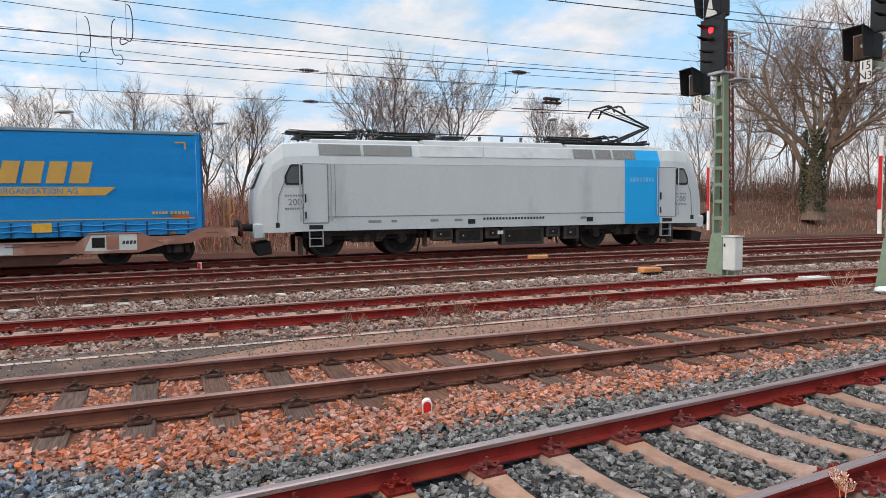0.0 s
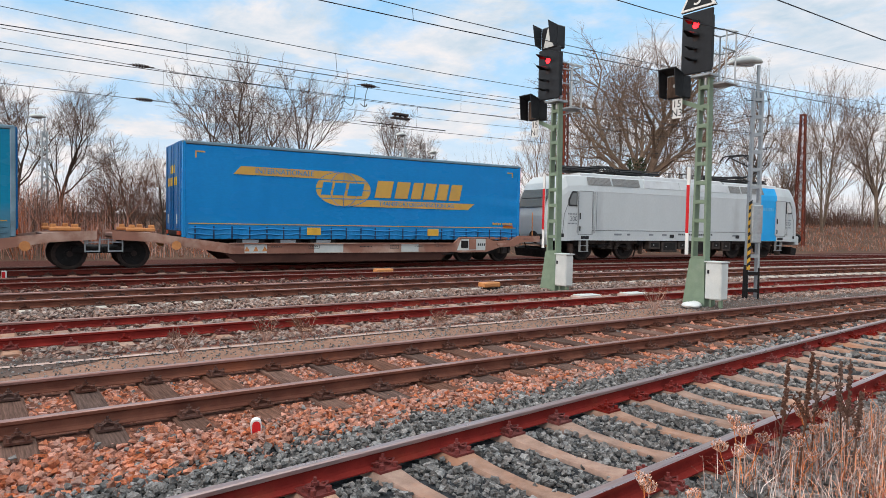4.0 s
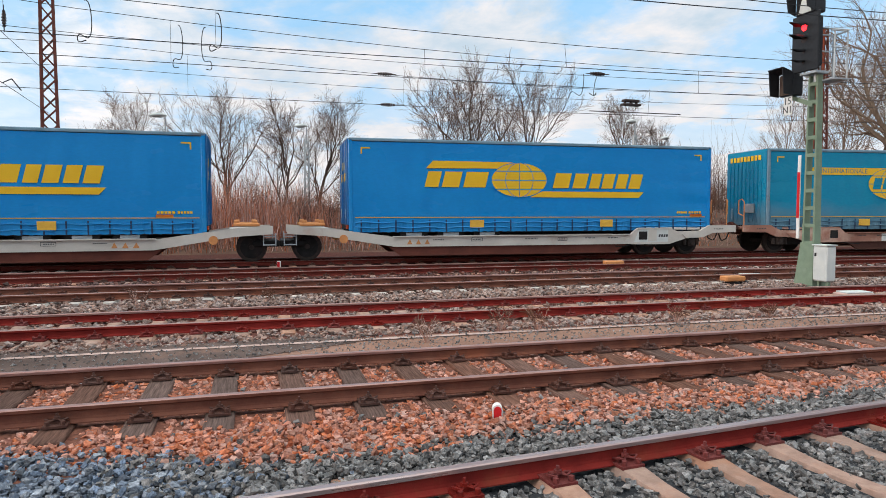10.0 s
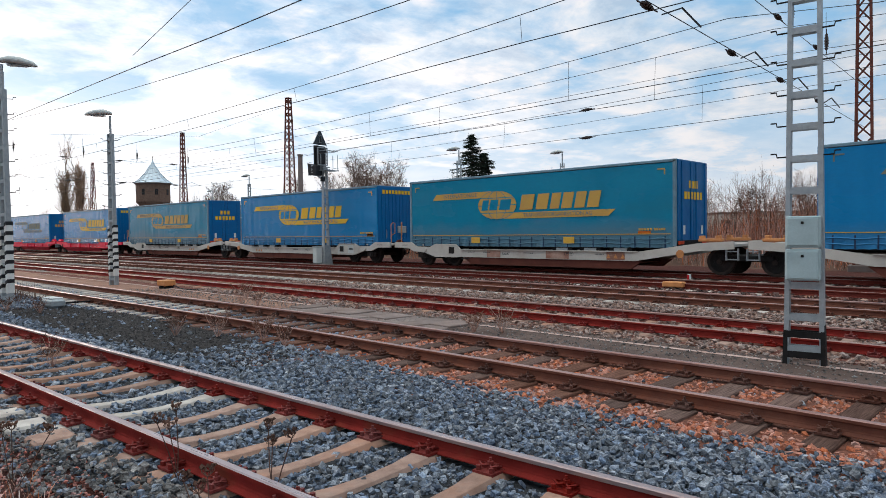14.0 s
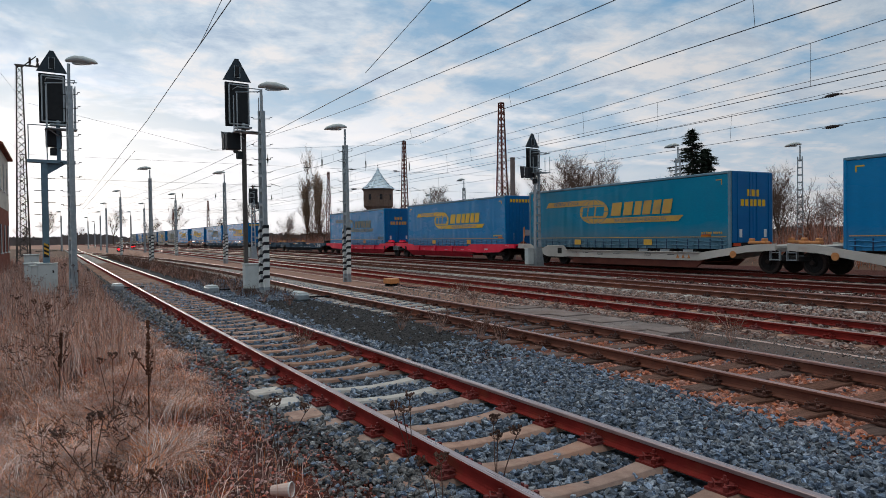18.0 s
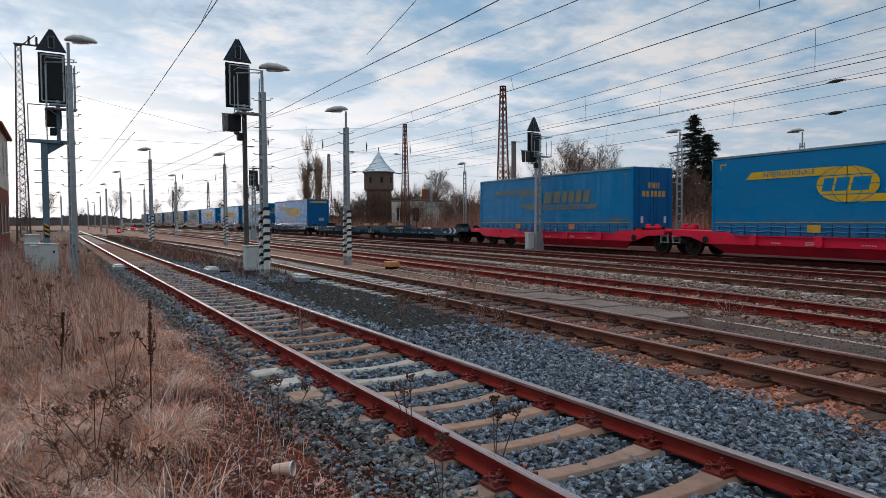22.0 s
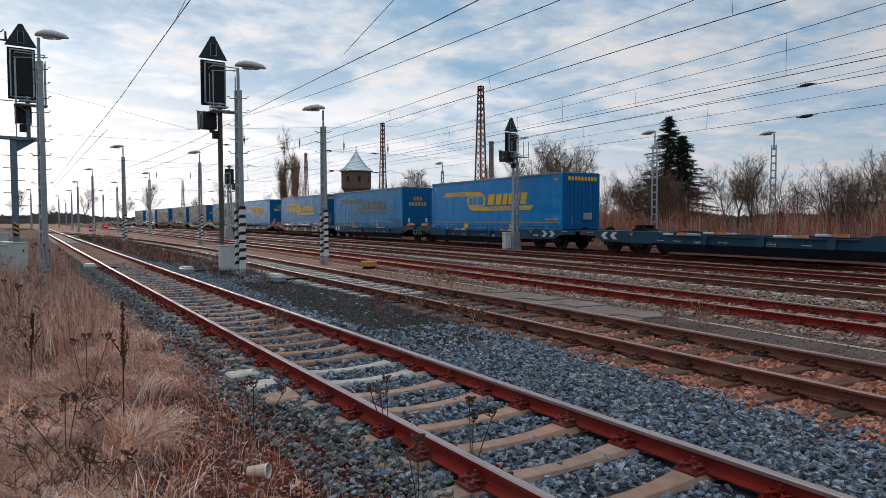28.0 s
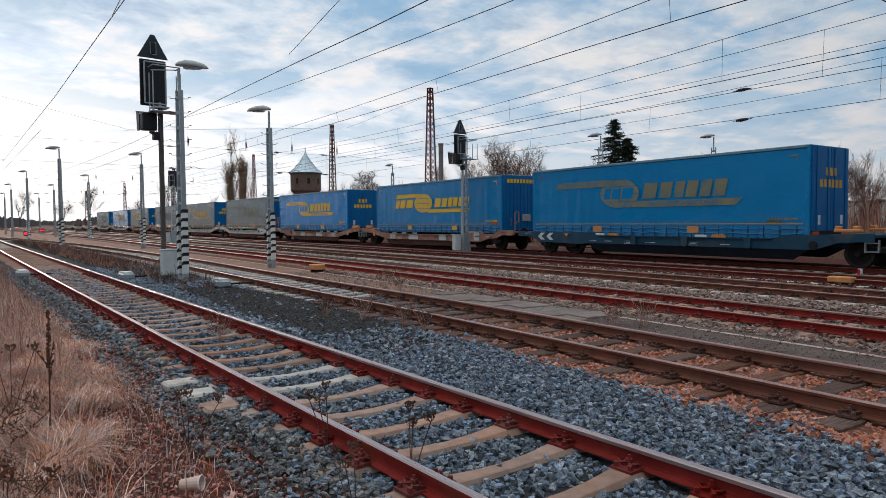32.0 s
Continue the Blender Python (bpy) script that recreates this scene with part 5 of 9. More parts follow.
def trailer(style, tone, gold):
    """A curtain-sided lorry trailer, 13.6 m long, its front at +x. Heights over the rail."""
    cur = CURTAIN[tone]
    gm = GOLD[gold]
    lab = {"bright": "bright blue", "teal": "dark teal", "mid": "blue", "worn": "dirty, sheen-greyed blue"}[tone]
    b = thing("lorry_trailer", Matrix(), f"{lab} curtain-sided lorry trailer with {'faded' if gold == 'faded' else 'golden'} advertising stripes", "lorry trailer", "lorry trailers of the train")
    L, W, Z0, ZL, ZT = 13.6, 1.27, 0.93, 1.42, 4.05
    rng = random.Random(len(style) * 31 + len(tone) * 7 + len(gold))
    for e in (-1, 1):
        # curtain with shallow folds
        nx, nz = 120, 16
        verts, faces = [], []
        for i in range(nx + 1):
            x = -L / 2 + 0.12 + (L - 0.24) * i / nx
            for j in range(nz + 1):
                t = j / nz
                edge = min(1, 5 * abs(abs(2 * i / nx - 1) - 0.9)) if abs(2 * i / nx - 1) > 0.9 else 1
                wob = 0.003 * math.sin(i * 1.9 + 3 * t) * math.sin(math.pi * t) + 0.012 * noise.noise((x * 0.7, t * 2.0, e * 3.0))
                wob += 0.022 * noise.noise((x * 2.6, t * 0.9, e * 7.0 + len(tone))) + (0.024 if tone == "bright" else 0.01) * math.exp(-0.8 * (L / 2 - x)) * math.sin(t * 30 + 2 * math.sin(t * 9) + 0.5 * x)
                verts.append((x, e * (W + wob), 1.34 + (3.93 - 1.34) * t))
        for i in range(nx):
            for j in range(nz):
                p = i * (nz + 1) + j
                q = (p, p + nz + 1, p + nz + 2, p + 1)
                faces.append(q if e < 0 else q[::-1])
        c = part("side_curtain", Shape().add(verts, faces), cur, b, smooth=True)
        sk = Shape()
        for i in range(88):
            x0, x1 = -L / 2 + 0.12 + (L - 0.24) * i / 88, -L / 2 + 0.12 + (L - 0.24) * (i + 1) / 88
            d0 = 0.034 * math.sin(i * 1.57) * (0.6 + 0.4 * math.sin(i * 0.7)) - 0.004
            d1 = 0.034 * math.sin((i + 1) * 1.57) * (0.6 + 0.4 * math.sin((i + 1) * 0.7)) - 0.004
            v = [(x0, e * (W + 0.006 + d0), Z0 + 0.01 * math.sin(i * 3)), (x1, e * (W + 0.006 + d1), Z0 + 0.01 * math.sin(i * 3 + 3)), (x1, e * (W + 0.014), 1.36), (x0, e * (W + 0.014), 1.36)]
            sk.add(v, [(0, 1, 2, 3) if e < 0 else (3, 2, 1, 0)])
        part("curtain_hem", sk, cur, b)
        for z, ph in ((1.25, 0.0), (1.08, 1.3)):
            roll = [(-L / 2 + 0.2 + i * (L - 0.4) / 44, e * (W + 0.018 + 0.012 * math.sin(i * 0.9 + ph)), z + 0.022 * math.sin(i * 1.57 + ph)) for i in range(45)]
            part("hem_fold", Shape().path(roll, 0.026, 5), cur, b)
        part("gold_line", Shape().box((0, e * (W + 0.02), ZL), (L - 0.4, 0.006, 0.03)), GOLD["dull"], c)
        for i in range(23):
            x = -L / 2 + 0.4 + i * (L - 0.8) / 22
            st = part("strap", STRAP, None, b, at=pose(x, e * (W + 0.032), 1.13))
        for x in (-2.4, 2.5):
            part("side_tab", Shape().box((x, e * (W + 0.045), 1.2), (0.5, 0.02, 0.26), 0.008), M["yellow"] if gold != "faded" else M["orange"], b, "yellow lifting mark")
        part("top_rail", Shape().box((0, e * (W - 0.005), 3.99), (L, 0.07, 0.09), 0.012), TM["roof_edge"], b)
        part("side_rail", Shape().box((0, e * (W - 0.06), 0.98), (L - 0.1, 0.06, 0.16), 0.01), M["dark"], b)
        for x in (-L / 2 + 0.06, L / 2 - 0.06):
            part("corner_post", Shape().box((x, e * (W - 0.02), 2.5), (0.13, 0.1, 3.05), 0.02), TM["roof_edge"] if tone == "teal" else cur, b)
        for x in (-L / 2 + 0.55, L / 2 - 0.55):
            sx = 1 if x > 0 else -1
            cm = Shape().box((x, e * (W + 0.016), 3.72), (0.3, 0.006, 0.045)).box((x + sx * 0.13, e * (W + 0.016), 3.62), (0.045, 0.006, 0.2))
            part("corner_mark", cm, gm, c)
        for k, (x0, x1) in enumerate(((-0.5, -0.05), (0, 0.55))):
            xx = (L / 2 - 0.9) * (1 if e < 0 else -1)
            part("reference_marking", bar_text(Shape(), xx + x0, xx + x1, e * (W + 0.016), 1.55, 1.63, 5, 0.25, 0, e), gm, c)
            part("reference_plate", Shape().box((xx + 0.3, e * (W + 0.016), 1.48), (0.5, 0.006, 0.09)), M["amber"] if gold != "faded" else gm, c)
        # advertising: stripes, globe and blocks for the lettering, mirrored for the far side
        f = 1 if e < 0 else -1
        y = e * (W + 0.02)

        def flat(poly, mt, nm, lift=0.0):
            s = Shape()
            if isinstance(poly, list):
                s.prism([(f * px, pz) for px, pz in poly], y + e * lift, y + e * (lift + 0.004))
            else:
                s = poly
            return part(nm, s, mt, c)

        def blocks(x0, x1, z0, z1, n, sl, mt, nm, lift=0.0):
            s = Shape()
            share = (1.3, 1.1, 0.85, 0.95, 0.9, 1.0) if n == 6 else (0.75, 0.95, 1.25)
            a = x0
            for i in range(n):
                w = (x1 - x0) * share[i] / sum(share)
                bb = a + 0.8 * w
                k = sl * (z1 - z0)
                poly = [(a, z0), (bb, z0), (bb + k, z1), (a + k, z1)]
                s.prism([(f * px, pz) for px, pz in poly], y + e * lift, y + e * (lift + 0.004))
                a += w
            return part(nm, s, mt, c)

        def ellipse(cx, cz, rx, rz, n=36):
            return [(cx + rx * math.cos(2 * math.pi * i / n), cz + rz * math.sin(2 * math.pi * i / n)) for i in range(n)]

        lines = Shape()

        def arc_line(pts, w=0.02, lift=0.006):
            for (xa, za), (xb, zb) in zip(pts[:-1], pts[1:]):
                d = math.hypot(xb - xa, zb - za) or 1
                nx_, nz_ = -(zb - za) / d * w / 2, (xb - xa) / d * w / 2
                lines.prism([(f * (xa + nx_), za + nz_), (f * (xb + nx_), zb + nz_), (f * (xb - nx_), zb - nz_), (f * (xa - nx_), za - nz_)], y + e * lift, y + e * (lift + 0.003))

        if style == "globe":
            gx, gz, rx, rz = -0.85, 2.72, 1.03, 0.6
            flat([(-4.2, 3.08), (-1.4, 3.11), (-1.1, 3.33), (-3.95, 3.34)], gm, "advert_stripe")
            flat([(-0.45, 2.12), (3.8, 2.12), (4.0, 2.33), (0.0, 2.33)], gm, "advert_stripe")
            blocks(-4.25, -1.9, 2.45, 2.98, 3, 0.25, gm, "advert_lettering")
            blocks(0.4, 3.95, 2.45, 2.98, 6, 0.25, gm, "advert_lettering")
        else:
            gx, gz, rx, rz = -1.28, 2.72, 1.08, 0.62
            flat([(-5.2, 3.06), (-2.0, 3.06), (-1.3, 3.335), (-4.95, 3.335)], gm, "advert_stripe")
            flat([(-0.9, 2.12), (4.15, 2.12), (4.45, 2.37), (-0.5, 2.37)], gm, "advert_stripe")
            blocks(-0.05, 3.85, 2.47, 3.1, 6, 0.22, gm, "advert_lettering")
            tagged(words("INTERNATIONALE", 0.25, cur, "advert_small_lettering", c, pose(f * -3.45, y + e * 0.006, 3.2, 90, 0, 0 if e < 0 else 180), "small blue capitals on the stripe"), kind="stuff")
            tagged(words("TRANSPORTORGANISATION AG", 0.225, cur, "advert_small_lettering", c, pose(f * 1.8, y + e * 0.006, 2.245, 90, 0, 0 if e < 0 else 180), "small blue capitals on the stripe"), kind="stuff")
        flat(ellipse(gx, gz, rx, rz), gm, "advert_globe", 0.001)
        for k in (0.0, 0.5, 1.0):
            arc_line([(gx + rx * k * math.cos(a), gz + rz * math.sin(a)) for a in np.linspace(-math.pi / 2, 1.5 * math.pi, 25)] if k < 1 else ellipse(gx, gz, rx, rz) + [(gx + rx, gz)])
        for k in (-0.55, -0.02, 0.5):
            h = math.sqrt(1 - k * k)
            arc_line([(gx - rx * h, gz + rz * k), (gx + rx * h, gz + rz * k)], 0.03)
        part("advert_globe_grid", lines, cur, c)
        if style != "globe":
            blocks(gx - 0.88, gx + 0.86, 2.5, 2.95, 3, 0.22, cur, "advert_lettering", 0.008)
    part("roof", Shape().box((0, 0, 4.035), (L - 0.05, 2.5, 0.03), 0.008), TM["roof_edge"], b)
    part("floor", Shape().box((0, 0, 1.02), (L - 0.1, 2.42, 0.1), 0.01), M["dark"], b)
    # headboard (front) with ribs
    fb = part("headboard", Shape().box((L / 2 + 0.02, 0, 2.55), (0.06, 2.5, 2.95), 0.012), TM["blue_dark"] if tone != "teal" else cur, b)
    for i in range(9):
        yy = -1.0 + i * 0.25
        part("headboard_rib", Shape().box((L / 2 + 0.06, yy, 2.4), (0.03, 0.05, 2.4), 0.008), TM["blue_dark"] if tone != "teal" else cur, fb)
    s = Shape()
    for i in range(9):
        s.box((L / 2 + 0.082, -0.9 + i * 0.225, 3.72), (0.006, 0.16, 0.2))
    part("front_lettering", s, GOLD["bright"] if gold != "faded" else GOLD["dull"], fb)
    part("air_coupling_panel", Shape().box((L / 2 + 0.1, 0.35, 1.75), (0.08, 0.6, 0.36), 0.03), M["steel"], fb)
    part("hand_lever", Shape().tube((L / 2 + 0.12, -0.75, 1.3), (L / 2 + 0.12, -0.75, 1.75), 0.016), M["steel"], fb)
    # rear doors
    for e in (-1, 1):
        dr = part("rear_door", Shape().box((-L / 2 - 0.02, e * 0.61, 2.6), (0.05, 1.2, 2.85), 0.012), TM["blue_dark"], b)
        for yy in (0.22, 0.95):
            part("lock_rod", Shape().tube((-L / 2 - 0.06, e * yy, 1.2), (-L / 2 - 0.06, e * yy, 3.98), 0.014, n=5), TM["blue_dark"], dr)
        part("tail_lamp", Shape().box((-L / 2 - 0.03, e * 0.95, 1.1), (0.05, 0.42, 0.13), 0.015), TM["tail"], b)
    s = Shape()
    for r, (n, z) in enumerate(((3, 3.18), (6, 2.78))):
        for i in range(n):
            s.box((-L / 2 - 0.052, (i - (n - 1) / 2) * 0.26, z), (0.006, 0.19, 0.27))
    part("door_lettering", s, GOLD["bright"] if gold != "faded" else GOLD["dull"], b)
    part("bumper", Shape().box((-L / 2 - 0.02, 0, 1.1), (0.06, 2.3, 0.16), 0.02), M["dark"], b)
    for e in (-1, 1):
        part("door_plate", Shape().box((-L / 2 - 0.05, e * 0.75, 1.55), (0.006, 0.16, 0.32)), TM["plate"], b)
    # running gear
    for x in (-4.6, -3.3, -2.0):
        for e in (-1, 1):
            part("wheel", Shape().tube((x, e * 1.2, 0.88), (x, e * 0.86, 0.88), 0.48, n=18).tube((x, e * 1.21, 0.88), (x, e * 1.16, 0.88), 0.28, 0.24, n=14, slot=1), [TM["tyre"], M["steel"]], b)
    for e in (-1, 1):
        part("landing_leg", Shape().box((3.9, e * 0.75, 0.78), (0.12, 0.12, 0.5), 0.02), M["dark"], b)
        part("chassis_beam", Shape().box((0, e * 0.5, 0.9), (L - 0.6, 0.14, 0.18), 0.02), M["dark"], b)
    return b


STRAP = Shape().box((0, 0, 0.0), (0.045, 0.006, 0.42)).box((0, -0.008, -0.1), (0.05, 0.02, 0.09), 0.004).mesh("strap", mat("strap_dark", (0.02, 0.05, 0.11), (0.012, 0.03, 0.07), 8, 0.7, bump=0))

# order of the train from its front: metres from the front buffers
SLOTS = [20.0 + 34.2 * k + d for k in range(13) for d in (0.0, 18.1)]
LOADS = [
    ("inter", "bright", "dull"), ("inter", "teal", "bright"), ("globe", "bright", "bright"), ("globe", "bright", "bright"),
    ("inter", "mid", "faded"), ("inter", "teal", "dull"), ("inter", "mid", "bright"), ("inter", "teal", "dull"),
    ("inter", "mid", "bright"), ("inter", "mid", "faded"), None, None,
    ("inter", "bright", "bright"), ("inter", "mid", "faded"), ("globe", "mid", "bright"), ("inter", "bright", "bright"),
    ("inter", "worn", "faded"), ("inter", "worn", "dull"), ("inter", "worn", "faded"), ("inter", "worn", "dull"),
    ("inter", "mid", "dull"), ("inter", "worn", "faded"), None, None, None, None,
]
COLOURS = ["patch", "grey", "pale", "grey", "red", "blue", "blue", "patch", "grey", "brown", "grey", "grey", "grey"]
RUN_T = (0, 3, 6, 9, 11.5, 13, 15, 19, 23, 25, 28, 32)
RUN_S = (22.4, 35.75, 50.8, 66.8, 81.05, 90.0, 103.2, 130.1, 159.3, 174.7, 198.8, 232.2)
RUN = np.polyfit(RUN_T, RUN_S, 4)
LINE_X = np.arange(-690, 440, 0.25)
LINE_Y = main_y(LINE_X)
LINE_S = np.concatenate([[0], np.cumsum(np.hypot(np.diff(LINE_X), np.diff(LINE_Y)))])
LINE_S -= np.interp(0, LINE_X, LINE_S)


def on_line(s):
    return np.interp(s, LINE_S, LINE_X), np.interp(s, LINE_S, LINE_Y)


def vehicle_pose(front, back, turned=False, sway=0.0):
    """Pose of a vehicle that rides on two points of the line."""
    (xa, ya), (xb, yb) = on_line(front), on_line(back)
    return pose((xa + xb) / 2, (ya + yb) / 2, TRAIN_Z, 0, 0, math.degrees(math.atan2(ya - yb, xa - xb)) + (180 if turned else 0))


VEHICLES = []


def build_train():
    VEHICLES.append((locomotive(), 9.45, 5.2, False))
    kinds, wagons = {}, {}
    for i, u in enumerate(SLOTS):
        load = LOADS[i]
        if load:
            if load not in kinds:
                t = kinds[load] = trailer(*load)
            else:
                t = copy_thing(kinds[load], Matrix())
            VEHICLES.append((t, u + 6.8, 5.0, i % 2 == 1))
        key = (COLOURS[i // 2], i % 2 == 0, load is None)
        if key not in wagons:
            w, wh = pocket_wagon(*key)
            wagons[key] = w
        else:
            w = copy_thing(wagons[key], Matrix())
        centre = 20.0 + 34.2 * (i // 2) - 1.25 + (8.55 if i % 2 == 0 else 25.65)
        VEHICLES.append((w, centre, 6.9, i % 2 == 1))


build_train()


# ---- masts, lamps and signals ----
def ladder_mast(s, h, w0, w1, d, rungs, slot=0):
    """Two channel legs joined by flat battens."""
    for e in (-1, 1):
        s.loft([[(e * w0 / 2 - 0.03, -d / 2, 0), (e * w0 / 2 + 0.03, -d / 2, 0), (e * w0 / 2 + 0.03, d / 2, 0), (e * w0 / 2 - 0.03, d / 2, 0)],
                [(e * w1 / 2 - 0.025, -d / 2 * 0.8, h), (e * w1 / 2 + 0.025, -d / 2 * 0.8, h), (e * w1 / 2 + 0.025, d / 2 * 0.8, h), (e * w1 / 2 - 0.025, d / 2 * 0.8, h)]], slot=slot)
    for i in range(rungs):
        t = (i + 0.5) / rungs
        w = w0 + (w1 - w0) * t
        for e in (-1, 1):
            s.box((0, e * d * 0.4, t * h), (w - 0.02, 0.012, 0.09), 0, slot=slot)
    return s


def lamp_mast(m, label, h=6.4, striped=False, hooks=True, head_side=-1, cabinet=False, wide=0.30, bands=False, twist=0):
    """Yard lamp on a battened steel mast; head_side: to which side the lamp head reaches (local x)."""
    b = thing("yard_lamp", m, label, "lamp post", "yard lamps")
    top = h - 0.75
    part("mast", ladder_mast(Shape(), top, wide, wide * 0.72, 0.16, int(top / 0.42)), M["steel"], b, at=pose(0, 0, 0, 0, 0, twist))
    part("foot", ladder_mast(Shape(), 0.55 if wide > 0.4 else 0.9, wide * 1.07, wide * 1.03, 0.19, 2), M["dark"] if striped or wide > 0.4 else M["steel"], b, "black tarred foot" if striped or wide > 0.4 else "", at=pose(0, 0, 0, 0, 0, twist))
    part("tube", Shape().tube((0, 0, top - 0.3), (0, 0, h - 0.08), 0.045, n=8), M["steel"], b)
    hd = Shape()
    e = head_side
    rings = []
    for x, r, z in ((-0.08, 0.06, 0.0), (0.0, 0.11, 0.02), (0.2, 0.17, 0.035), (0.48, 0.17, 0.01), (0.76, 0.115, -0.045), (0.86, 0.035, -0.08)):
        rings.append([(e * x, r * math.cos(a), h + z + (0.75 if math.sin(a) > 0 else 0.5) * r * math.sin(a)) for a in [k * math.pi / 5 for k in range(10)]])
    hd.loft(rings if e < 0 else [r[::-1] for r in rings])
    head = part("lamp_head", hd, M["cabinet"], b, smooth=True)
    part("lens", Shape().loft([[(e * x, r * math.cos(a), h - 0.075 - 0.4 * r * abs(math.sin(a))) for a in [k * math.pi / 4 for k in range(8)]] for x, r in ((0.14, 0.07), (0.22, 0.125), (0.56, 0.125), (0.7, 0.055))]), M["glass"], head)
    if hooks:
        n = int((top - 2.6) / 0.42)
        for i in range(n):
            z = top - 0.25 - i * 0.42
            for sx in (-1, 1):
                x0 = sx * wide * 0.42
                part("cable_hook", Shape().path([(x0, 0, z), (x0 + sx * 0.16, 0, z), (x0 + sx * 0.17, 0, z + 0.05), (x0 + sx * 0.24, 0, z + 0.05)], 0.013, 4), M["dark"], b)
    if bands:
        for e in (-1, 1):
            board = part("warning_board", Shape().box((e * wide * 0.5, 0, 1.3), (0.075, 0.2, 1.9), 0.004), M["white"], b, "white board with black stripes", at=pose(0, 0, 0, 0, 0, twist))
            for i in range(7):
                xa, za = e * wide * 0.5, 0.45 + i * 0.26 + (0.13 if e > 0 else 0.0)
                part("warning_band", Shape().prism([(xa - 0.04, za), (xa + 0.04, za + 0.05), (xa + 0.04, za + 0.15), (xa - 0.04, za + 0.1)], -0.104, 0.104), M["black"], board)
    if striped:
        s = Shape().box((-wide * 0.5, -0.115, 1.65), (0.09, 0.012, 1.75))
        board = part("stripe_board", s, M["yellow"], b, "yellow board with black stripes")
        for i in range(9):
            z = 0.85 + i * 0.2
            part("black_stripe", Shape().prism([(-wide * 0.5 - 0.045, z), (-wide * 0.5 + 0.045, z + 0.07), (-wide * 0.5 + 0.045, z + 0.16), (-wide * 0.5 - 0.045, z + 0.09)], -0.124, -0.1215), M["black"], board)
    if cabinet and wide > 0.4:
        for z in (cabinet + 0.22, cabinet - 0.22):
            box = part("switch_box", Shape().box((0.0, -0.14, z), (wide * 0.95, 0.16, 0.42), 0.015), M["box_blue"], b, "pale blue-grey switch box")
            part("lid", Shape().box((0.0, -0.226, z), (wide * 0.84, 0.014, 0.36), 0.005), M["box_blue"], box)
            part("lock", Shape().box((0.0, -0.237, z + 0.12), (0.035, 0.012, 0.035), 0.003), M["dark"], box)
    elif cabinet:
        part("switch_box", Shape().box((0.0, -0.14, cabinet), (wide * 0.95, 0.16, 0.75), 0.02), M["steel"], b, "grey switch box")
        part("switch_box", Shape().box((0.0, -0.14, cabinet - 0.42), (wide * 0.85, 0.14, 0.4), 0.02), M["steel"], b)
    return b


def signal_visor(s, x, y, z, r=0.12, ln=0.34):
    """Half-round hood over a lens; it points to -y."""
    n = 9
    arc = [math.radians(20 + 140 * i / (n - 1)) for i in range(n)]
    inner = [(x + r * math.cos(a), z + r * math.sin(a)) for a in arc]
    verts = [(px, y, pz) for px, pz in inner] + [(x + (px - x) * 0.9, y - ln * (0.35 + 0.65 * math.sin(a) ** 2), pz - 0.02) for (px, pz), a in zip(inner, arc)]
    faces = [(i, i + 1, n + i + 1, n + i) for i in range(n - 1)]
    s.add(verts, faces)
    s.add([(p[0] * 1.0 + 0.0, p[1], p[2] + 0.008) for p in verts], [q[::-1] for q in faces])
    return s


def triangle_board(b, z, y, number, ox=0.0):
    """Triangular speed board with a pale rim."""
    tri = lambda w, lo, hi, tip: [(ox - w, z + lo), (ox + w, z + lo), (ox + tip, z + hi), (ox - tip, z + hi)]
    t = part("speed_board", Shape().prism(tri(0.47, 0, 0.74, 0.06), y - 0.03, y + 0.03), M["white"], b, "black triangle board with a white rim")
    part("board_face", Shape().prism(tri(0.385, 0.05, 0.68, 0.03), y - 0.036, y - 0.031), M["black"], t)
    part("board_back", Shape().prism(tri(0.48, -0.01, 0.75, 0.06), y + 0.031, y + 0.05), M["slate"], t)
    part("board_clamp", Shape().box((ox, y + 0.07, z + 0.3), (0.13, 0.04, 0.34), 0.01), M["black"], t)
    part("clamp_frame", Shape().path([(ox - 0.09, y + 0.095, z + 0.1), (ox - 0.09, y + 0.095, z + 0.5), (ox + 0.09, y + 0.095, z + 0.5), (ox + 0.09, y + 0.095, z + 0.1), (ox - 0.09, y + 0.095, z + 0.1)], 0.012, 4), M["steel"], t)
    if number:
        words(number, 0.5, M["white"], "board_number", t, pose(ox, y - 0.038, z + 0.25, 90, 0, 0))
    return t


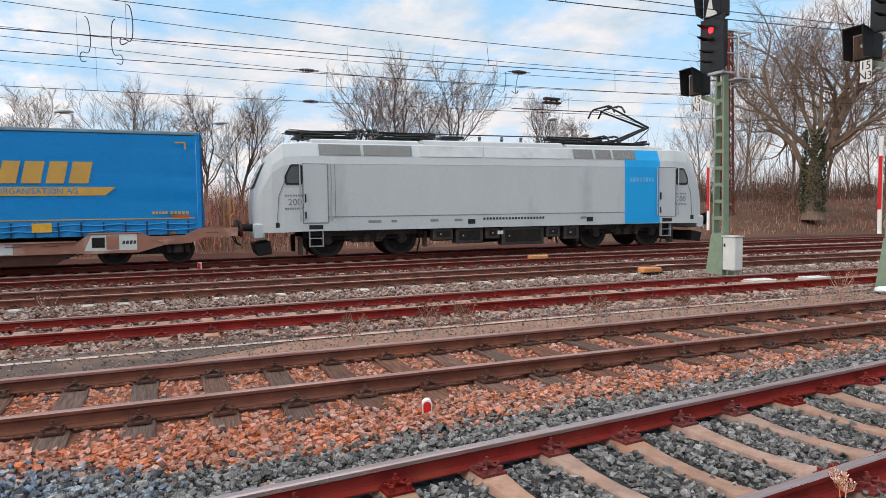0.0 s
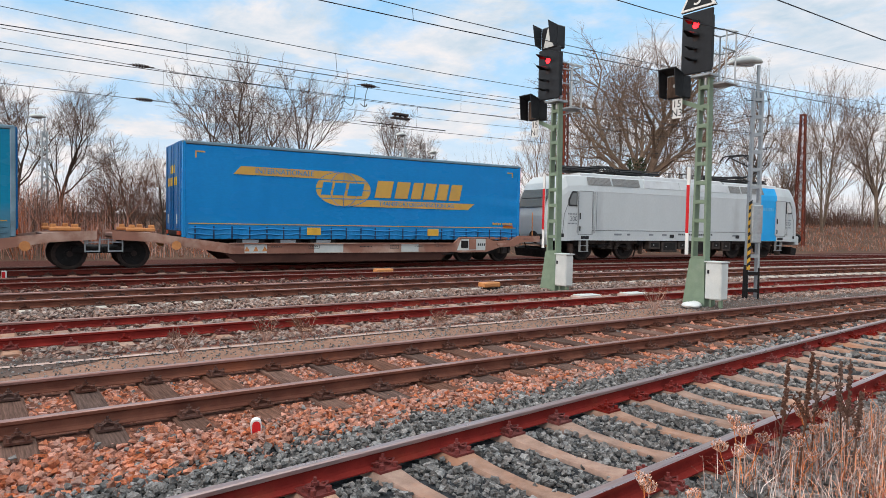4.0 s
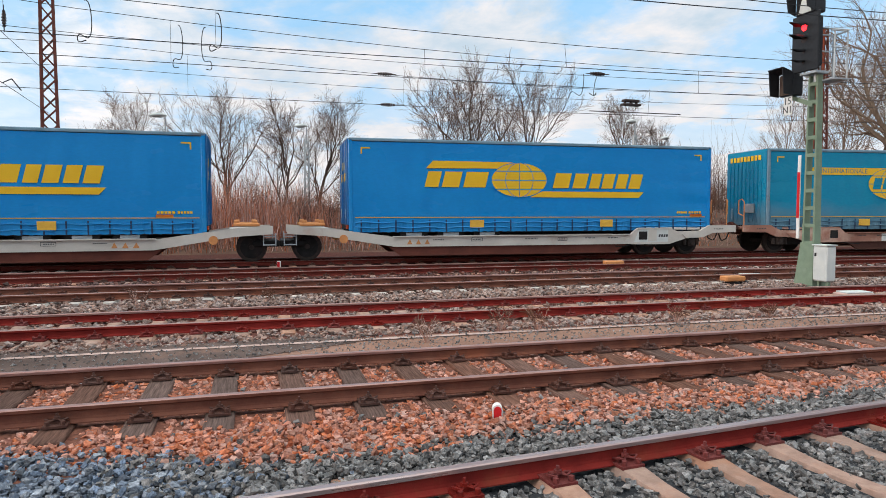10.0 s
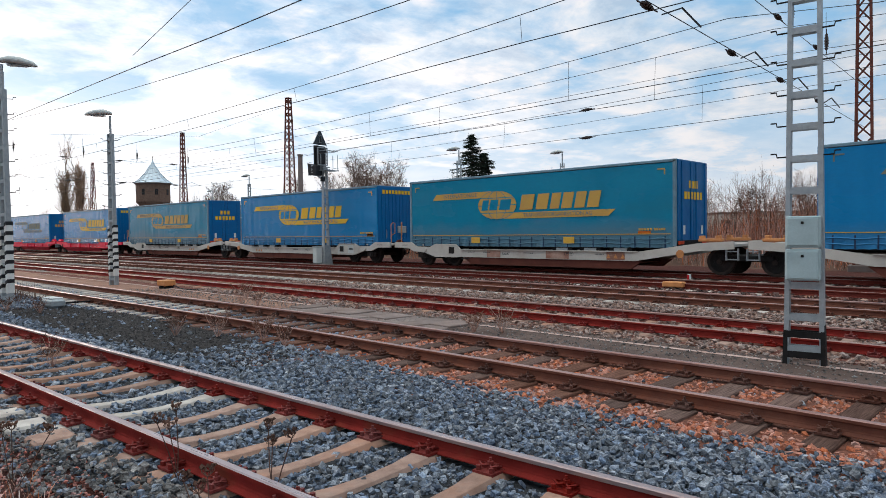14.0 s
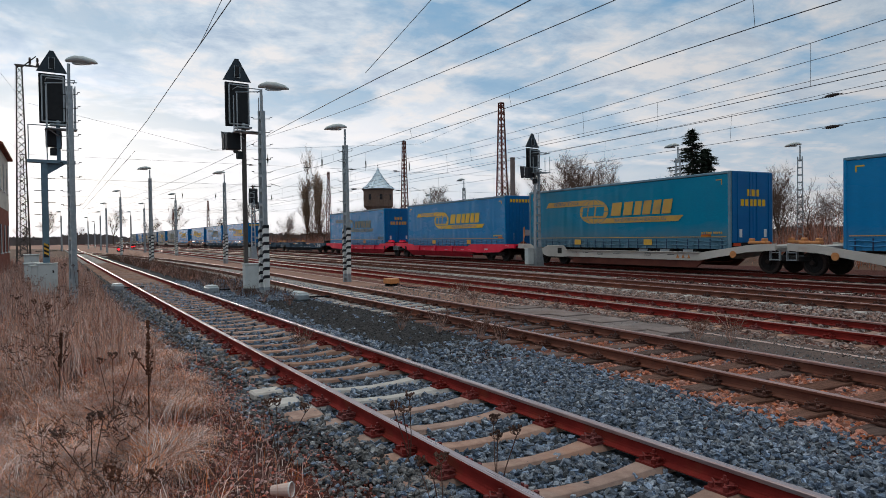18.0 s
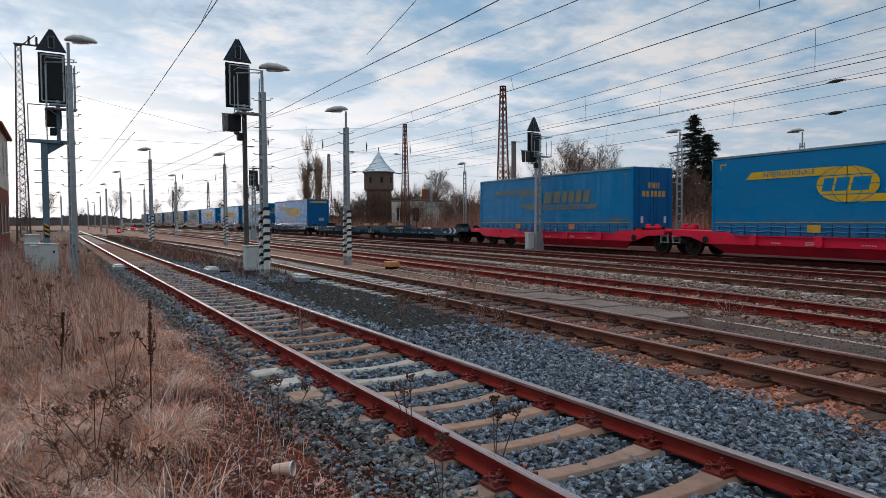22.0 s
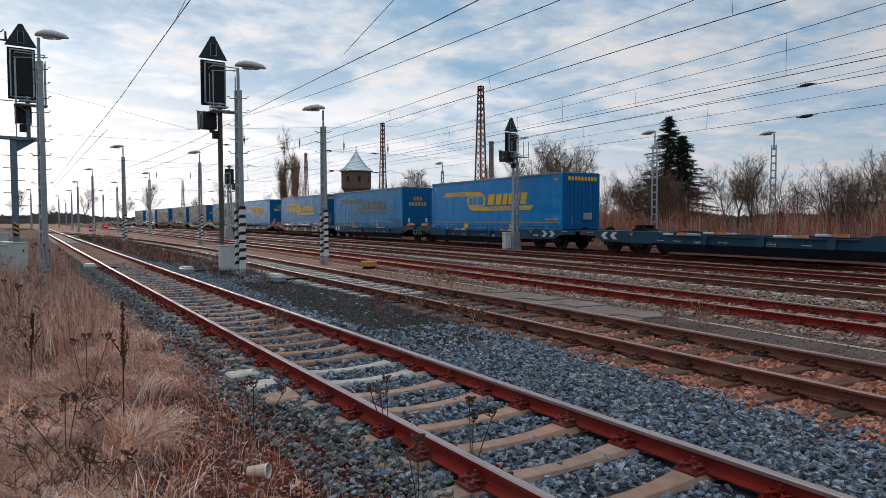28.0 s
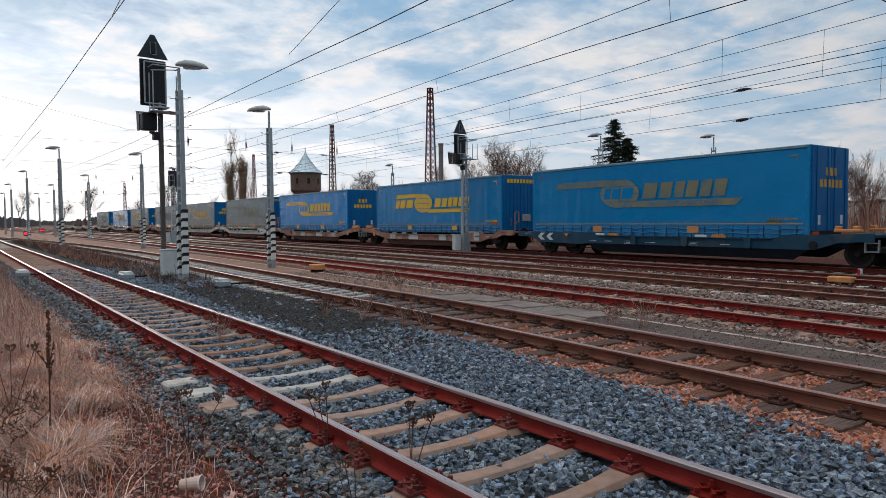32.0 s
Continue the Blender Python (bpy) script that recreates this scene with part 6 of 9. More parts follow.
def main_signal(m, label, post=5.4, screen=(5.45, 6.95), board="5", plate=("15", "N3"), ladder="green", plain=False, cab=(0.52, -0.1, 0.42, 0.86, 0.19), strip=True, aux=-1, side=1, bracket=0.0, low=0.0):
    """Light signal on a battened mast; its lamps look to local -y."""
    b = thing("railway_signal", m, label, "railway signal", "light signals")
    mt = M[ladder]
    if plain:
        part("mast", Shape().box((bracket, 0, (bracket and 4.6 or post) / 2), (0.2 if bracket else 0.13, 0.22 if bracket else 0.16, bracket and 4.6 or post), 0.02), mt, b)
        if bracket:
            part("bracket_arm", Shape().prism([(-0.5, 4.58), (0.95, 4.6), (0.95, 4.7), (-0.5, 4.7)], -0.14, 0.14), mt, b)
            part("arm_gusset", Shape().prism([(bracket - 0.1, 4.2), (bracket - 0.65, 4.58), (bracket - 0.1, 4.58)], -0.02, 0.02), mt, b)
            part("upper_post", Shape().box((0, 0, (4.7 + post) / 2), (0.12, 0.14, post - 4.7), 0.01), mt, b)
            for k in range(9):
                part("step_iron", Shape().tube((bracket - 0.32, 0.02, 0.7 + k * 0.42), (bracket + 0.32, 0.02, 0.7 + k * 0.42), 0.013, n=5), M["dark"], b)
            plate_ = part("hazard_plate", Shape().box((bracket, 0.125, 1.55), (0.15, 0.015, 0.46), 0.004), M["black"], b, "black and yellow hazard plate")
            for k in range(3):
                part("stripe", Shape().prism([(bracket - 0.07, 1.38 + k * 0.15), (bracket + 0.07, 1.46 + k * 0.15), (bracket + 0.07, 1.53 + k * 0.15), (bracket - 0.07, 1.45 + k * 0.15)], 0.134, 0.137), M["yellow"], plate_)
            for rx in (0.35, 0.9):
                part("guard_rail", Shape().path([(rx, 0, 4.7), (rx, 0, 5.9)], 0.02), M["steel"], b)
            part("guard_rail", Shape().path([(0.9, 0, 5.9), (0.1, 0, 5.9)], 0.02), M["steel"], b)
    else:
        part("mast", ladder_mast(Shape(), post, 0.36, 0.24, 0.2, int(post / 0.42)), mt, b)
        part("mast_foot", Shape().loft([[(-0.3, -0.22, 0), (0.3, -0.22, 0), (0.3, 0.22, 0), (-0.3, 0.22, 0)], [(-0.2, -0.13, 1.1), (0.2, -0.13, 1.1), (0.2, 0.13, 1.1), (-0.2, 0.13, 1.1)]]), mt, b)
    z0, z1 = screen
    zc = (z0 + z1) / 2
    ox = -0.12 if side > 0 else 0.14
    sc = part("signal_screen", Shape().box((ox, -0.22, zc), (0.82, 0.07, z1 - z0), 0.02), M["black"], b, "black signal screen")
    part("screen_case", Shape().box((ox, -0.1, zc), (0.64, 0.2, z1 - z0 - 0.2), 0.03), M["black"], b)
    # open working cage behind the screen
    xa, xb = (0.0, 0.42) if side > 0 else (-0.5, 0.36)
    bars = [[(x, y, z0 - 0.25), (x, y, z1 - 0.5)] for x in (xa, xb) for y in (0.12, 0.5)]
    bars += [[(xa, 0.0, z), (xa, 0.5, z), (xb, 0.5, z), (xb, 0.0, z)] for z in ((z1 - 0.5, zc - 0.2) if side > 0 else (z1 - 0.3,))]
    bars += [[(xa - 0.1, 0.2, z1 - 0.3), (xb + 0.05, 0.5, z1 - 0.48)], [(0.0, 0.05, z0 - 0.45), (xb, 0.5, z0 - 0.25)]]
    for bar in bars:
        part("cage_bar", Shape().path(bar, 0.02), M["steel"], b, "grey tube of the working cage")
    if side < 0:
        back = [[(x, 0.02, z0 + 0.05), (x, 0.02, z1 - 0.12)] for x in (ox - 0.33, ox + 0.33)] + [[(ox - 0.33, 0.02, z), (ox + 0.33, 0.02, z)] for z in (z0 + 0.05, z1 - 0.12)]
        for bar in back:
            part("screen_brace", Shape().path(bar, 0.028), M["steel"], b, "grey brace on the back of the screen")
    part("cage_floor", Shape().box(((xa + xb) / 2, 0.3, z0 - 0.25), (xb - xa + 0.1, 0.5, 0.035)), M["steel"], b)
    br = Shape().box((0.0, -0.05, z0 - 0.06), (0.5, 0.4, 0.05)).tube((0, 0, z0 - 0.3), (0, -0.02, z0 + 0.1), 0.05)
    part("bracket", br, M["steel"], b)
    for i, z in enumerate((z1 - 0.32, z1 - 0.62, z1 - 0.92, z1 - 1.18)):
        r = 0.088 if i < 2 else 0.04
        part("visor", signal_visor(Shape(), ox - 0.02, -0.26, z, r + 0.025, 0.46 if i < 2 else 0.4), M["black"], sc)
        on = i == 0
        part("lamp_lens", Shape().disc((ox - 0.02, -0.263, z), r, (0, -1, 0)), M["red_lamp"] if on else M["insulator"], sc, "glowing red signal light" if on else "")
    if aux:
        xc = aux if abs(aux) != 1 else (-0.66 if aux < 0 else 0.42)
        z0 -= low
        au = part("auxiliary_signal", Shape().box((xc, -0.12, z0 - 0.24), (0.46, 0.34, 0.56), 0.03), M["black"], b, "black auxiliary signal box")
        zl, zh = z0 - 0.52, z0 + 0.04
        hood = Shape()
        for e in (-1, 1):
            hood.prism([(-0.29, zl), (-0.29, zh), (-0.62, zh + 0.1), (-0.56, zl + 0.02)], xc + e * 0.22, xc + e * 0.24, axis="x")
        hood.add([(xc - 0.24, -0.29, zh), (xc + 0.24, -0.29, zh), (xc + 0.26, -0.62, zh + 0.1), (xc - 0.26, -0.62, zh + 0.1), (xc - 0.24, -0.29, zh + 0.02), (xc + 0.24, -0.29, zh + 0.02), (xc + 0.26, -0.62, zh + 0.12), (xc - 0.26, -0.62, zh + 0.12)], [(0, 1, 2, 3), (7, 6, 5, 4), (3, 2, 6, 7)])
        part("hood", hood, M["black"], au)
        part("face", Shape().box((xc, -0.296, z0 - 0.24), (0.4, 0.01, 0.5)), M["bark"], au, "dull brown face plate")
        part("lamp_lens", Shape().disc((xc, -0.304, z0 - 0.22), 0.04, (0, -1, 0)), M["glass"], au)
        arm = 0.26 if xc < 0 else 0.12
        part("auxiliary_arm", Shape().prism([(xc, z0 - 0.5), (0.0, z0 - 0.5 - arm), (0.0, z0 - 0.62 - arm), (xc, z0 - 0.6)], -0.1, -0.02), mt, b)
        if side < 0:
            part("terminal_box", Shape().box((0.16, 0.02, z0 - 0.7), (0.2, 0.2, 0.26), 0.02), M["black"], b)
        if plate:
            pl = part("number_plate", Shape().box((xc + 0.1, -0.3, z0 - 0.78), (0.27, 0.02, 0.46), 0.004), M["white"], b, "white plate with black signs")
            words(plate[0], 0.25, M["black"], "plate_sign", pl, pose(xc + 0.1, -0.314, z0 - 0.67, 90, 0, 0))
            words(plate[1], 0.25, M["black"], "plate_sign", pl, pose(xc + 0.1, -0.314, z0 - 0.89, 90, 0, 0))
    z0 = screen[0]
    if board == "lamp":
        # speed indicator: lamp box with a pale triangle behind a hood
        bx = part("speed_indicator", Shape().box((-0.12, -0.1, z1 + 0.3), (0.62, 0.34, 0.62), 0.03), M["black"], b, "black indicator box with a pale triangle")
        for e in (-1, 1):
            part("hood_side", Shape().prism([(-0.27, z1 + 0.02), (-0.27, z1 + 0.6), (-0.6, z1 + 0.66), (-0.5, z1 + 0.1)], -0.12 + e * 0.3 - 0.01, -0.12 + e * 0.3 + 0.01, axis="x"), M["black"], bx)
        part("indicator_triangle", Shape().prism([(-0.32, z1 + 0.03), (0.08, z1 + 0.03), (-0.08, z1 + 0.55), (-0.16, z1 + 0.55)], -0.282, -0.275), M["cabinet"], bx, "pale triangle")
    elif board:
        triangle_board(b, z1 + 0.06, -0.22, board, ox)
    if strip:
        ms = part("mast_strip", Shape().box((-0.27, -0.16, 2.25), (0.09, 0.03, 2.1), 0.004), M["white"], b, "white and red mast marker")
        part("red_band", Shape().box((-0.27, -0.177, 2.3), (0.085, 0.006, 1.15)), M["red"], ms)
    if cab:
        cx, cy, cw, ch, cz = cab
        sg = -1 if cy < 0 else 1
        c = part("relay_cabinet", Shape().box((cx, cy, cz + ch / 2), (cw, 0.3, ch), 0.03), M["cabinet"], b, "pale grey relay cabinet")
        part("cabinet_lock", Shape().box((cx - 0.28 * cw, cy + sg * 0.155, cz + ch * 0.75), (0.05, 0.02, 0.09), 0.008), M["black"], c)
        part("cabinet_roof", Shape().box((cx, cy, cz + ch + 0.015), (cw + 0.04, 0.34, 0.03), 0.01), M["cabinet"], c)
        for e in (-1, 1):
            part("cabinet_leg", Shape().box((cx + e * cw * 0.3, cy, cz / 2 - 0.02), (0.06, 0.08, cz + 0.04)), mt, c)
    return b


def lattice_mast(m, h, w0, w1, label, material="rust_mast", group="lattice masts", arm=False):
    """Square lattice mast of angle irons with crossed bracing."""
    b = thing("catenary_mast", m, label, "catenary mast", group)
    for sx in (-1, 1):
        for sy in (-1, 1):
            part("leg", Shape().loft([[(sx * w0 / 2 + u, sy * w0 / 2 + v, 0) for u, v in ((-0.05, -0.05), (0.05, -0.05), (0.05, 0.05), (-0.05, 0.05))], [(sx * w1 / 2 + u, sy * w1 / 2 + v, h) for u, v in ((-0.045, -0.045), (0.045, -0.045), (0.045, 0.045), (-0.045, 0.045))]]), M[material], b)
    n = int(h / 0.55)
    for f in range(4):
        br = Shape()
        for i in range(n):
            z0, z1 = h * i / n, h * (i + 1) / n
            wa, wb = w0 + (w1 - w0) * i / n, w0 + (w1 - w0) * (i + 1) / n
            s = 1 if i % 2 else -1
            pa, pb = (-s * wa / 2, -wa / 2), (s * wb / 2, -wb / 2)
            a = f * math.pi / 2
            rot = lambda p: (p[0] * math.cos(a) - p[1] * math.sin(a), p[0] * math.sin(a) + p[1] * math.cos(a))
            br.tube((*rot(pa), z0), (*rot(pb), z1), 0.04, n=4)
        tagged(part("bracing", br, M[material], b), kind="stuff")
    part("mast_cap", Shape().box((0, 0, h + 0.04), (w1 + 0.12, w1 + 0.12, 0.08), 0.01), M[material], b)
    if arm:
        part("cross_arm", Shape().box((0, 0.55, h + 0.12), (0.12, 1.7, 0.12), 0.01).path([(0, 0.2, h), (0, 1.1, h + 0.9), (0, 1.3, h + 0.1)], 0.05), M[material], b)
        for yy in (0.7, 1.2):
            ins = Shape()
            for i in range(6):
                ins.tube((0, yy, h + 0.2 + i * 0.1), (0, yy, h + 0.27 + i * 0.1), 0.11, 0.06, n=8)
            part("arm_insulator", ins, M["insulator"], b)
    part("footing", Shape().box((0, 0, -0.15), (w0 + 0.4, w0 + 0.4, 0.5), 0.03), M["slab"], b)
    return b


def place_posts():
    c = track_y
    # signals beside the first stretch, looking at the camera's side from the right
    main_signal(pose(14.3, 12.6, 0.0, 0, 0, -94), "tall green railway signal showing red with a triangular lamp box", 5.25, (5.35, 6.75), "lamp", ("15", "N1"))
    main_signal(pose(14.9, 8.5, 0.0, 0, 0, -95), "green railway signal showing red with a triangular speed board", 5.4, (5.5, 6.95), "5", ("15", "N3"))
    lamp_mast(pose(17.47, 8.51, 0, 0, 0, -35), "grey yard lamp with cable hooks and a striped yellow board", 6.2, striped=True, cabinet=2.1)
    lamp_mast(pose(-2.9, 9.78, 0, 0, 0, 6), "tall grey ladder-like lamp mast with cable hooks on asphalt", 7.6, wide=0.43, cabinet=1.58)
    # signals that stand with their backs to the camera
    main_signal(pose(-23.65, 5.28, 0, 0, 0, -86), "railway signal seen from behind with a dark triangle on top", 5.65, (5.72, 7.22), "5", None, ladder="mast_dark", cab=(-0.18, 0.3, 0.72, 0.82, 0.18), strip=False, plain=True, aux=0.34, low=0.3, side=-1)
    main_signal(pose(-29.3, 22.3, 0.09, 0, 0, -86), "railway signal seen from behind beside the train's track", 5.3, (5.4, 6.5), "5", None, ladder="steel", strip=False, aux=1, side=-1)
    main_signal(pose(-27.5, -0.2, 0, 0, 0, -86), "railway signal on a blue-grey column with side bracket seen from behind", 6.0, (6.0, 7.75), "5", None, ladder="blue_grey", strip=False, plain=True, cab=(0.45, 0.35, 0.6, 1.05, 0.05), aux=0.12, low=0.3, side=-1, bracket=0.45)
    main_signal(pose(-62, 15.2, 0.02, 0, 0, -86), "distant railway signal seen from behind", 5.0, (5.1, 6.5), "", None, ladder="steel", strip=False)
    solid("concrete_column", Shape().tube((0, 0, 0), (0, 0, 7.2), 0.19, 0.17, n=12).tube((0, 0, 7.2), (0, 0, 7.28), 0.2, n=12), M["slab"], "grey concrete column behind the train's track", "column", m=pose(-39.2, 27.9, 0.15))
    for x, y, h, w in ((-21.37, 5.29, 6.6, 0.22), (-26.84, 10.24, 6.5, 0.24), (-23.6, 0.1, 7.3, 0.2), (-53.5, 10.9, 7.0, 0.25), (-55.2, 5.8, 7.3, 0.25), (-86, 12.0, 7.4, 0.3), (-90, 6.3, 7.9, 0.26), (-118, 6.3, 7.8, 0.3), (-113, 11.3, 7.6, 0.3), (-150, 0.2, 7.7, 0.3), (-150, 7.0, 7.7, 0.3), (-146, 12.2, 7.6, 0.3), (-185, 6.0, 7.7, 0.3), (-182, 13.0, 7.6, 0.3), (-220, 0.5, 7.7, 0.3), (-222, 9.0, 7.7, 0.3)):
        lamp_mast(pose(x, y, 0, 0, 0, 62 if x > -40 else 75), "grey yard lamp mast with black and white warning bands", h, hooks=x > -60, head_side=1 if x > -25 else -1, bands=-100 < x < -21 and y > 1, wide=w, twist=-42)
    for x, y in ((-28.4, 32.4), (-24.8, 39.0), (-54, 33), (-75, 41), (-2.0, 40.0), (6.0, 42.0), (24.0, 33.5), (31.5, 40.0), (64, 27)):
        lamp_mast(pose(x, y, 0.6, 0, 0, 20), "pale lattice lamp mast on the bank behind the train", 6.6, hooks=False, head_side=-1, wide=0.34)
    for x, y, h, w in ((-5.6, 29.6, 15.0, 0.62), (34.1, 29.6, 12.2, 0.6), (55.4, 23.4, 10.6, 0.7), (-49.6, 34.3, 13.4, 0.95), (-80.9, 40.3, 14.4, 0.9), (-120, 44, 14, 0.9), (-160, 40, 14, 0.9), (-205, 38, 13, 0.9), (-260, 36, 13, 0.9), (-310, 34, 13, 0.9)):
        lattice_mast(pose(x, y, 0.3, 0, 0, 8), h, w, 0.32, "tall rust-red lattice catenary mast behind the tracks")
    lattice_mast(pose(-60.5, -2.6, 0, 0, 0, 0), 15.2, 0.9, 0.35, "tall dark lattice catenary mast beside the siding", "mast_dark", arm=True)
    lattice_mast(pose(-110, -4.5, 0, 0, 0, 0), 14, 0.9, 0.35, "tall dark lattice catenary mast beside the siding", "mast_dark")


place_posts()


# ---- trees and plants ----
def bare_tree_meshes(seed, h, spread, trunk_r, levels, forks, upright, twig_mat="twig", first=0.28, bole=0.52, reach=1.0, fine=0.005, exact=False, bark="bark", limbs=(), sway=1.0):
    """Trunk with limbs, and the fine twigs, of a leafless tree: two meshes."""
    rng = random.Random(seed)
    wood, twigs = Shape(), Shape()

    def grow(p, d, length, r, level):
        if level >= levels:
            return
        bits = (4 if sway == 1 else 7) if level < 2 else (3 if level < levels - 2 else (2 if level == levels - 2 else 1))
        q, dd = p.copy(), d.copy()
        pts = [q.copy()]
        for i in range(bits):
            dd = (dd + Vector((rng.gauss(0, 1), rng.gauss(0, 1), rng.gauss(0, 0.6))) * (0.10 + 0.05 * level) * (sway if level < 3 else 1) + Vector((0, 0, upright * 0.12))).normalized()
            q = q + dd * (length / bits)
            pts.append(q.copy())
        thin = level >= levels - 2
        if level == levels - 1:
            u = dd.orthogonal().normalized() * max(r, fine)
            w = dd.cross(u)
            twigs.add([p + u, p - u * 0.5 + w * 0.87, p - u * 0.5 - w * 0.87, pts[1]], [(0, 1, 3), (1, 2, 3), (2, 0, 3)])
            return
        for i in range(bits):
            ra = r * (1 - 0.55 * i / bits)
            rb = r * (1 - 0.55 * (i + 1) / bits)
            (twigs if thin else wood).tube(pts[i], pts[i + 1], max(ra, fine * 1.25), max(rb, fine * 1.1), n=3 if thin else (8 if level == 0 else 5), caps=False)
        kids = forks[min(level, len(forks) - 1)]
        for k in range(kids):
            t = (first if level == 0 else 0.25) + (1 - (first if level == 0 else 0.25)) * (k + rng.random() * 0.8) / kids
            i = min(bits - 1, int(t * bits))
            base = pts[i].lerp(pts[i + 1], t * bits - i)
            a = rng.uniform(0, 2 * math.pi)
            side = dd.orthogonal().normalized()
            side = Matrix.Rotation(a, 3, dd) @ side
            lean = spread * rng.uniform(0.7, 1.25)
            nd = (dd * math.cos(lean) + side * math.sin(lean)).normalized()
            grow(base, nd, length * rng.uniform(0.52, 0.78) * (1.1 - 0.35 * t) * (reach if level == 0 else 1), r * (1 - 0.5 * t) * rng.uniform(0.45, 0.62) * (1.25 if level == 0 and reach > 1.2 else 1), level + 1)
        grow(pts[-1], dd, length * 0.55, r * 0.42, level + 1)

    if limbs:
        # a short stout bole, and the great limbs that leave it: heading, rise, length, thickness, height of the fork
        low = limbs[0][4]
        wood.loft([[(q * trunk_r * math.cos(a), q * trunk_r * math.sin(a), z) for a in [i * math.pi / 6 for i in range(12)]] for z, q in ((-0.3, 1.5), (0.3, 1.12), (1.2, 1.0), (low, 0.95), (low + 0.8, 0.7), (low + 1.5, 0.3))])
        for turn, climb, length, thick, z in limbs:
            t, c = math.radians(turn), math.radians(climb)
            grow(Vector((0, 0, z)), Vector((math.cos(t) * math.cos(c), math.sin(t) * math.cos(c), math.sin(c))), length, thick, 1)
    else:
        grow(Vector((0, 0, -0.2)), Vector((0, 0, 1)), h * bole, trunk_r, 0)
    if exact:
        k = h / max(q[2] for q in twigs.v)
        wood.v = [tuple(c * k for c in q) for q in wood.v]
        twigs.v = [tuple(c * k for c in q) for q in twigs.v]
    return wood.mesh("trunk", M[bark]), twigs.mesh("crown", M[twig_mat])


TREES = {
    "broad": bare_tree_meshes(3, 12, 0.52, 0.17, 6, (7, 4, 4, 4, 3), 0.6, first=0.28, bole=0.46, reach=1.1, fine=0.006, exact=True),
    "slim": bare_tree_meshes(5, 12, 0.48, 0.13, 5, (7, 5, 4, 4), 0.9, "twig_tan", first=0.16, bark="bark_oak"),
    "bushy": bare_tree_meshes(8, 8, 0.7, 0.1, 5, (9, 6, 5, 6), 0.7, first=0.05, fine=0.0065),
    "oak": bare_tree_meshes(23, 15.3, 0.7, 0.5, 6, (7, 7, 5, 4, 3), 0.4, "twig_tan", fine=0.008, exact=True, bark="bark_oak", sway=1.25,
                            limbs=((60, 86, 7.0, 0.36, 2.4), (126, 42, 7.4, 0.25, 2.4), (130, 64, 7.2, 0.19, 3.8), (-52, 62, 7.0, 0.19, 4.0), (-58, 30, 5.8, 0.14, 3.0), (35, 68, 6.2, 0.14, 4.2), (-145, 68, 6.2, 0.14, 4.2), (105, 76, 6.6, 0.16, 5.0), (-35, 77, 6.6, 0.16, 5.0))),
    "fan": bare_tree_meshes(11, 12, 0.5, 0.16, 6, (6, 4, 4, 4, 3), 0.62, first=0.3, bole=0.42, reach=1.25, fine=0.006, exact=True),
    "poplar": bare_tree_meshes(14, 17, 0.3, 0.18, 5, (30, 7, 5, 4), 2.6, "twig_pale", first=0.05, bole=0.72, reach=0.55, fine=0.012, exact=True),
    "birch": bare_tree_meshes(21, 13, 0.42, 0.11, 5, (10, 5, 4, 4), 1.0, "twig_tan", bark="bark_oak"),
    "shrub": bare_tree_meshes(31, 4, 0.75, 0.04, 4, (14, 6, 6), 0.7, "twig_red", first=0.02),
}


def tree(kind, x, y, z, scale, turn, label):
    b = thing("tree", pose(x, y, z, 0, 0, turn), label, "tree", "bare trees")
    b.scale = (scale, scale, scale)
    part("trunk", TREES[kind][0], None, b)
    part("crown", TREES[kind][1], None, b)
    return b


def conifer(x, y, z, h):
    rng = random.Random(int(h * 10))
    b = thing("conifer", pose(x, y, z), "dark green spruce tree behind the bank", "tree")
    part("trunk", Shape().tube((0, 0, -0.2), (0, 0, h), 0.2, 0.02, n=8), M["bark"], b)
    verts, faces = [], []
    limbs = Shape()
    for i in range(190):
        t = (i / 190) ** 0.9
        zz = h * (0.12 + 0.87 * t)
        ln = (1 - t) ** 0.75 * h * 0.33 * rng.uniform(0.35, 1.3) + 0.2
        a = rng.uniform(0, 2 * math.pi)
        tip = Vector((math.cos(a) * ln, math.sin(a) * ln, zz - ln * 0.18 + ln * 0.05))
        limbs.tube((0, 0, zz), tip, 0.03, 0.008, n=3)
        for k in range(int(40 + ln * 40)):
            s = rng.uniform(0.12, 1)
            p = Vector((0, 0, zz)).lerp(tip, s)
            d = Vector((rng.gauss(0, 1), rng.gauss(0, 1), rng.gauss(-0.55, 0.5))).normalized()
            w = Vector((rng.gauss(0, 1), rng.gauss(0, 1), rng.gauss(0, 1))).normalized() * 0.035
            l2 = rng.uniform(0.18, 0.42)
            n0 = len(verts)
            verts += [tuple(p - w), tuple(p + w), tuple(p + d * l2)]
            faces.append((n0, n0 + 1, n0 + 2))
    tagged(part("limbs", limbs, M["bark"], b), kind="stuff")
    part("needles", bulk("needles", verts, faces, M["needle"]), None, b)


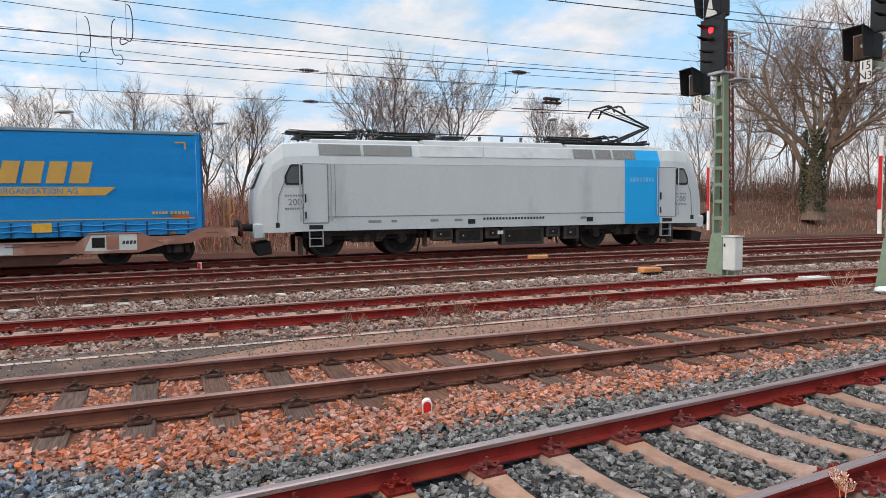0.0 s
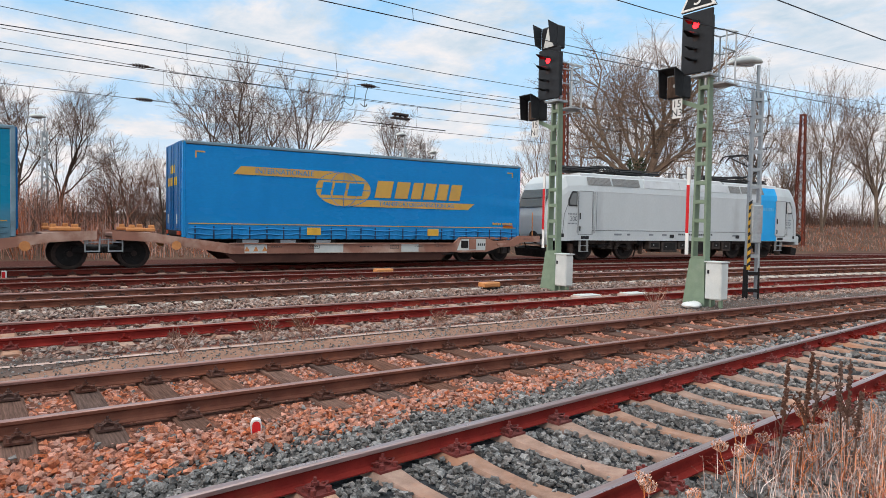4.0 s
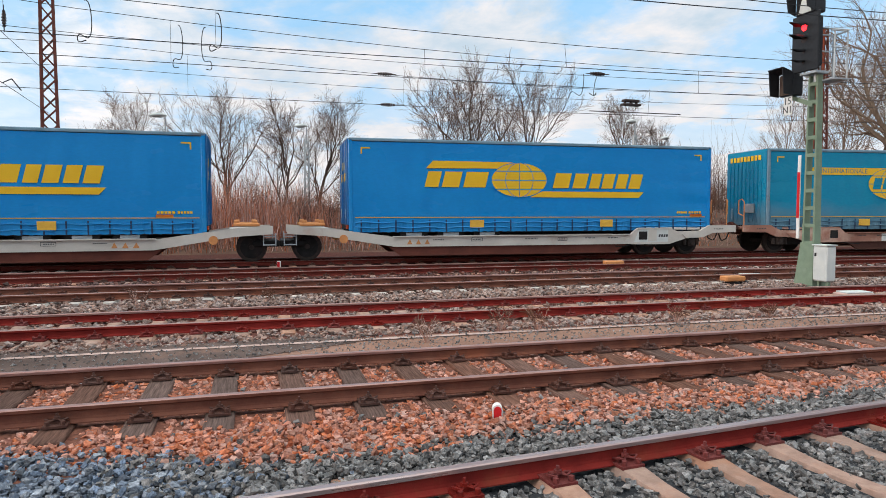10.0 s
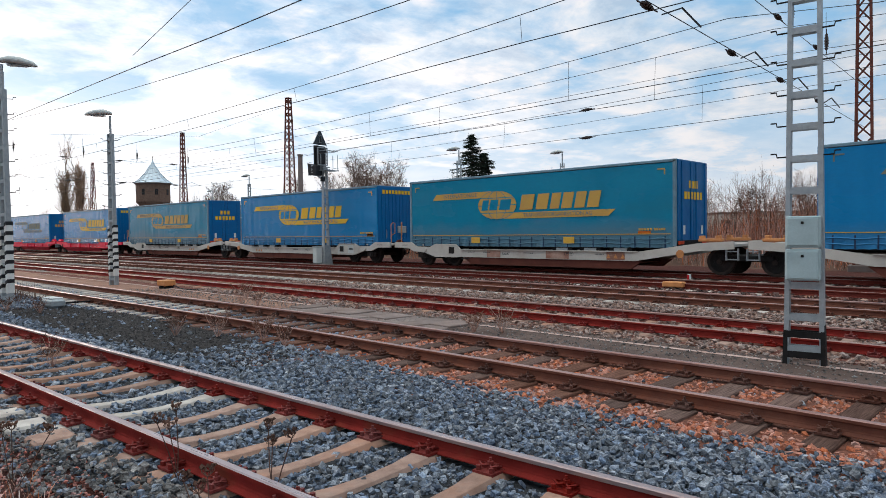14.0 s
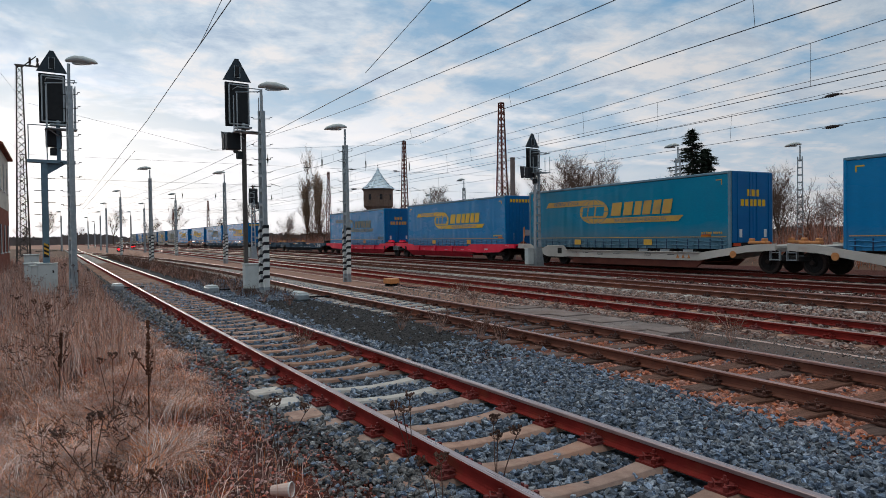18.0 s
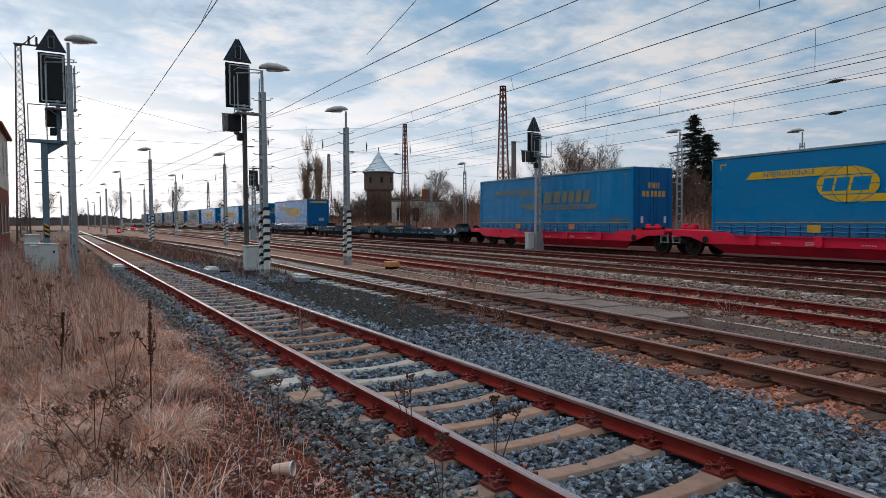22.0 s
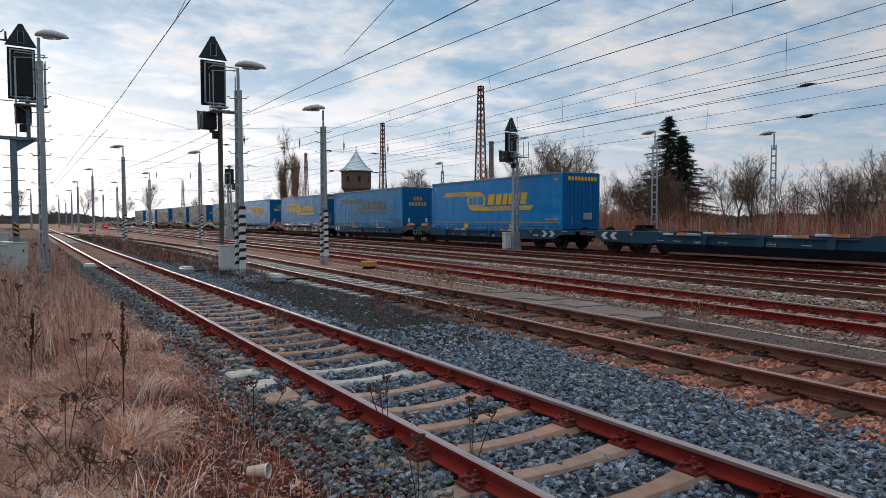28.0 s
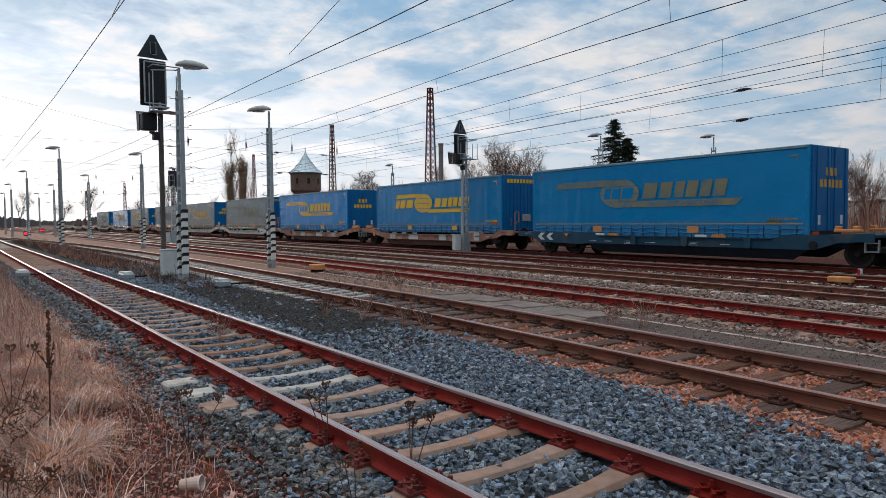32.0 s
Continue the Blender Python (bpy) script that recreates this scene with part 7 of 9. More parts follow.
def blades(name, spots, material, label, height=(0.2, 0.5), width=0.006, lean=0.6, seed=1, segs=2, kind="stuff", swirl=0.0, patchy=0.0):
    """Many curved blades rooted at the spots (x, y, z)."""
    rng = np.random.default_rng(seed)
    spots = np.asarray(spots, float)
    n = len(spots)
    h = rng.uniform(*height, n) * rng.uniform(0.7, 1.2, n)
    if patchy:
        px, py = spots[:, 0], spots[:, 1]
        h = h * np.clip(0.75 + patchy * (np.sin(px * 0.37 + 1.7 * np.sin(py * 0.23)) * 0.5 + np.sin(px * 0.9 + py * 0.6) * 0.3 + np.sin(px * 0.13 + 2) * 0.4), 0.2, 1.8)
    az = rng.uniform(0, 2 * np.pi, n)
    ln = np.abs(rng.normal(0, lean, n))
    if swirl:
        # blades of one patch are laid over the same way
        way = 2.6 * np.sin(spots[:, 0] * 1.7 + 1.3 * np.sin(spots[:, 1] * 1.9)) + 2.2 * np.sin(spots[:, 1] * 2.3 + spots[:, 0] * 0.7)
        az = way + rng.normal(0, swirl, n)
        ln = np.clip(rng.normal(lean, 0.45, n), 0.15, 2.7)
    d = np.stack([np.cos(az), np.sin(az), np.zeros(n)], 1)
    side = np.stack([-np.sin(az), np.cos(az), np.zeros(n)], 1) * (width * rng.uniform(0.6, 1.4, n))[:, None]
    rings = []
    for k in range(segs + 1):
        t = k / segs
        ang = ln * t
        p = spots + d * (h * t * np.sin(ang))[:, None]
        p[:, 2] += h * t * np.cos(ang * 0.9)
        w = side * (1 - 0.85 * t)
        rings += [p - w, p + w]
    verts = np.stack(rings, 1).reshape(-1, 3)
    per = 2 * (segs + 1)
    base = (np.arange(n) * per)[:, None]
    faces = np.concatenate([base + np.array([[2 * k, 2 * k + 1, 2 * k + 3, 2 * k + 2]]) for k in range(segs)], 0)
    ob = new(name, bulk(name, verts, faces, material))
    return tagged(ob, label=label, kind=kind)


def bank_z(x, y):
    t = (y - float(main_y(x)) - 2.6) / 41.4
    return 0.09 + (1.0 + 1.1 * max(0, math.tanh((x - 15) / 18))) * (1 - math.cos(math.pi * min(1, max(0, t - 0.05) * 4.2))) / 2


def open_yard(x, y):
    """The cleared strip between the derelict house and the tracks."""
    return -92 < x < -50 and abs(y - (44.2 + 0.523 * (x + 84.5))) < 3.8 and y < 43.6


def plant():
    rng = random.Random(12)
    tree("oak", 38.1, 26.65, 1.2, 1.0, 0, "large bare oak with spreading limbs and ivy on its trunk")
    ivy_v, ivy_f = [], []
    for i in range(2600):
        zz = rng.uniform(0.2, 5.2)
        a = rng.uniform(0, 6.28)
        r = 0.52 - zz * 0.03 + rng.random() * 0.25
        p = Vector((38.1 + math.cos(a) * r, 26.65 + math.sin(a) * r, 1.2 + zz))
        u = Vector((rng.gauss(0, 1), rng.gauss(0, 1), rng.gauss(0, 1))).normalized() * 0.09
        w = Vector((rng.gauss(0, 1), rng.gauss(0, 1), rng.gauss(0, 1))).normalized() * 0.09
        n0 = len(ivy_v)
        ivy_v += [tuple(p - u), tuple(p + w), tuple(p + u)]
        ivy_f.append((n0, n0 + 1, n0 + 2))
    tagged(new("ivy", bulk("ivy", ivy_v, ivy_f, M["ivy"])), label="dark ivy climbing the oak's trunk", kind="stuff")
    spots = [("broad", 16.0, 46, 0.95, 10), ("fan", 19.0, 46.2, 1.12, 60), ("fan", 22.6, 46, 1.08, 190), ("broad", 32, 46, 0.86, 40), ("bushy", 13, 52, 0.95, 90), ("broad", -3.3, 46, 0.72, 200), ("bushy", -6.5, 47, 0.9, 45), ("fan", 1.3, 46, 0.84, 80), ("broad", 7.2, 46, 0.78, 300), ("fan", 4.9, 46, 0.8, 150), ("broad", 36, 46, 0.68, 70),
             ("birch", 45, 33, 1.05, 140), ("slim", 50, 34, 1.05, 33), ("birch", 53, 31, 1.15, 200), ("birch", 58, 28, 1.1, 15), ("slim", 61, 31, 1.2, 60), ("birch", 64, 25, 1.1, 100), ("birch", 69, 27, 1.2, 240), ("slim", 74, 24, 1.2, 180), ("birch", 48, 40, 1.1, 280), ("broad", 80, 26, 1.2, 120),
             ("broad", -36, 52, 0.58, 30), ("bushy", -41, 44, 0.66, 15), ("bushy", -36, 42.5, 0.6, 75), ("bushy", -32, 45, 0.7, 130), ("bushy", -28, 42, 0.64, 190), ("bushy", -24, 44, 0.62, 240), ("bushy", -20, 42.5, 0.68, 300), ("bushy", -45.5, 45, 0.72, 330), ("fan", -44, 50, 0.6, 160), ("broad", -51, 46, 0.75, 200), ("fan", -58, 50, 0.78, 250), ("broad", -66, 60, 0.95, 40), ("broad", -61, 56, 0.8, 120), ("broad", -75, 64, 0.82, 10), ("broad", -90, 66, 0.9, 170), ("broad", -64, 52, 0.95, 15), ("bushy", -30, 60, 0.9, 280), ("bushy", -22, 55, 0.8, 70), ("bushy", -14, 60, 0.75, 130), ("broad", -72, 58, 0.85, 190), ("bushy", -80, 52, 0.8, 20), ("bushy", -95, 56, 0.9, 290), ("broad", -108, 60, 0.9, 100), ("bushy", -125, 52, 0.9, 10), ("poplar", -140, 49, 1.3, 0), ("poplar", -141.2, 46.6, 1.22, 100), ("bushy", -128, 58, 1.0, 110), ("bushy", -120, 60, 1.15, 20), ("broad", -113, 62, 0.95, 75), ("bushy", -134, 55, 0.8, 200), ("bushy", -106, 56, 1.0, 310), ("bushy", -117, 54, 0.85, 140), ("bushy", -160, 48, 1.0, 55), ("broad", -185, 46, 1.0, 205), ("bushy", -200, 40, 1.1, 80), ("broad", -300, 42, 1.4, 0), ("bushy", -330, 36, 1.6, 10), ("broad", -350, 22, 1.5, 100), ("bushy", -370, 8, 1.6, 200), ("broad", -380, -6, 1.5, 40), ("bushy", -300, -12, 1.3, 70)]
    names = {"broad": "bare wide-crowned tree on the bank", "slim": "slender bare tree on the bank", "fan": "bare fan-shaped tree on the bank", "bushy": "bare bushy tree on the bank", "birch": "tall bare thin-stemmed tree on the bank", "poplar": "tall narrow bare poplar"}
    for kind, x, y, s, turn in spots:
        tree(kind, x, y, bank_z(x, min(y, float(main_y(x)) + 40)) - 0.1, s, turn, names[kind])
    conifer(-39.7, 47.5, 0.8, 10.2)
    conifer(-38.7, 48.0, 0.8, 8.4)
    for i in range(34):
        x = -108 + i * 3.2 + rng.uniform(-1, 1)
        y = float(main_y(x)) + rng.uniform(17, 34)
        if open_yard(x, y):
            continue
        tree("bushy", x, y, 0.9, rng.uniform(0.5, 0.78), rng.uniform(0, 360), "bare brown bushy tree in the belt behind the tracks")
    for i in range(84):
        x = rng.uniform(-130, 34)
        y = float(main_y(x)) + rng.uniform(9, 30)
        if open_yard(x, y):
            continue
        tree("shrub", x, y, 0.9, rng.uniform(0.7, 1.5), rng.uniform(0, 360), "reddish brown leafless shrub on the bank")
    for i in range(16):
        x = 4 + i * 1.7 + rng.uniform(-0.8, 0.8)
        tree("shrub", x, float(main_y(x)) + rng.uniform(8, 14), 0.9, rng.uniform(0.7, 1.05), rng.uniform(0, 360), "reddish brown leafless shrub on the bank")
    for i in range(46):
        x = rng.uniform(22, 95)
        tree("shrub", x, float(main_y(x)) + rng.uniform(16, 30), 1.6, rng.uniform(0.5, 1.1), rng.uniform(0, 360), "reddish brown leafless shrub on the bank")
    for i in range(16):
        x = 46 + i * 3.3 + rng.uniform(-1.2, 1.2)
        tree(("birch", "slim", "birch", "bushy")[i % 4], x, float(main_y(x)) + rng.uniform(15, 34), 1.7, rng.uniform(0.75, 1.15), rng.uniform(0, 360), "tall bare thin-stemmed tree on the bank")
    for i in range(26):
        x = -128 + i * 1.6 + rng.uniform(-1, 1)
        y = 50 + rng.uniform(-4, 4)
        if not open_yard(x, y) and x < -89:
            tree("bushy", x, y, 0.9, rng.uniform(0.7, 0.95), rng.uniform(0, 360), "bare brown bushy tree in the belt behind the tracks")
    # reeds and brambles on the bank, dry grass by the path side
    pts = []
    while len(pts) < 34000:
        x = rng.uniform(-150, 20) if rng.random() < 0.55 else rng.uniform(-10, 90)
        y = float(main_y(x)) + 6.2 + abs(rng.gauss(0, 1)) * 6
        pts.append((x, y, bank_z(x, y) - 0.05))
    brush = []
    while len(brush) < 46000:
        x = rng.uniform(16, 115) if rng.random() < 0.36 else rng.uniform(-150, 16)
        y = float(main_y(x)) + (rng.uniform(13, 40) if x > 16 else rng.uniform(11, 44))
        if noise.noise((x * 0.12, y * 0.12, 7)) > -0.25 and not open_yard(x, y):
            brush.append((x, y, 0.9))
    blades("brushwood", [(x, y, 1.7) for x, y, z in brush if x > 16], M["brush"], "dense brown brushwood and young stems behind the bank", (0.8, 3.8), 0.014, 0.5, 31, 2, patchy=0.8)
    blades("brushwood", [p for p in brush if p[0] <= 16], M["brush"], "dense brown brushwood behind the reeds", (1.0, 3.6), 0.016, 0.55, 32, 2, patchy=0.9)
    far = []
    while len(far) < 12000:
        x = rng.uniform(34, 125)
        y = float(main_y(x)) + rng.uniform(22, 42)
        if noise.noise((x * 0.14, y * 0.14, 37)) > -0.3:
            far.append((x, y, 1.7))
    blades("brushwood", far, M["brush"], "tall brown undergrowth between the bare trees on the bank", (2.0, 5.6), 0.02, 0.4, 43, 2, patchy=0.6)
    thicket = []
    while len(thicket) < 15000:
        x, y = rng.uniform(-128, -60), rng.uniform(43, 53)
        if noise.noise((x * 0.2, y * 0.2, 17)) > -0.2 and not open_yard(x, y) and not (-90 < x < -78 and y < 48):
            thicket.append((x, y, 0.8))
    blades("thicket", thicket, M["brush"], "tall dark brown thicket round the water tower", (2.2, 5.6), 0.022, 0.4, 37, 2, patchy=0.6)
    for i in range(15):
        x = -34 - i * 5.2
        tree("shrub" if i % 3 else "bushy", x, -4.6 - rng.uniform(0, 6), -0.05, rng.uniform(0.35, 0.6) if i % 3 == 0 else rng.uniform(0.5, 0.9), rng.uniform(0, 360), "leafless brown bush in the grass beside the siding")
    hedge = []
    while len(hedge) < 34000:
        x = rng.uniform(-64, 8)
        y = float(main_y(x)) + rng.uniform(8, 26)
        if noise.noise((x * 0.16, y * 0.16, 27)) > -0.3 and not open_yard(x, y):
            hedge.append((x, y, 0.7))
    blades("hedge_thicket", hedge, M["reed"], "dense reddish brown thicket of leafless shrubs behind the tracks", (0.9, 3.3), 0.013, 0.45, 41, 2, patchy=0.55)
    low = [p for p in pts if p[0] > 12]
    high = [p for p in pts if p[0] <= 12]
    blades("reeds", high, M["reed"], "reddish brown reeds and brambles on the bank", (0.6, 1.8), 0.014, 0.6, 5, patchy=0.9)
    blades("bank_grass", low, M["bank_straw"], "dry reddish straw-coloured grass on the bank", (0.2, 0.55), 0.02, 0.9, 6)
    pts = []
    while len(pts) < 96000:
        x = -1.4 - abs(rng.gauss(0, 1)) * 7.5 if rng.random() < 0.95 else -1.4 + abs(rng.gauss(0, 1)) * 0.9
        y = 1.6 - abs(rng.gauss(0, 1)) * 1.9 - 0.25 * (noise.noise((x * 0.9, 0, 4)) + 0.6)
        if x < 1.5 and y > -7 and y < float(np.interp(x, (-23, -16, -12, -9, -6.7, -5.3, -3), (1.1, 1.4, 1.4, 1.25, 0.7, 0.2, -0.3))) + 0.3 * noise.noise((x * 2.3, y, 5)) and noise.noise((x * 0.5, y * 0.6, 9)) > -0.32:
            pts.append((x, y, -0.05))
    blades("dry_grass", pts, M["straw"], "tangled dry straw-coloured grass beside the siding", (0.12, 0.36), 0.0028, 1.9, 7, 3, swirl=0.9)
    tuft = []
    while len(tuft) < 26000:
        x, y = -1.6 - abs(rng.gauss(0, 1)) * 8, 1.1 - abs(rng.gauss(0, 1)) * 2.2
        cx, cy = round(x / 0.42) * 0.42, round(y / 0.42) * 0.42
        if noise.noise((cx * 1.7, cy * 1.9, 2)) > 0.05 and y > -7 and y < float(np.interp(x, (-16, -9, -6.7, -5.3, -3), (1.3, 1.2, 0.75, 0.35, -0.1))):
            tuft.append((cx + 0.12 * rng.gauss(0, 1), cy + 0.12 * rng.gauss(0, 1), -0.04))
    blades("grass_tussocks", tuft, M["straw"], "drooping pale tussocks of dry grass", (0.32, 0.66), 0.0028, 2.0, 17, 4, swirl=0.5)
    edge = [(4.2 + 3.2 * rng.random() ** 0.7, 1.3 + 1.1 * rng.random(), -0.04) for _ in range(2800)]
    blades("dry_grass", edge, M["straw"], "thin dry grass at the edge of the ballast", (0.12, 0.4), 0.004, 0.8, 19, 2)
    short = [(-9.5 + 7.3 * rng.random(), -0.2 + 1.65 * rng.random() ** 1.3, -0.03) for _ in range(4500)]
    blades("dry_grass", short, M["straw"], "short sparse dry grass on the bare ground", (0.06, 0.24), 0.003, 1.5, 23, 3)
    dark = []
    for _ in range(9000):
        x = -22 - 60 * rng.random()
        a, b = float(track_y(1, x)) + 1.7, float(track_y(2, x)) - 1.35
        y = a + (b - a) * rng.random()
        if b > a and noise.noise((x * 0.45, y * 0.9, 13)) > -0.15:
            dark.append((x, y, -0.03))
    blades("tall_weeds", dark, M["brush"], "dark brown withered weeds between the tracks", (0.15, 0.6), 0.008, 0.7, 29)
    pts = [(-10 - rng.random() * 60, 1.0 - abs(rng.gauss(0, 1)) * 3, -0.05) for _ in range(16000)]
    blades("tall_weeds", pts, M["straw_dull"], "dull brown weeds further along the siding", (0.25, 0.8), 0.008, 0.6, 8)


plant()


# ---- overhead line ----
SUPPORT = (-225, -181, -137, -93, -49.6, -5.6, 36.0, 78.0, 120.0)


def line_z(k, x):
    """Height of the carrying wire at x: high at the supports, low between."""
    low, rise = {3: (6.05, 0.5), 4: (6.03, 0.45), 5: (6.5, 0.72), 6: (6.55, 0.7)}[k] if x > -5.6 else {3: (6.45, 0.3), 4: (6.33, 0.45), 5: (6.95, 0.35), 6: (6.68, 0.4)}[k]
    for a, b in zip(SUPPORT[:-1], SUPPORT[1:]):
        if a <= x <= b:
            u = (2 * x - a - b) / (b - a)
            return low + rise * u * u
    return low + rise * 0.5


def contact_z(k, x):
    """Height of the contact wire."""
    a, b = {3: (6.08, 5.87), 4: (5.52, 5.49), 5: (5.88, 5.78), 6: (5.63, 5.64)}[k]
    return float(np.interp(x, (-10, 2), (a, b)))


def wire(name, pts, r, label, parent=None):
    s = Shape()
    s.path(pts, r, 4)
    ob = solid(name, s, M["wire"], label, "overhead wire", "overhead wires")
    return ob


def insulator_string(p, d, n=5, r=0.07, label="dark ribbed insulator in the overhead line"):
    p, d = Vector(p), Vector(d).normalized()
    s = Shape()
    s.tube(p - d * 0.4, p + d * 0.4, 0.015, n=5)
    for i in range(n):
        a = p + d * ((i - (n - 1) / 2) * 0.085)
        k = r * (0.55 + 0.45 * math.sin(math.pi * (i + 0.5) / n))
        s.tube(a - d * 0.035, a + d * 0.03, k, k * 0.7, n=8)
    return solid("insulator", s, M["insulator"], label, "insulator", "insulators of the overhead line")


def overhead():
    for k, off in ((3, 11.75), (4, 7.55), (5, 3.9), (6, 0.0)):
        xs = np.arange(-225, 120.1, 3.0)
        rng = random.Random(k)
        zig = lambda x: 0.25 * math.sin(x * 0.0725 + k)
        wire("contact_wire", [(x, float(main_y(x)) - off + zig(x), contact_z(k, x)) for x in xs], 0.011, "black contact wire over a main track")
        wire("carrier_wire", [(x, float(main_y(x)) - off + zig(x) * 0.6, line_z(k, x)) for x in xs], 0.009, "black carrier wire over a main track")
        if k in (5, 6):
            wire("feeder_wire", [(x, float(main_y(x)) - off + 0.1, contact_z(k, x) + 0.1 + 0.5 * (line_z(k, x) - contact_z(k, x) - 0.1)) for x in xs], 0.008, "thin black auxiliary wire over a main track")
        for x in np.arange(-130, 60, 8.6):
            x += rng.uniform(-1.5, 1.5)
            y = float(main_y(x)) - off
            wire("dropper", [(x, y + zig(x) * 0.6, line_z(k, x)), (x, y + zig(x), contact_z(k, x))], 0.005, "thin dropper between carrier and contact wire")
    for k, z0, z1 in ((1, 6.75, 7.1), (2, 6.58, 6.36)):
        xs = [x for x in np.arange(-110, 60.1, 4.0) if x < 30 or k == 2]
        f = lambda x: float(track_y(k, x))
        wire("contact_wire", [(x, f(x), 5.95 if k == 1 else 5.85) for x in xs if x < -30], 0.011, "black contact wire over a siding")
        wire("carrier_wire", [(x, f(x) + 0.1, z0 + (z1 - z0) * max(0, min(1, (x + 30) / 18))) for x in xs], 0.012, "black wire over a siding")
        wire("stay_wire", [(-19, f(-19) + 0.1, z0 + 0.2), (-8, f(-8) + 0.6, 9.5)], 0.008, "thin stay wire rising from the line")
    wire("feeder_wire", [(x, float(main_y(x)) - 14.2, 6.3 + 0.0006 * (x - 12) ** 2) for x in np.arange(-60, 70, 4.0)], 0.010, "black feeder wire over the service path")
    # cross-span between the masts
    for sx, near in ((-5.6, -9.0), (-49.6, -4.0), (-93, -5.0), (-137, -6.0)):
        far = float(main_y(sx)) + (6 if sx > -10 else 9)
        wire("cross_span_wire", [(sx, near, 5.9), (sx, far, 5.68)], 0.009, "cross-span wire over all tracks")
        wire("cross_span_wire", [(sx, near, 7.35), (sx, far, 7.2)], 0.009, "upper cross-span wire over all tracks")
        wire("cross_span_wire", [(sx, near, 13.5), (sx, near * 0.5, 10.6), (sx, 9.5, 8.2), (sx, far - 8, 9.6), (sx, far, 13.0)], 0.01, "sagging head-span wire over all tracks")
        for off in (11.75, 7.55, 3.9, 0.0):
            y = float(main_y(sx)) - off
            insulator_string((sx, y - 1.0, 5.7), (0, 1, 0))
            insulator_string((sx, y - 1.2, 7.27), (0, 1, 0))
            wire("steady_arm", [(sx, y - 0.4, 5.7), (sx + 0.1, y + 0.25, 5.95), (sx + 0.2, y + 0.9, 5.72)], 0.018, "steady arm of the overhead line")
            wire("dropper", [(sx, y, 7.25), (sx, y, 8.6)], 0.008, "hanger between the cross-span wires")
            insulator_string((sx, y + 0.05, 7.7), (0, 0, 1), 6, 0.075)
    # jumper loops and section insulators
    def loop(x, ya, za, yb, zb, w, turns=1):
        n = 30
        pts = []
        for i in range(n + 1):
            t = i / n
            sag = 0.35 * math.sin(math.pi * t) ** 2
            pts.append((x + w * math.sin(2 * math.pi * turns * t) * (0.6 + 0.4 * t), ya + (yb - ya) * t, za + (zb - za) * t - sag + 0.1 * math.sin(4 * math.pi * t)))
        wire("jumper_loop", pts, 0.011, "curled jumper wire hanging between two lines")
    m = lambda x: float(main_y(x))
    loop(0.3, m(0) - 7.55, 6.23, m(0) - 7.4, 5.49, 0.16, 1.0)
    loop(-0.6, m(0) - 3.9, 6.85, m(0) - 3.7, 5.78, 0.16, 1.0)
    loop(0.1, m(0) - 3.9, 6.85, m(0) - 3.7, 5.78, -0.16, 1.0)
    loop(11.3, m(11.3) - 3.9, 6.2, m(11.3) - 3.2, 5.78, 0.17, 1.0)
    loop(11.9, m(12) - 3.9, 6.2, m(12) - 3.2, 5.78, -0.17, 1.0)
    loop(-2.3, m(-2.3) - 7.55, 6.28, m(-2.3) - 7.4, 5.5, 0.18, 1.0)
    for x, off, z in ((6.1, 0.0, 5.64), (6.0, 0.0, 6.7), (11.8, 3.9, 6.25), (-14.3, 0.0, 6.76), (-14.3, 0.0, 5.63)):
        insulator_string((x, m(x) - off, z), (1, -0.1, 0), 6, 0.075)
    s = Shape().box((15.5, m(15.5), 6.15), (0.7, 0.22, 0.1), 0.02).box((15.5, m(15.5), 6.0), (0.8, 0.26, 0.08), 0.02).tube((13.8, m(13.8), 5.72), (17.6, m(17.6), 5.7), 0.018)
    for dx in (-0.25, 0, 0.25):
        s.tube((15.5 + dx, m(15.5), 5.95), (15.5 + dx, m(15.5), 6.2), 0.05, n=8)
    solid("section_insulator", s, M["insulator"], "dark section insulator hung in the overhead line", "insulator")


overhead()


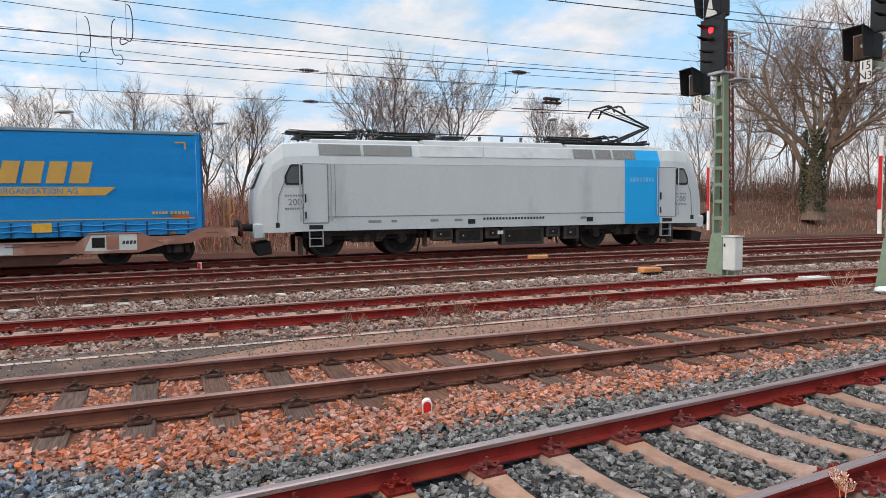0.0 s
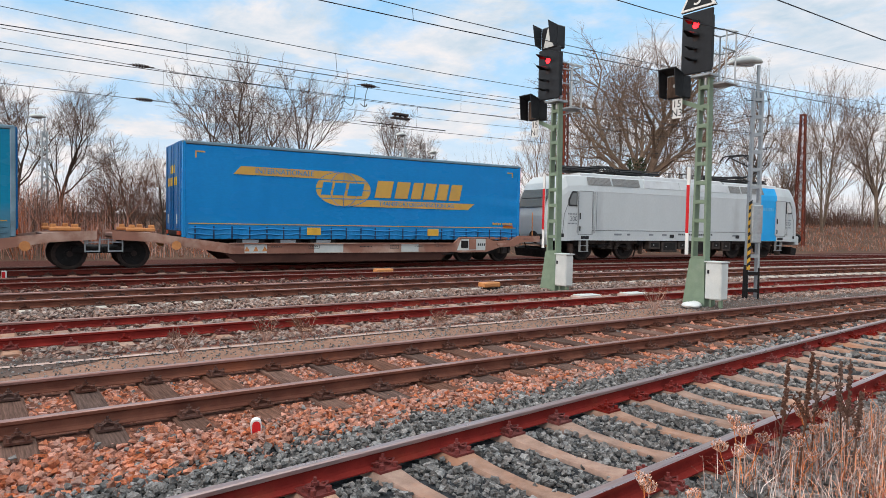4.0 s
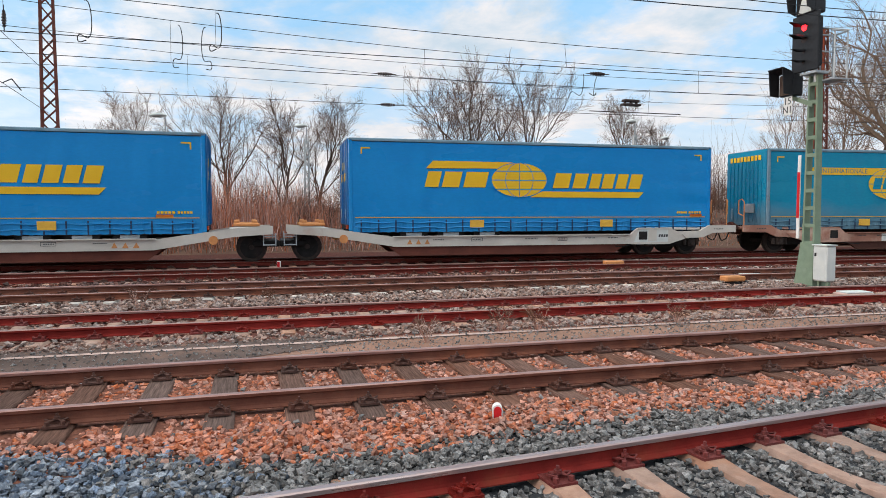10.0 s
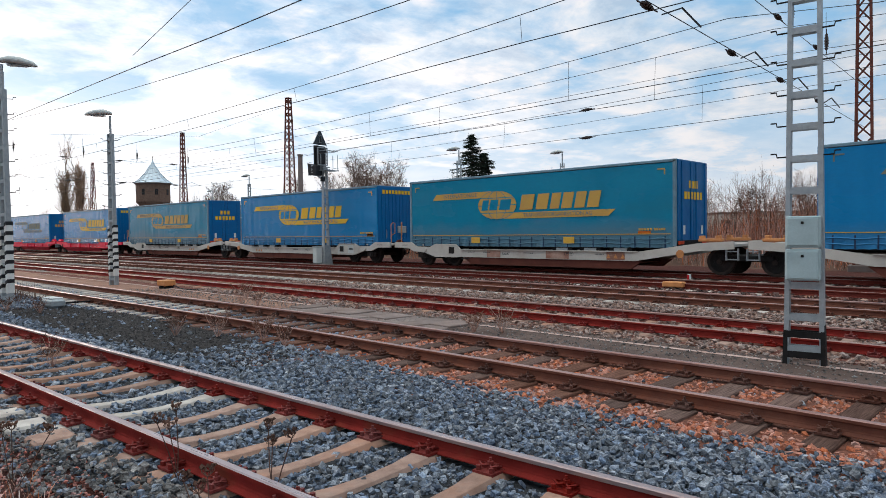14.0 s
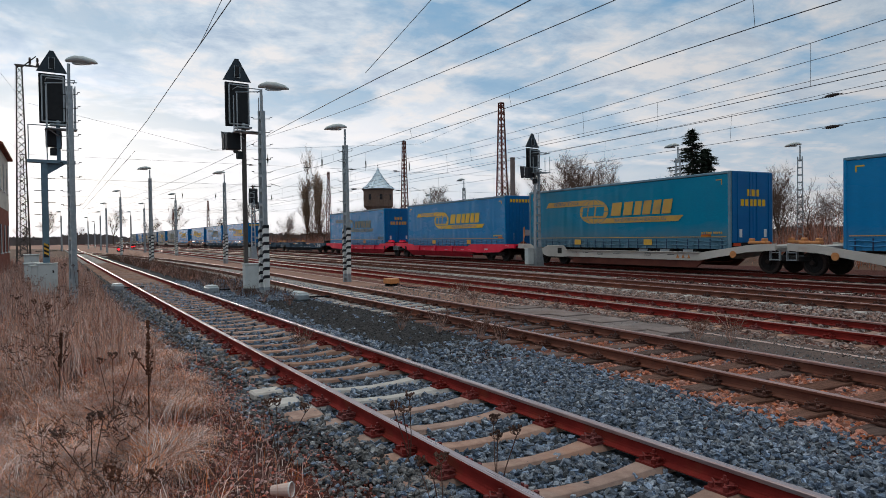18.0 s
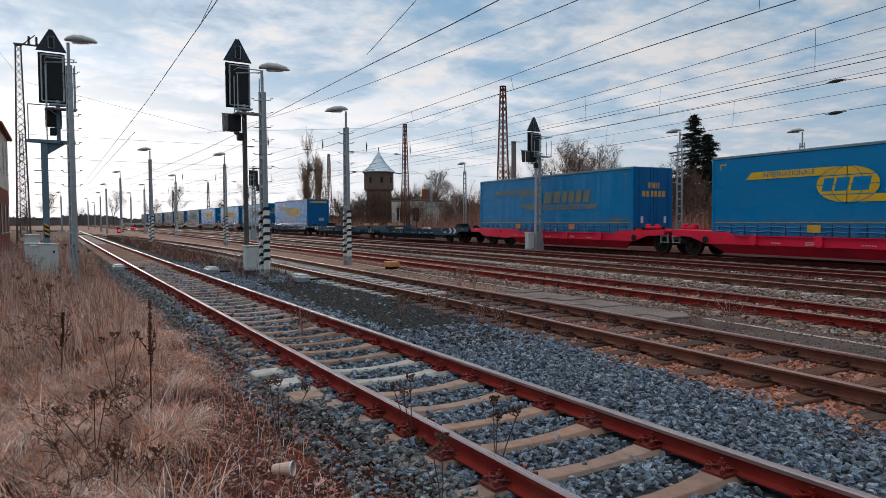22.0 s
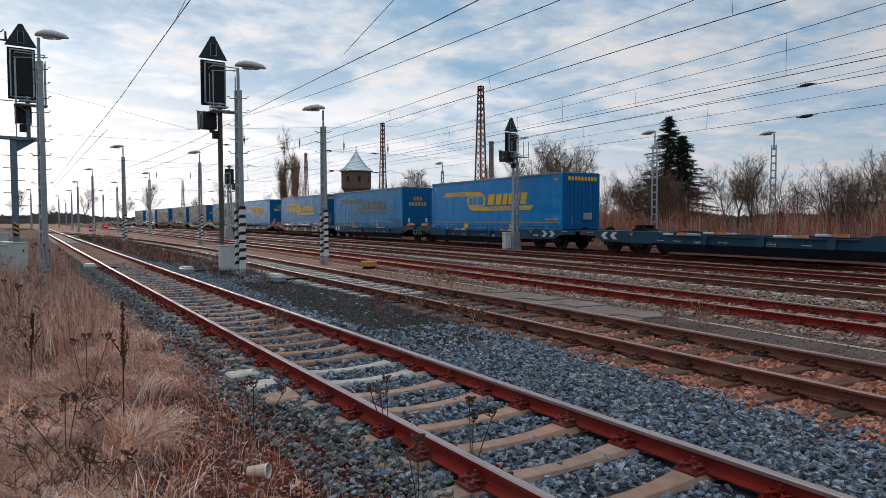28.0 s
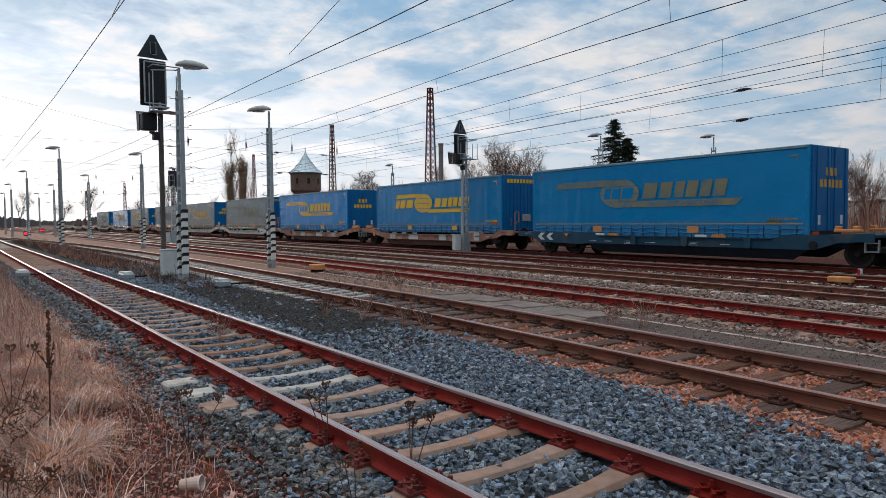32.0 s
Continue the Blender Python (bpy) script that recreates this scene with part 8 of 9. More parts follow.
# ---- buildings and distance ----
def building(name, m, size, roof, label, wall="plaster", cols=3, floors=1, roof_mat="tile"):
    """A plain house: walls with window openings set in, and a pitched or flat roof."""
    b = thing(name, m, label, "building")
    w, d, h = size
    for i, (cx, cy, sx, sy) in enumerate(((0, -d / 2, w, 0.3), (0, d / 2, w, 0.3), (-w / 2 + 0.15, 0, 0.3, d - 0.6), (w / 2 - 0.15, 0, 0.3, d - 0.6))):
        part("wall", Shape().box((cx, cy, h / 2), (sx, sy, h), 0.01), M[wall], b)
    fh = h / floors
    for f in range(floors):
        for e in (-1, 1):
            for i in range(cols):
                x = (i + 0.5) / cols * w - w / 2
                win = part("window", Shape().box((x, e * (d / 2 + 0.16), fh * (f + 0.55)), (min(1.0, w / cols * 0.5), 0.03, fh * 0.45), 0.005), M["black"], b)
                part("window_frame", Shape().box((x, e * (d / 2 + 0.185), fh * (f + 0.55)), (0.06, 0.03, fh * 0.45)).box((x, e * (d / 2 + 0.185), fh * (f + 0.32)), (min(1.15, w / cols * 0.6), 0.1, 0.06)), M["white"], win)
    if roof > 0:
        part("roof", Shape().prism([(-d / 2 - 0.4, h - 0.02), (d / 2 + 0.4, h - 0.02), (0, h + roof)], -w / 2 - 0.3, w / 2 + 0.3, axis="x"), M[roof_mat], b)
        part("chimney", Shape().box((w * 0.2, 0, h + roof * 0.9), (0.6, 0.6, 1.6), 0.02), M["brick"], b)
    else:
        part("roof", Shape().box((0, 0, h + 0.12), (w + 0.4, d + 0.4, 0.25), 0.03), M["slab"], b)
        if name == "ruined_house":
            part("chimney", Shape().box((w * 0.15, 0.5, h + 0.9), (0.75, 0.75, 1.7), 0.03), M["tile"], b, "orange brick chimney")
    return b


def water_tower():
    b = thing("water_tower", pose(-137, 62, 0.9, 0, 0, 20), "round brick water tower with a pointed metal roof", "water tower")
    n = 16
    ring = lambda r, z: [(r * math.cos(2 * math.pi * i / n), r * math.sin(2 * math.pi * i / n), z) for i in range(n)]
    part("shaft", Shape().loft([ring(2.9, -0.3), ring(2.7, 7.4)]), M["brick"], b)
    part("tank_storey", Shape().loft([ring(2.75, 7.3), ring(3.3, 7.9), ring(3.3, 11.6)]), M["brick"], b)
    for i in range(8):
        a = 2 * math.pi * i / 8 + 0.2
        part("window", Shape().box((0, 0, 0), (0.6, 0.1, 1.2), 0.01), M["black"], b, at=pose(3.26 * math.cos(a), 3.26 * math.sin(a), 9.9, 0, 0, math.degrees(a) + 90))
    part("cornice", Shape().loft([ring(3.3, 11.4), ring(3.55, 11.6), ring(3.55, 11.85), ring(3.2, 11.9)]), M["slab"], b)
    rf = part("roof", Shape().loft([ring(3.8, 11.75), ring(2.6, 12.6), ring(1.4, 14.0), ring(0.55, 15.4), ring(0.08, 16.6)]), M["sheet"], b, "pale blue-grey sheet metal roof")
    for i in range(n):
        a = 2 * math.pi * i / n
        part("roof_seam", Shape().path([(r * math.cos(a), r * math.sin(a), z + 0.04) for r, z in ((3.78, 11.77), (2.6, 12.62), (1.4, 14.02), (0.55, 15.42))], 0.04, 4), M["sheet"], rf)
    part("spire", Shape().tube((0, 0, 16.4), (0, 0, 17.5), 0.07, 0.02), M["dark"], b)
    part("finial", Shape().tube((0, 0, 17.0), (0, 0, 17.2), 0.16, 0.1, n=8), M["dark"], b)


def far_woods():
    """Ragged line of far woods along the horizon."""
    rng = random.Random(77)
    verts, faces = [], []
    for i in range(9000):
        a = rng.uniform(math.radians(20), math.radians(186))
        r = rng.uniform(420, 640)
        x, y = r * math.cos(a), r * math.sin(a)
        hgt = 3.5 + 3.5 * noise.noise((a * 14, 0, 2)) + rng.uniform(0, 3)
        w = rng.uniform(0.6, 2.2)
        d = Vector((-math.sin(a), math.cos(a), 0))
        n0 = len(verts)
        p = Vector((x, y, -0.3))
        verts += [tuple(p - d * w), tuple(p + d * w), tuple(p + d * w * 0.7 + Vector((0, 0, hgt * 0.7))), tuple(p + Vector((0, 0, hgt))), tuple(p - d * w * 0.7 + Vector((0, 0, hgt * 0.75)))]
        faces += [(n0, n0 + 1, n0 + 2), (n0, n0 + 2, n0 + 3), (n0, n0 + 3, n0 + 4)]
    tagged(new("far_woods", bulk("far_woods", verts, faces, M["far"])), label="line of far woods at the horizon, greyed for haze", kind="stuff")


def signal_box():
    w, d, h = 9.0, 9.0, 7.6
    b = building("station_house", pose(-50.5, -7.85, 0, 0, 0, 0), (w, d, h), 2.4, "brick railway signal box with pale upper storey and tiled roof", "brick_red", 3, 2)
    for e in (-1, 1):
        part("upper_cladding", Shape().box((0, e * (d / 2 + 0.155), 5.75), (w + 0.04, 0.02, 3.6)), M["plaster"], b, "pale weathered boards")
        part("upper_cladding", Shape().box((e * (w / 2 + 0.03), 0, 5.75), (0.06, d + 0.3, 3.6), 0.01), M["plaster"], b)
        for y in (-2.9, 0, 2.9):
            win = part("window", Shape().box((e * (w / 2 + 0.065), y, 6.1), (0.03, 2.1, 1.7), 0.005), M["glass"], b)
            fr = Shape().box((e * (w / 2 + 0.09), y, 5.2), (0.1, 2.3, 0.08))
            for k in (-1.05, -0.35, 0.35, 1.05):
                fr.box((e * (w / 2 + 0.085), y + k, 6.1), (0.03, 0.06, 1.7))
            part("window_frame", fr, M["white"], win)
    part("eaves_board", Shape().box((0, 0, h - 0.1), (w + 0.7, d + 0.9, 0.16), 0.02), M["brick_red"], b)


water_tower()
building("ruined_house", pose(-84.5, 44.2, 0.5, 0, 0, 28), (5.6, 5.0, 4.0), 0, "small derelict plastered house with a brick chimney behind the train", "plaster", 2, 1)
building("long_shed", pose(-26, 82, 0.5, 0, 0, 8), (30, 8, 3.0), 0, "low pale flat-roofed shed behind bushes", "plaster", 8, 1)
signal_box()
far_woods()


# ---- small things beside the tracks ----
def dead_plant(x, y, h, kind, seed, label, z=-0.03, pale=False):
    """Dried stalk: spike with seed knots, umbel, or a twiggy tuft."""
    rng = random.Random(seed)
    b = thing("dead_plant", pose(x, y, z, 0, 0, rng.uniform(0, 360)), label, "plant", "dry stalks")
    stem, head = Shape(), Shape()
    if kind == "spike":
        top = Vector((rng.uniform(-0.06, 0.06), rng.uniform(-0.06, 0.06), h))
        stem.tube((0, 0, 0), top, 0.009, 0.004, n=5)
        for i in range(70):
            t = rng.uniform(0.5, 1.0)
            p = top * t
            a = rng.uniform(0, 6.28)
            r = 0.024 * (1.15 - t * 0.6)
            q = p + Vector((math.cos(a) * r, math.sin(a) * r, 0.012))
            head.tube(p, q, 0.007, 0.012, n=4)
        for i in range(4):
            t = rng.uniform(0.35, 0.6)
            a = rng.uniform(0, 6.28)
            q = top * t + Vector((math.cos(a) * 0.12, math.sin(a) * 0.12, 0.2))
            stem.tube(top * t, q, 0.005, 0.003, n=4)
            for k in range(10):
                s = rng.uniform(0.3, 1)
                head.tube((top * t).lerp(q, s), (top * t).lerp(q, s) + Vector((rng.gauss(0, 0.012), rng.gauss(0, 0.012), 0.012)), 0.006, 0.008, n=3)
    elif kind == "umbel":
        for i in range(3):
            a = rng.uniform(0, 6.28)
            top = Vector((math.cos(a) * 0.13 * i, math.sin(a) * 0.13 * i, h * rng.uniform(0.75, 1)))
            stem.path([(0, 0, 0), tuple(top * 0.5 + Vector((0.01, 0, 0))), tuple(top)], 0.0028 if pale else 0.004, 4)
            for k in range(34 if pale else 13):
                c = rng.uniform(0, 6.28)
                rr = rng.uniform(0.3, 1.0) * (0.055 if pale else 0.05)
                q = top + Vector((math.cos(c) * rr, math.sin(c) * rr, rng.uniform(0.03, 0.07)))
                stem.path([tuple(top), tuple(top.lerp(q, 0.6) + Vector((math.cos(c), math.sin(c), -0.3)) * 0.012), tuple(q)], 0.002, 3)
                for g in range(3 if pale else 1):
                    head.tube(q, q + Vector((rng.gauss(0, 0.008), rng.gauss(0, 0.008), 0.014)), 0.0022 if pale else 0.009, 0.0035 if pale else 0.012, n=3)
    else:
        thin = 0.0016 if kind == "weed" else 0.003
        for i in range(11 if kind == "weed" else 26):
            a = rng.uniform(0, 6.28)
            l = rng.uniform(0.4, 1) * h
            tip = Vector((math.cos(a) * l * 0.5, math.sin(a) * l * 0.5, l))
            mid = tip * 0.5 + Vector((rng.gauss(0, 0.03), rng.gauss(0, 0.03), 0.05))
            stem.path([(0, 0, 0), tuple(mid), tuple(tip)], thin, 3)
            for k in range(4):
                s = rng.uniform(0.4, 1)
                p = mid.lerp(tip, s)
                q = p + Vector((rng.gauss(0, 0.05), rng.gauss(0, 0.05), rng.uniform(0, 0.07)))
                head.tube(p, q, thin, thin * 2, n=3)
    part("stem", stem, M["straw"] if pale else M["dead_stem"] if kind != "tuft" else M["straw_dull"], b)
    tagged(part("seed_head", head, M["straw"] if pale else M["dead_stem"] if kind != "tuft" else M["twig_red"], b), kind="stuff")
    return b


def small_things():
    # red and white peg
    b = thing("boundary_peg", pose(2.45, 5.42, -0.03, 0, 0, -20), "small red and white marker peg in the ballast", "marker peg", "marker pegs")
    dome = lambda r, top: [(-r, 0), (r, 0)] + [(r * math.cos(k * math.pi / 8), top - r + r * math.sin(k * math.pi / 8)) for k in range(9)]
    part("post", Shape().prism(dome(0.045, 0.162), -0.04, 0.04), M["white"], b)
    part("red_face", Shape().prism(dome(0.035, 0.147), -0.046, -0.0405), M["red"], b)
    for x, k in ((2.2, 21.9), (-9.5, 22.4)):
        b = thing("boundary_peg", pose(x, k, 0.09, 0, 0, 0), "small red and white marker peg between main tracks", "marker peg", "marker pegs")
        part("post", Shape().box((0, 0, 0.1), (0.12, 0.1, 0.24), 0.02), M["white"], b)
        part("red_face", Shape().box((-0.02, -0.053, 0.1), (0.08, 0.006, 0.2)), M["red"], b)
    # track magnets and boxes
    def magnet(x, y, z, turn, size=(0.62, 0.3, 0.16), m="orange", label="yellow-orange track magnet box on a bracket"):
        b = thing("track_magnet", pose(x, y, z, 0, 0, turn), label, "track magnet", "track magnets")
        part("case", Shape().box((0, 0, size[2] / 2 + 0.1), size, 0.025), M[m], b)
        part("bracket", Shape().box((0, 0, 0.05), (0.1, 0.5, 0.1), 0.01).box((0.16, 0, 0.05), (0.05, 0.3, 0.1), 0.01), M["dark"], b)
        part("cable", Shape().path([(0.25, 0.1, 0.12), (0.6, 0.2, 0.03), (1.1, 0.1, 0.02), (1.7, 0.3, 0.02)], 0.02), M["black"], b)
    magnet(12.4, 18.35, 0.05, -8)
    magnet(12.6, 13.4, 0.02, -8, (0.55, 0.32, 0.13))
    magnet(-23.5, 10.7, -0.01, 0, (0.62, 0.4, 0.2))
    magnet(-8.6, 19.0, 0.05, -2)
    for x, y in ((14.4, 14.6), (14.8, 10.3), (13.3, 10.6)):
        b = thing("point_box", pose(x, y, 0.0, 0, 0, -10), "pale concrete cable box beside the rails", "cable box", "cable boxes")
        part("base", Shape().box((0, 0, 0.05), (0.7, 0.42, 0.12), 0.02), M["line"], b)
        part("lid", Shape().box((0.02, 0, 0.125), (0.62, 0.36, 0.03), 0.008), M["cabinet"], b)
    b = Shape()
    rings = []
    for t, r in ((-0.42, 0.03), (-0.34, 0.12), (-0.15, 0.17), (0.1, 0.16), (0.32, 0.12), (0.42, 0.04)):
        rings.append([(t + 0.02 * math.sin(5 * a), r * math.cos(a) * 1.25, 0.06 + r * 0.45 * math.sin(a) + 0.01 * math.sin(3 * a + t * 9)) for a in [k * math.pi / 6 for k in range(12)]])
    b.loft(rings)
    solid("sandbag", b, M["white"], "white plastic sandbag lying at the signal foot", "sandbag", m=pose(14.35, 8.35, 0.0, 0, 0, 20), smooth=True)
    # crossing slabs on the path
    base = thing("path_slabs", Matrix(), "concrete slabs set in the service path", "", kind="structure")
    for i in range(9):
        x = -14.2 + i * 0.62
        y = float(track_y(3, x)) - 2.75
        for j in range(2):
            part("slab", Shape().box((0, 0, 0), (0.58, 0.78, 0.05), 0.012), M["slab"], base, at=pose(x, y + j * 0.82 - 0.3, 0.01 + 0.006 * ((i * 7 + j * 3) % 5 - 2), 0.4 * ((i + j) % 3 - 1), 0.5 * (i % 3 - 1), -4))
    # paper cup
    b = thing("paper_cup", pose(-5.27, 1.08, 0.09, 0, 84, 50), "pale crumpled paper cup lying on the ground", "paper cup")
    n = 14
    ring = lambda r, z: [(r * math.cos(2 * math.pi * i / n), r * math.sin(2 * math.pi * i / n), z) for i in range(n)]
    part("cup_wall", Shape().loft([ring(0.036, -0.068), ring(0.052, 0.08), ring(0.049, 0.08), ring(0.033, -0.06)], caps=True), mat("cup_paper", (0.72, 0.52, 0.45), (0.6, 0.42, 0.36), 6, 0.8, bump=0.05), b, at=pose(0.04, 0, 0))
    part("rim", Shape().loft([ring(0.054, 0.075), ring(0.057, 0.082), ring(0.053, 0.087), ring(0.05, 0.08)], caps=False), M["white"], b, at=pose(0.04, 0, 0))
    # point motors and dwarf signals along the siding
    for x, y in ((-28.1, 1.6), (-24.6, 4.3), (-19.8, 5.9)):
        b = thing("point_motor", pose(x, y, 0.0, 0, 0, 4), "weathered grey point motor case beside the rail", "point motor", "point motors")
        part("case", Shape().box((0, 0, 0.13), (0.75, 0.36, 0.22), 0.05), M["steel"], b)
        part("lid", Shape().box((0, 0, 0.255), (0.6, 0.28, 0.04), 0.02), M["cabinet"], b)
        part("rod", Shape().tube((0, 0.1, 0.1), (0.1, 0.9, 0.1), 0.025), M["dark"], b)
    for x, y in ((-96, 6.6), (-140, 12.0)):
        b = thing("dwarf_signal", pose(x, y, 0, 0, 0, 90), "low shunting signal with two red lights", "shunting signal", "shunting signals")
        part("case", Shape().box((0, 0, 0.75), (0.8, 0.35, 0.62), 0.05), M["black"], b)
        part("post", Shape().tube((0, 0, 0), (0, 0, 0.5), 0.07), M["steel"], b)
        for dx in (-0.2, 0.2):
            part("lamp_lens", Shape().disc((dx, -0.18, 0.75), 0.13, (0, -1, 0)), M["red_lamp"], b, "glowing red light")
    # cabinets in the grass
    for x, y, s in ((-27.2, -0.75, 1.0), (-34, -1.2, 0.9), (-44, -1.6, 1.1), (-23.8, 4.75, 0.0)):
        if not s:
            continue
        b = thing("relay_cabinet", pose(x, y, 0, 0, 0, 92), "pale weathered relay cabinet in the dry grass", "cabinet", "relay cabinets")
        part("case", Shape().box((0, 0, 0.6 * s), (0.72, 0.4, 0.86 * s), 0.03), M["cabinet"], b)
        part("roof", Shape().box((0, 0, 1.05 * s), (0.8, 0.48, 0.05), 0.015), M["cabinet"], b)
        part("plinth", Shape().box((0, 0, 0.08), (0.66, 0.36, 0.2), 0.02), M["slab"], b)
    # loose sleepers' ends and bricks by the siding
    for i, (x, y, t) in enumerate(((-8.4, 1.83, 3), (-7.78, 1.85, -4), (-7.14, 1.88, 5))):
        solid("sleeper_end", Shape().box((0, 0, 0.02), (0.27, 0.36, 0.1), 0.03), M["concrete_pale"] if i < 2 else M["concrete_pink"], "pale end of a concrete sleeper showing in the ballast", "concrete block", "loose concrete blocks", m=pose(x, y, 0.0, 0, 3 * i, t))
    # stalks and tufts
    for i, (x, y, h, k) in enumerate(((-7.2, 0.42, 1.15, "spike"), (-6.4, -0.07, 0.48, "umbel"), (-6.9, 0.2, 0.5, "tuft"), (-5.4, 0.0, 0.38, "umbel"), (-8.3, 0.2, 0.7, "umbel"), (-9.6, -0.3, 0.8, "spike"), (-4.5, 2.45, 0.55, "umbel"), (-5.4, 2.2, 0.55, "umbel"), (-4.1, 1.75, 0.5, "umbel"), (-11.0, 3.1, 0.5, "tuft"), (-6.1, 1.3, 0.5, "umbel"))):
        dead_plant(x, y, h, k, 100 + i, {"spike": "dark brown dried flower spike", "umbel": "dried umbel stalks with seed heads", "tuft": "twiggy dry tuft"}[k] + " beside the siding")
    for i, (x, y, h, k) in enumerate(((5.33, 2.3, 0.88, "spike"), (5.21, 2.1, 0.98, "spike"), (5.67, 2.2, 0.85, "spike"), (5.75, 1.98, 0.9, "spike"), (6.0, 2.1, 0.8, "spike"), (5.5, 1.85, 0.7, "spike"))):
        dead_plant(x, y, h, k, 150 + i, "reddish brown dried flower spike beside the siding")
    for i, (x, y, h) in enumerate(((3.54, 2.25, 0.32), (4.42, 2.15, 0.42), (4.87, 2.33, 0.38), (5.5, 2.1, 0.42), (5.05, 2.05, 0.33), (5.9, 2.3, 0.42))):
        dead_plant(x, y, h, "umbel", 180 + i, "pale straw-coloured dried umbels beside the rail", pale=True)
    rng = random.Random(8)
    for i, (x, y, h) in enumerate(((2.95, 9.0, 0.4), (4.3, 9.4, 0.45), (4.9, 9.3, 0.4), (7.4, 9.1, 0.35), (12.6, 8.2, 0.75), (-16.6, 9.5, 0.6), (-17.5, 10.2, 0.5), (-15.5, 9.3, 0.5), (-7.8, 9.5, 0.6), (-8.3, 9.3, 0.4), (-10.6, 6.3, 0.5), (-11.6, 6.0, 0.55), (-9.8, 6.2, 0.4), (-12.4, 5.6, 0.45), (-18.5, 5.2, 0.5), (9.3, 9.0, 0.3), (1.2, 14.1, 0.3), (-20, 4.9, 0.4), (-22.5, 4.7, 0.4), (-1.2, 13.6, 0.5))):
        dead_plant(x, y, h, "tuft", 300 + i, "reddish dry weed tuft between the tracks")
    for i in range(26):
        x = -24 - i * 1.7
        dead_plant(x, float(track_y(1, x)) + rng.uniform(1.6, 3.4), rng.uniform(0.5, 0.9), "tuft", 500 + i, "brown dry weeds between siding and main track")
    for i in range(9):
        dead_plant(-5.2 - 2.4 * rng.random(), -0.6 + 0.9 * rng.random(), rng.uniform(0.3, 0.5), "weed", 700 + i, "dark thin dead weed in the dry grass")
    for i in range(16):
        dead_plant(-9 - i * 1.6, rng.uniform(-1.4, 0.9), rng.uniform(0.6, 1.2), "tuft" if i % 3 else "umbel", 600 + i, "brown dry weeds in the grass")


small_things()


# ---- loose ballast ----
def rocks(name, centres, sizes, material, label, seed, fine):
    """Angular stones at the centres: bent cubes near by, bent octahedra further off."""
    rng = np.random.default_rng(seed)
    n = len(centres)
    if fine:
        base = np.array([(sx, sy, sz) for sx in (-1, 1) for sy in (-1, 1) for sz in (-1, 1)], float) * 0.62
        quads = np.array([(0, 1, 3, 2), (4, 6, 7, 5), (0, 4, 5, 1), (2, 3, 7, 6), (0, 2, 6, 4), (1, 5, 7, 3)])
    else:
        base = np.array([(1, 0, 0), (0, 1, 0), (-1, 0, 0), (0, -1, 0), (0, 0, 1), (0, 0, -1)], float)
        quads = np.array([(0, 1, 4), (1, 2, 4), (2, 3, 4), (3, 0, 4), (1, 0, 5), (2, 1, 5), (3, 2, 5), (0, 3, 5)])
    k = len(base)
    v = base[None] * (1 + rng.uniform(-0.42, 0.42, (n, k, 3))) * rng.uniform(0.55, 1.3, (n, 1, 3)) * np.array([1.05, 1.05, 0.72]) * np.asarray(sizes)[:, None, None]
    a = rng.uniform(0, 2 * np.pi, (n, 3))
    a[:, :2] = rng.normal(0, 0.42, (n, 2))
    for i, (p, q) in enumerate(((1, 2), (0, 2), (0, 1))):
        c, s = np.cos(a[:, i])[:, None], np.sin(a[:, i])[:, None]
        u, w = v[:, :, p].copy(), v[:, :, q].copy()
        v[:, :, p], v[:, :, q] = u * c - w * s, u * s + w * c
    v += np.asarray(centres)[:, None, :]
    f = (quads[None] + (np.arange(n) * k)[:, None, None]).reshape(-1, quads.shape[1])
    tagged(new(name, bulk(name, v.reshape(-1, 3), f, material)), label=label, kind="stuff")


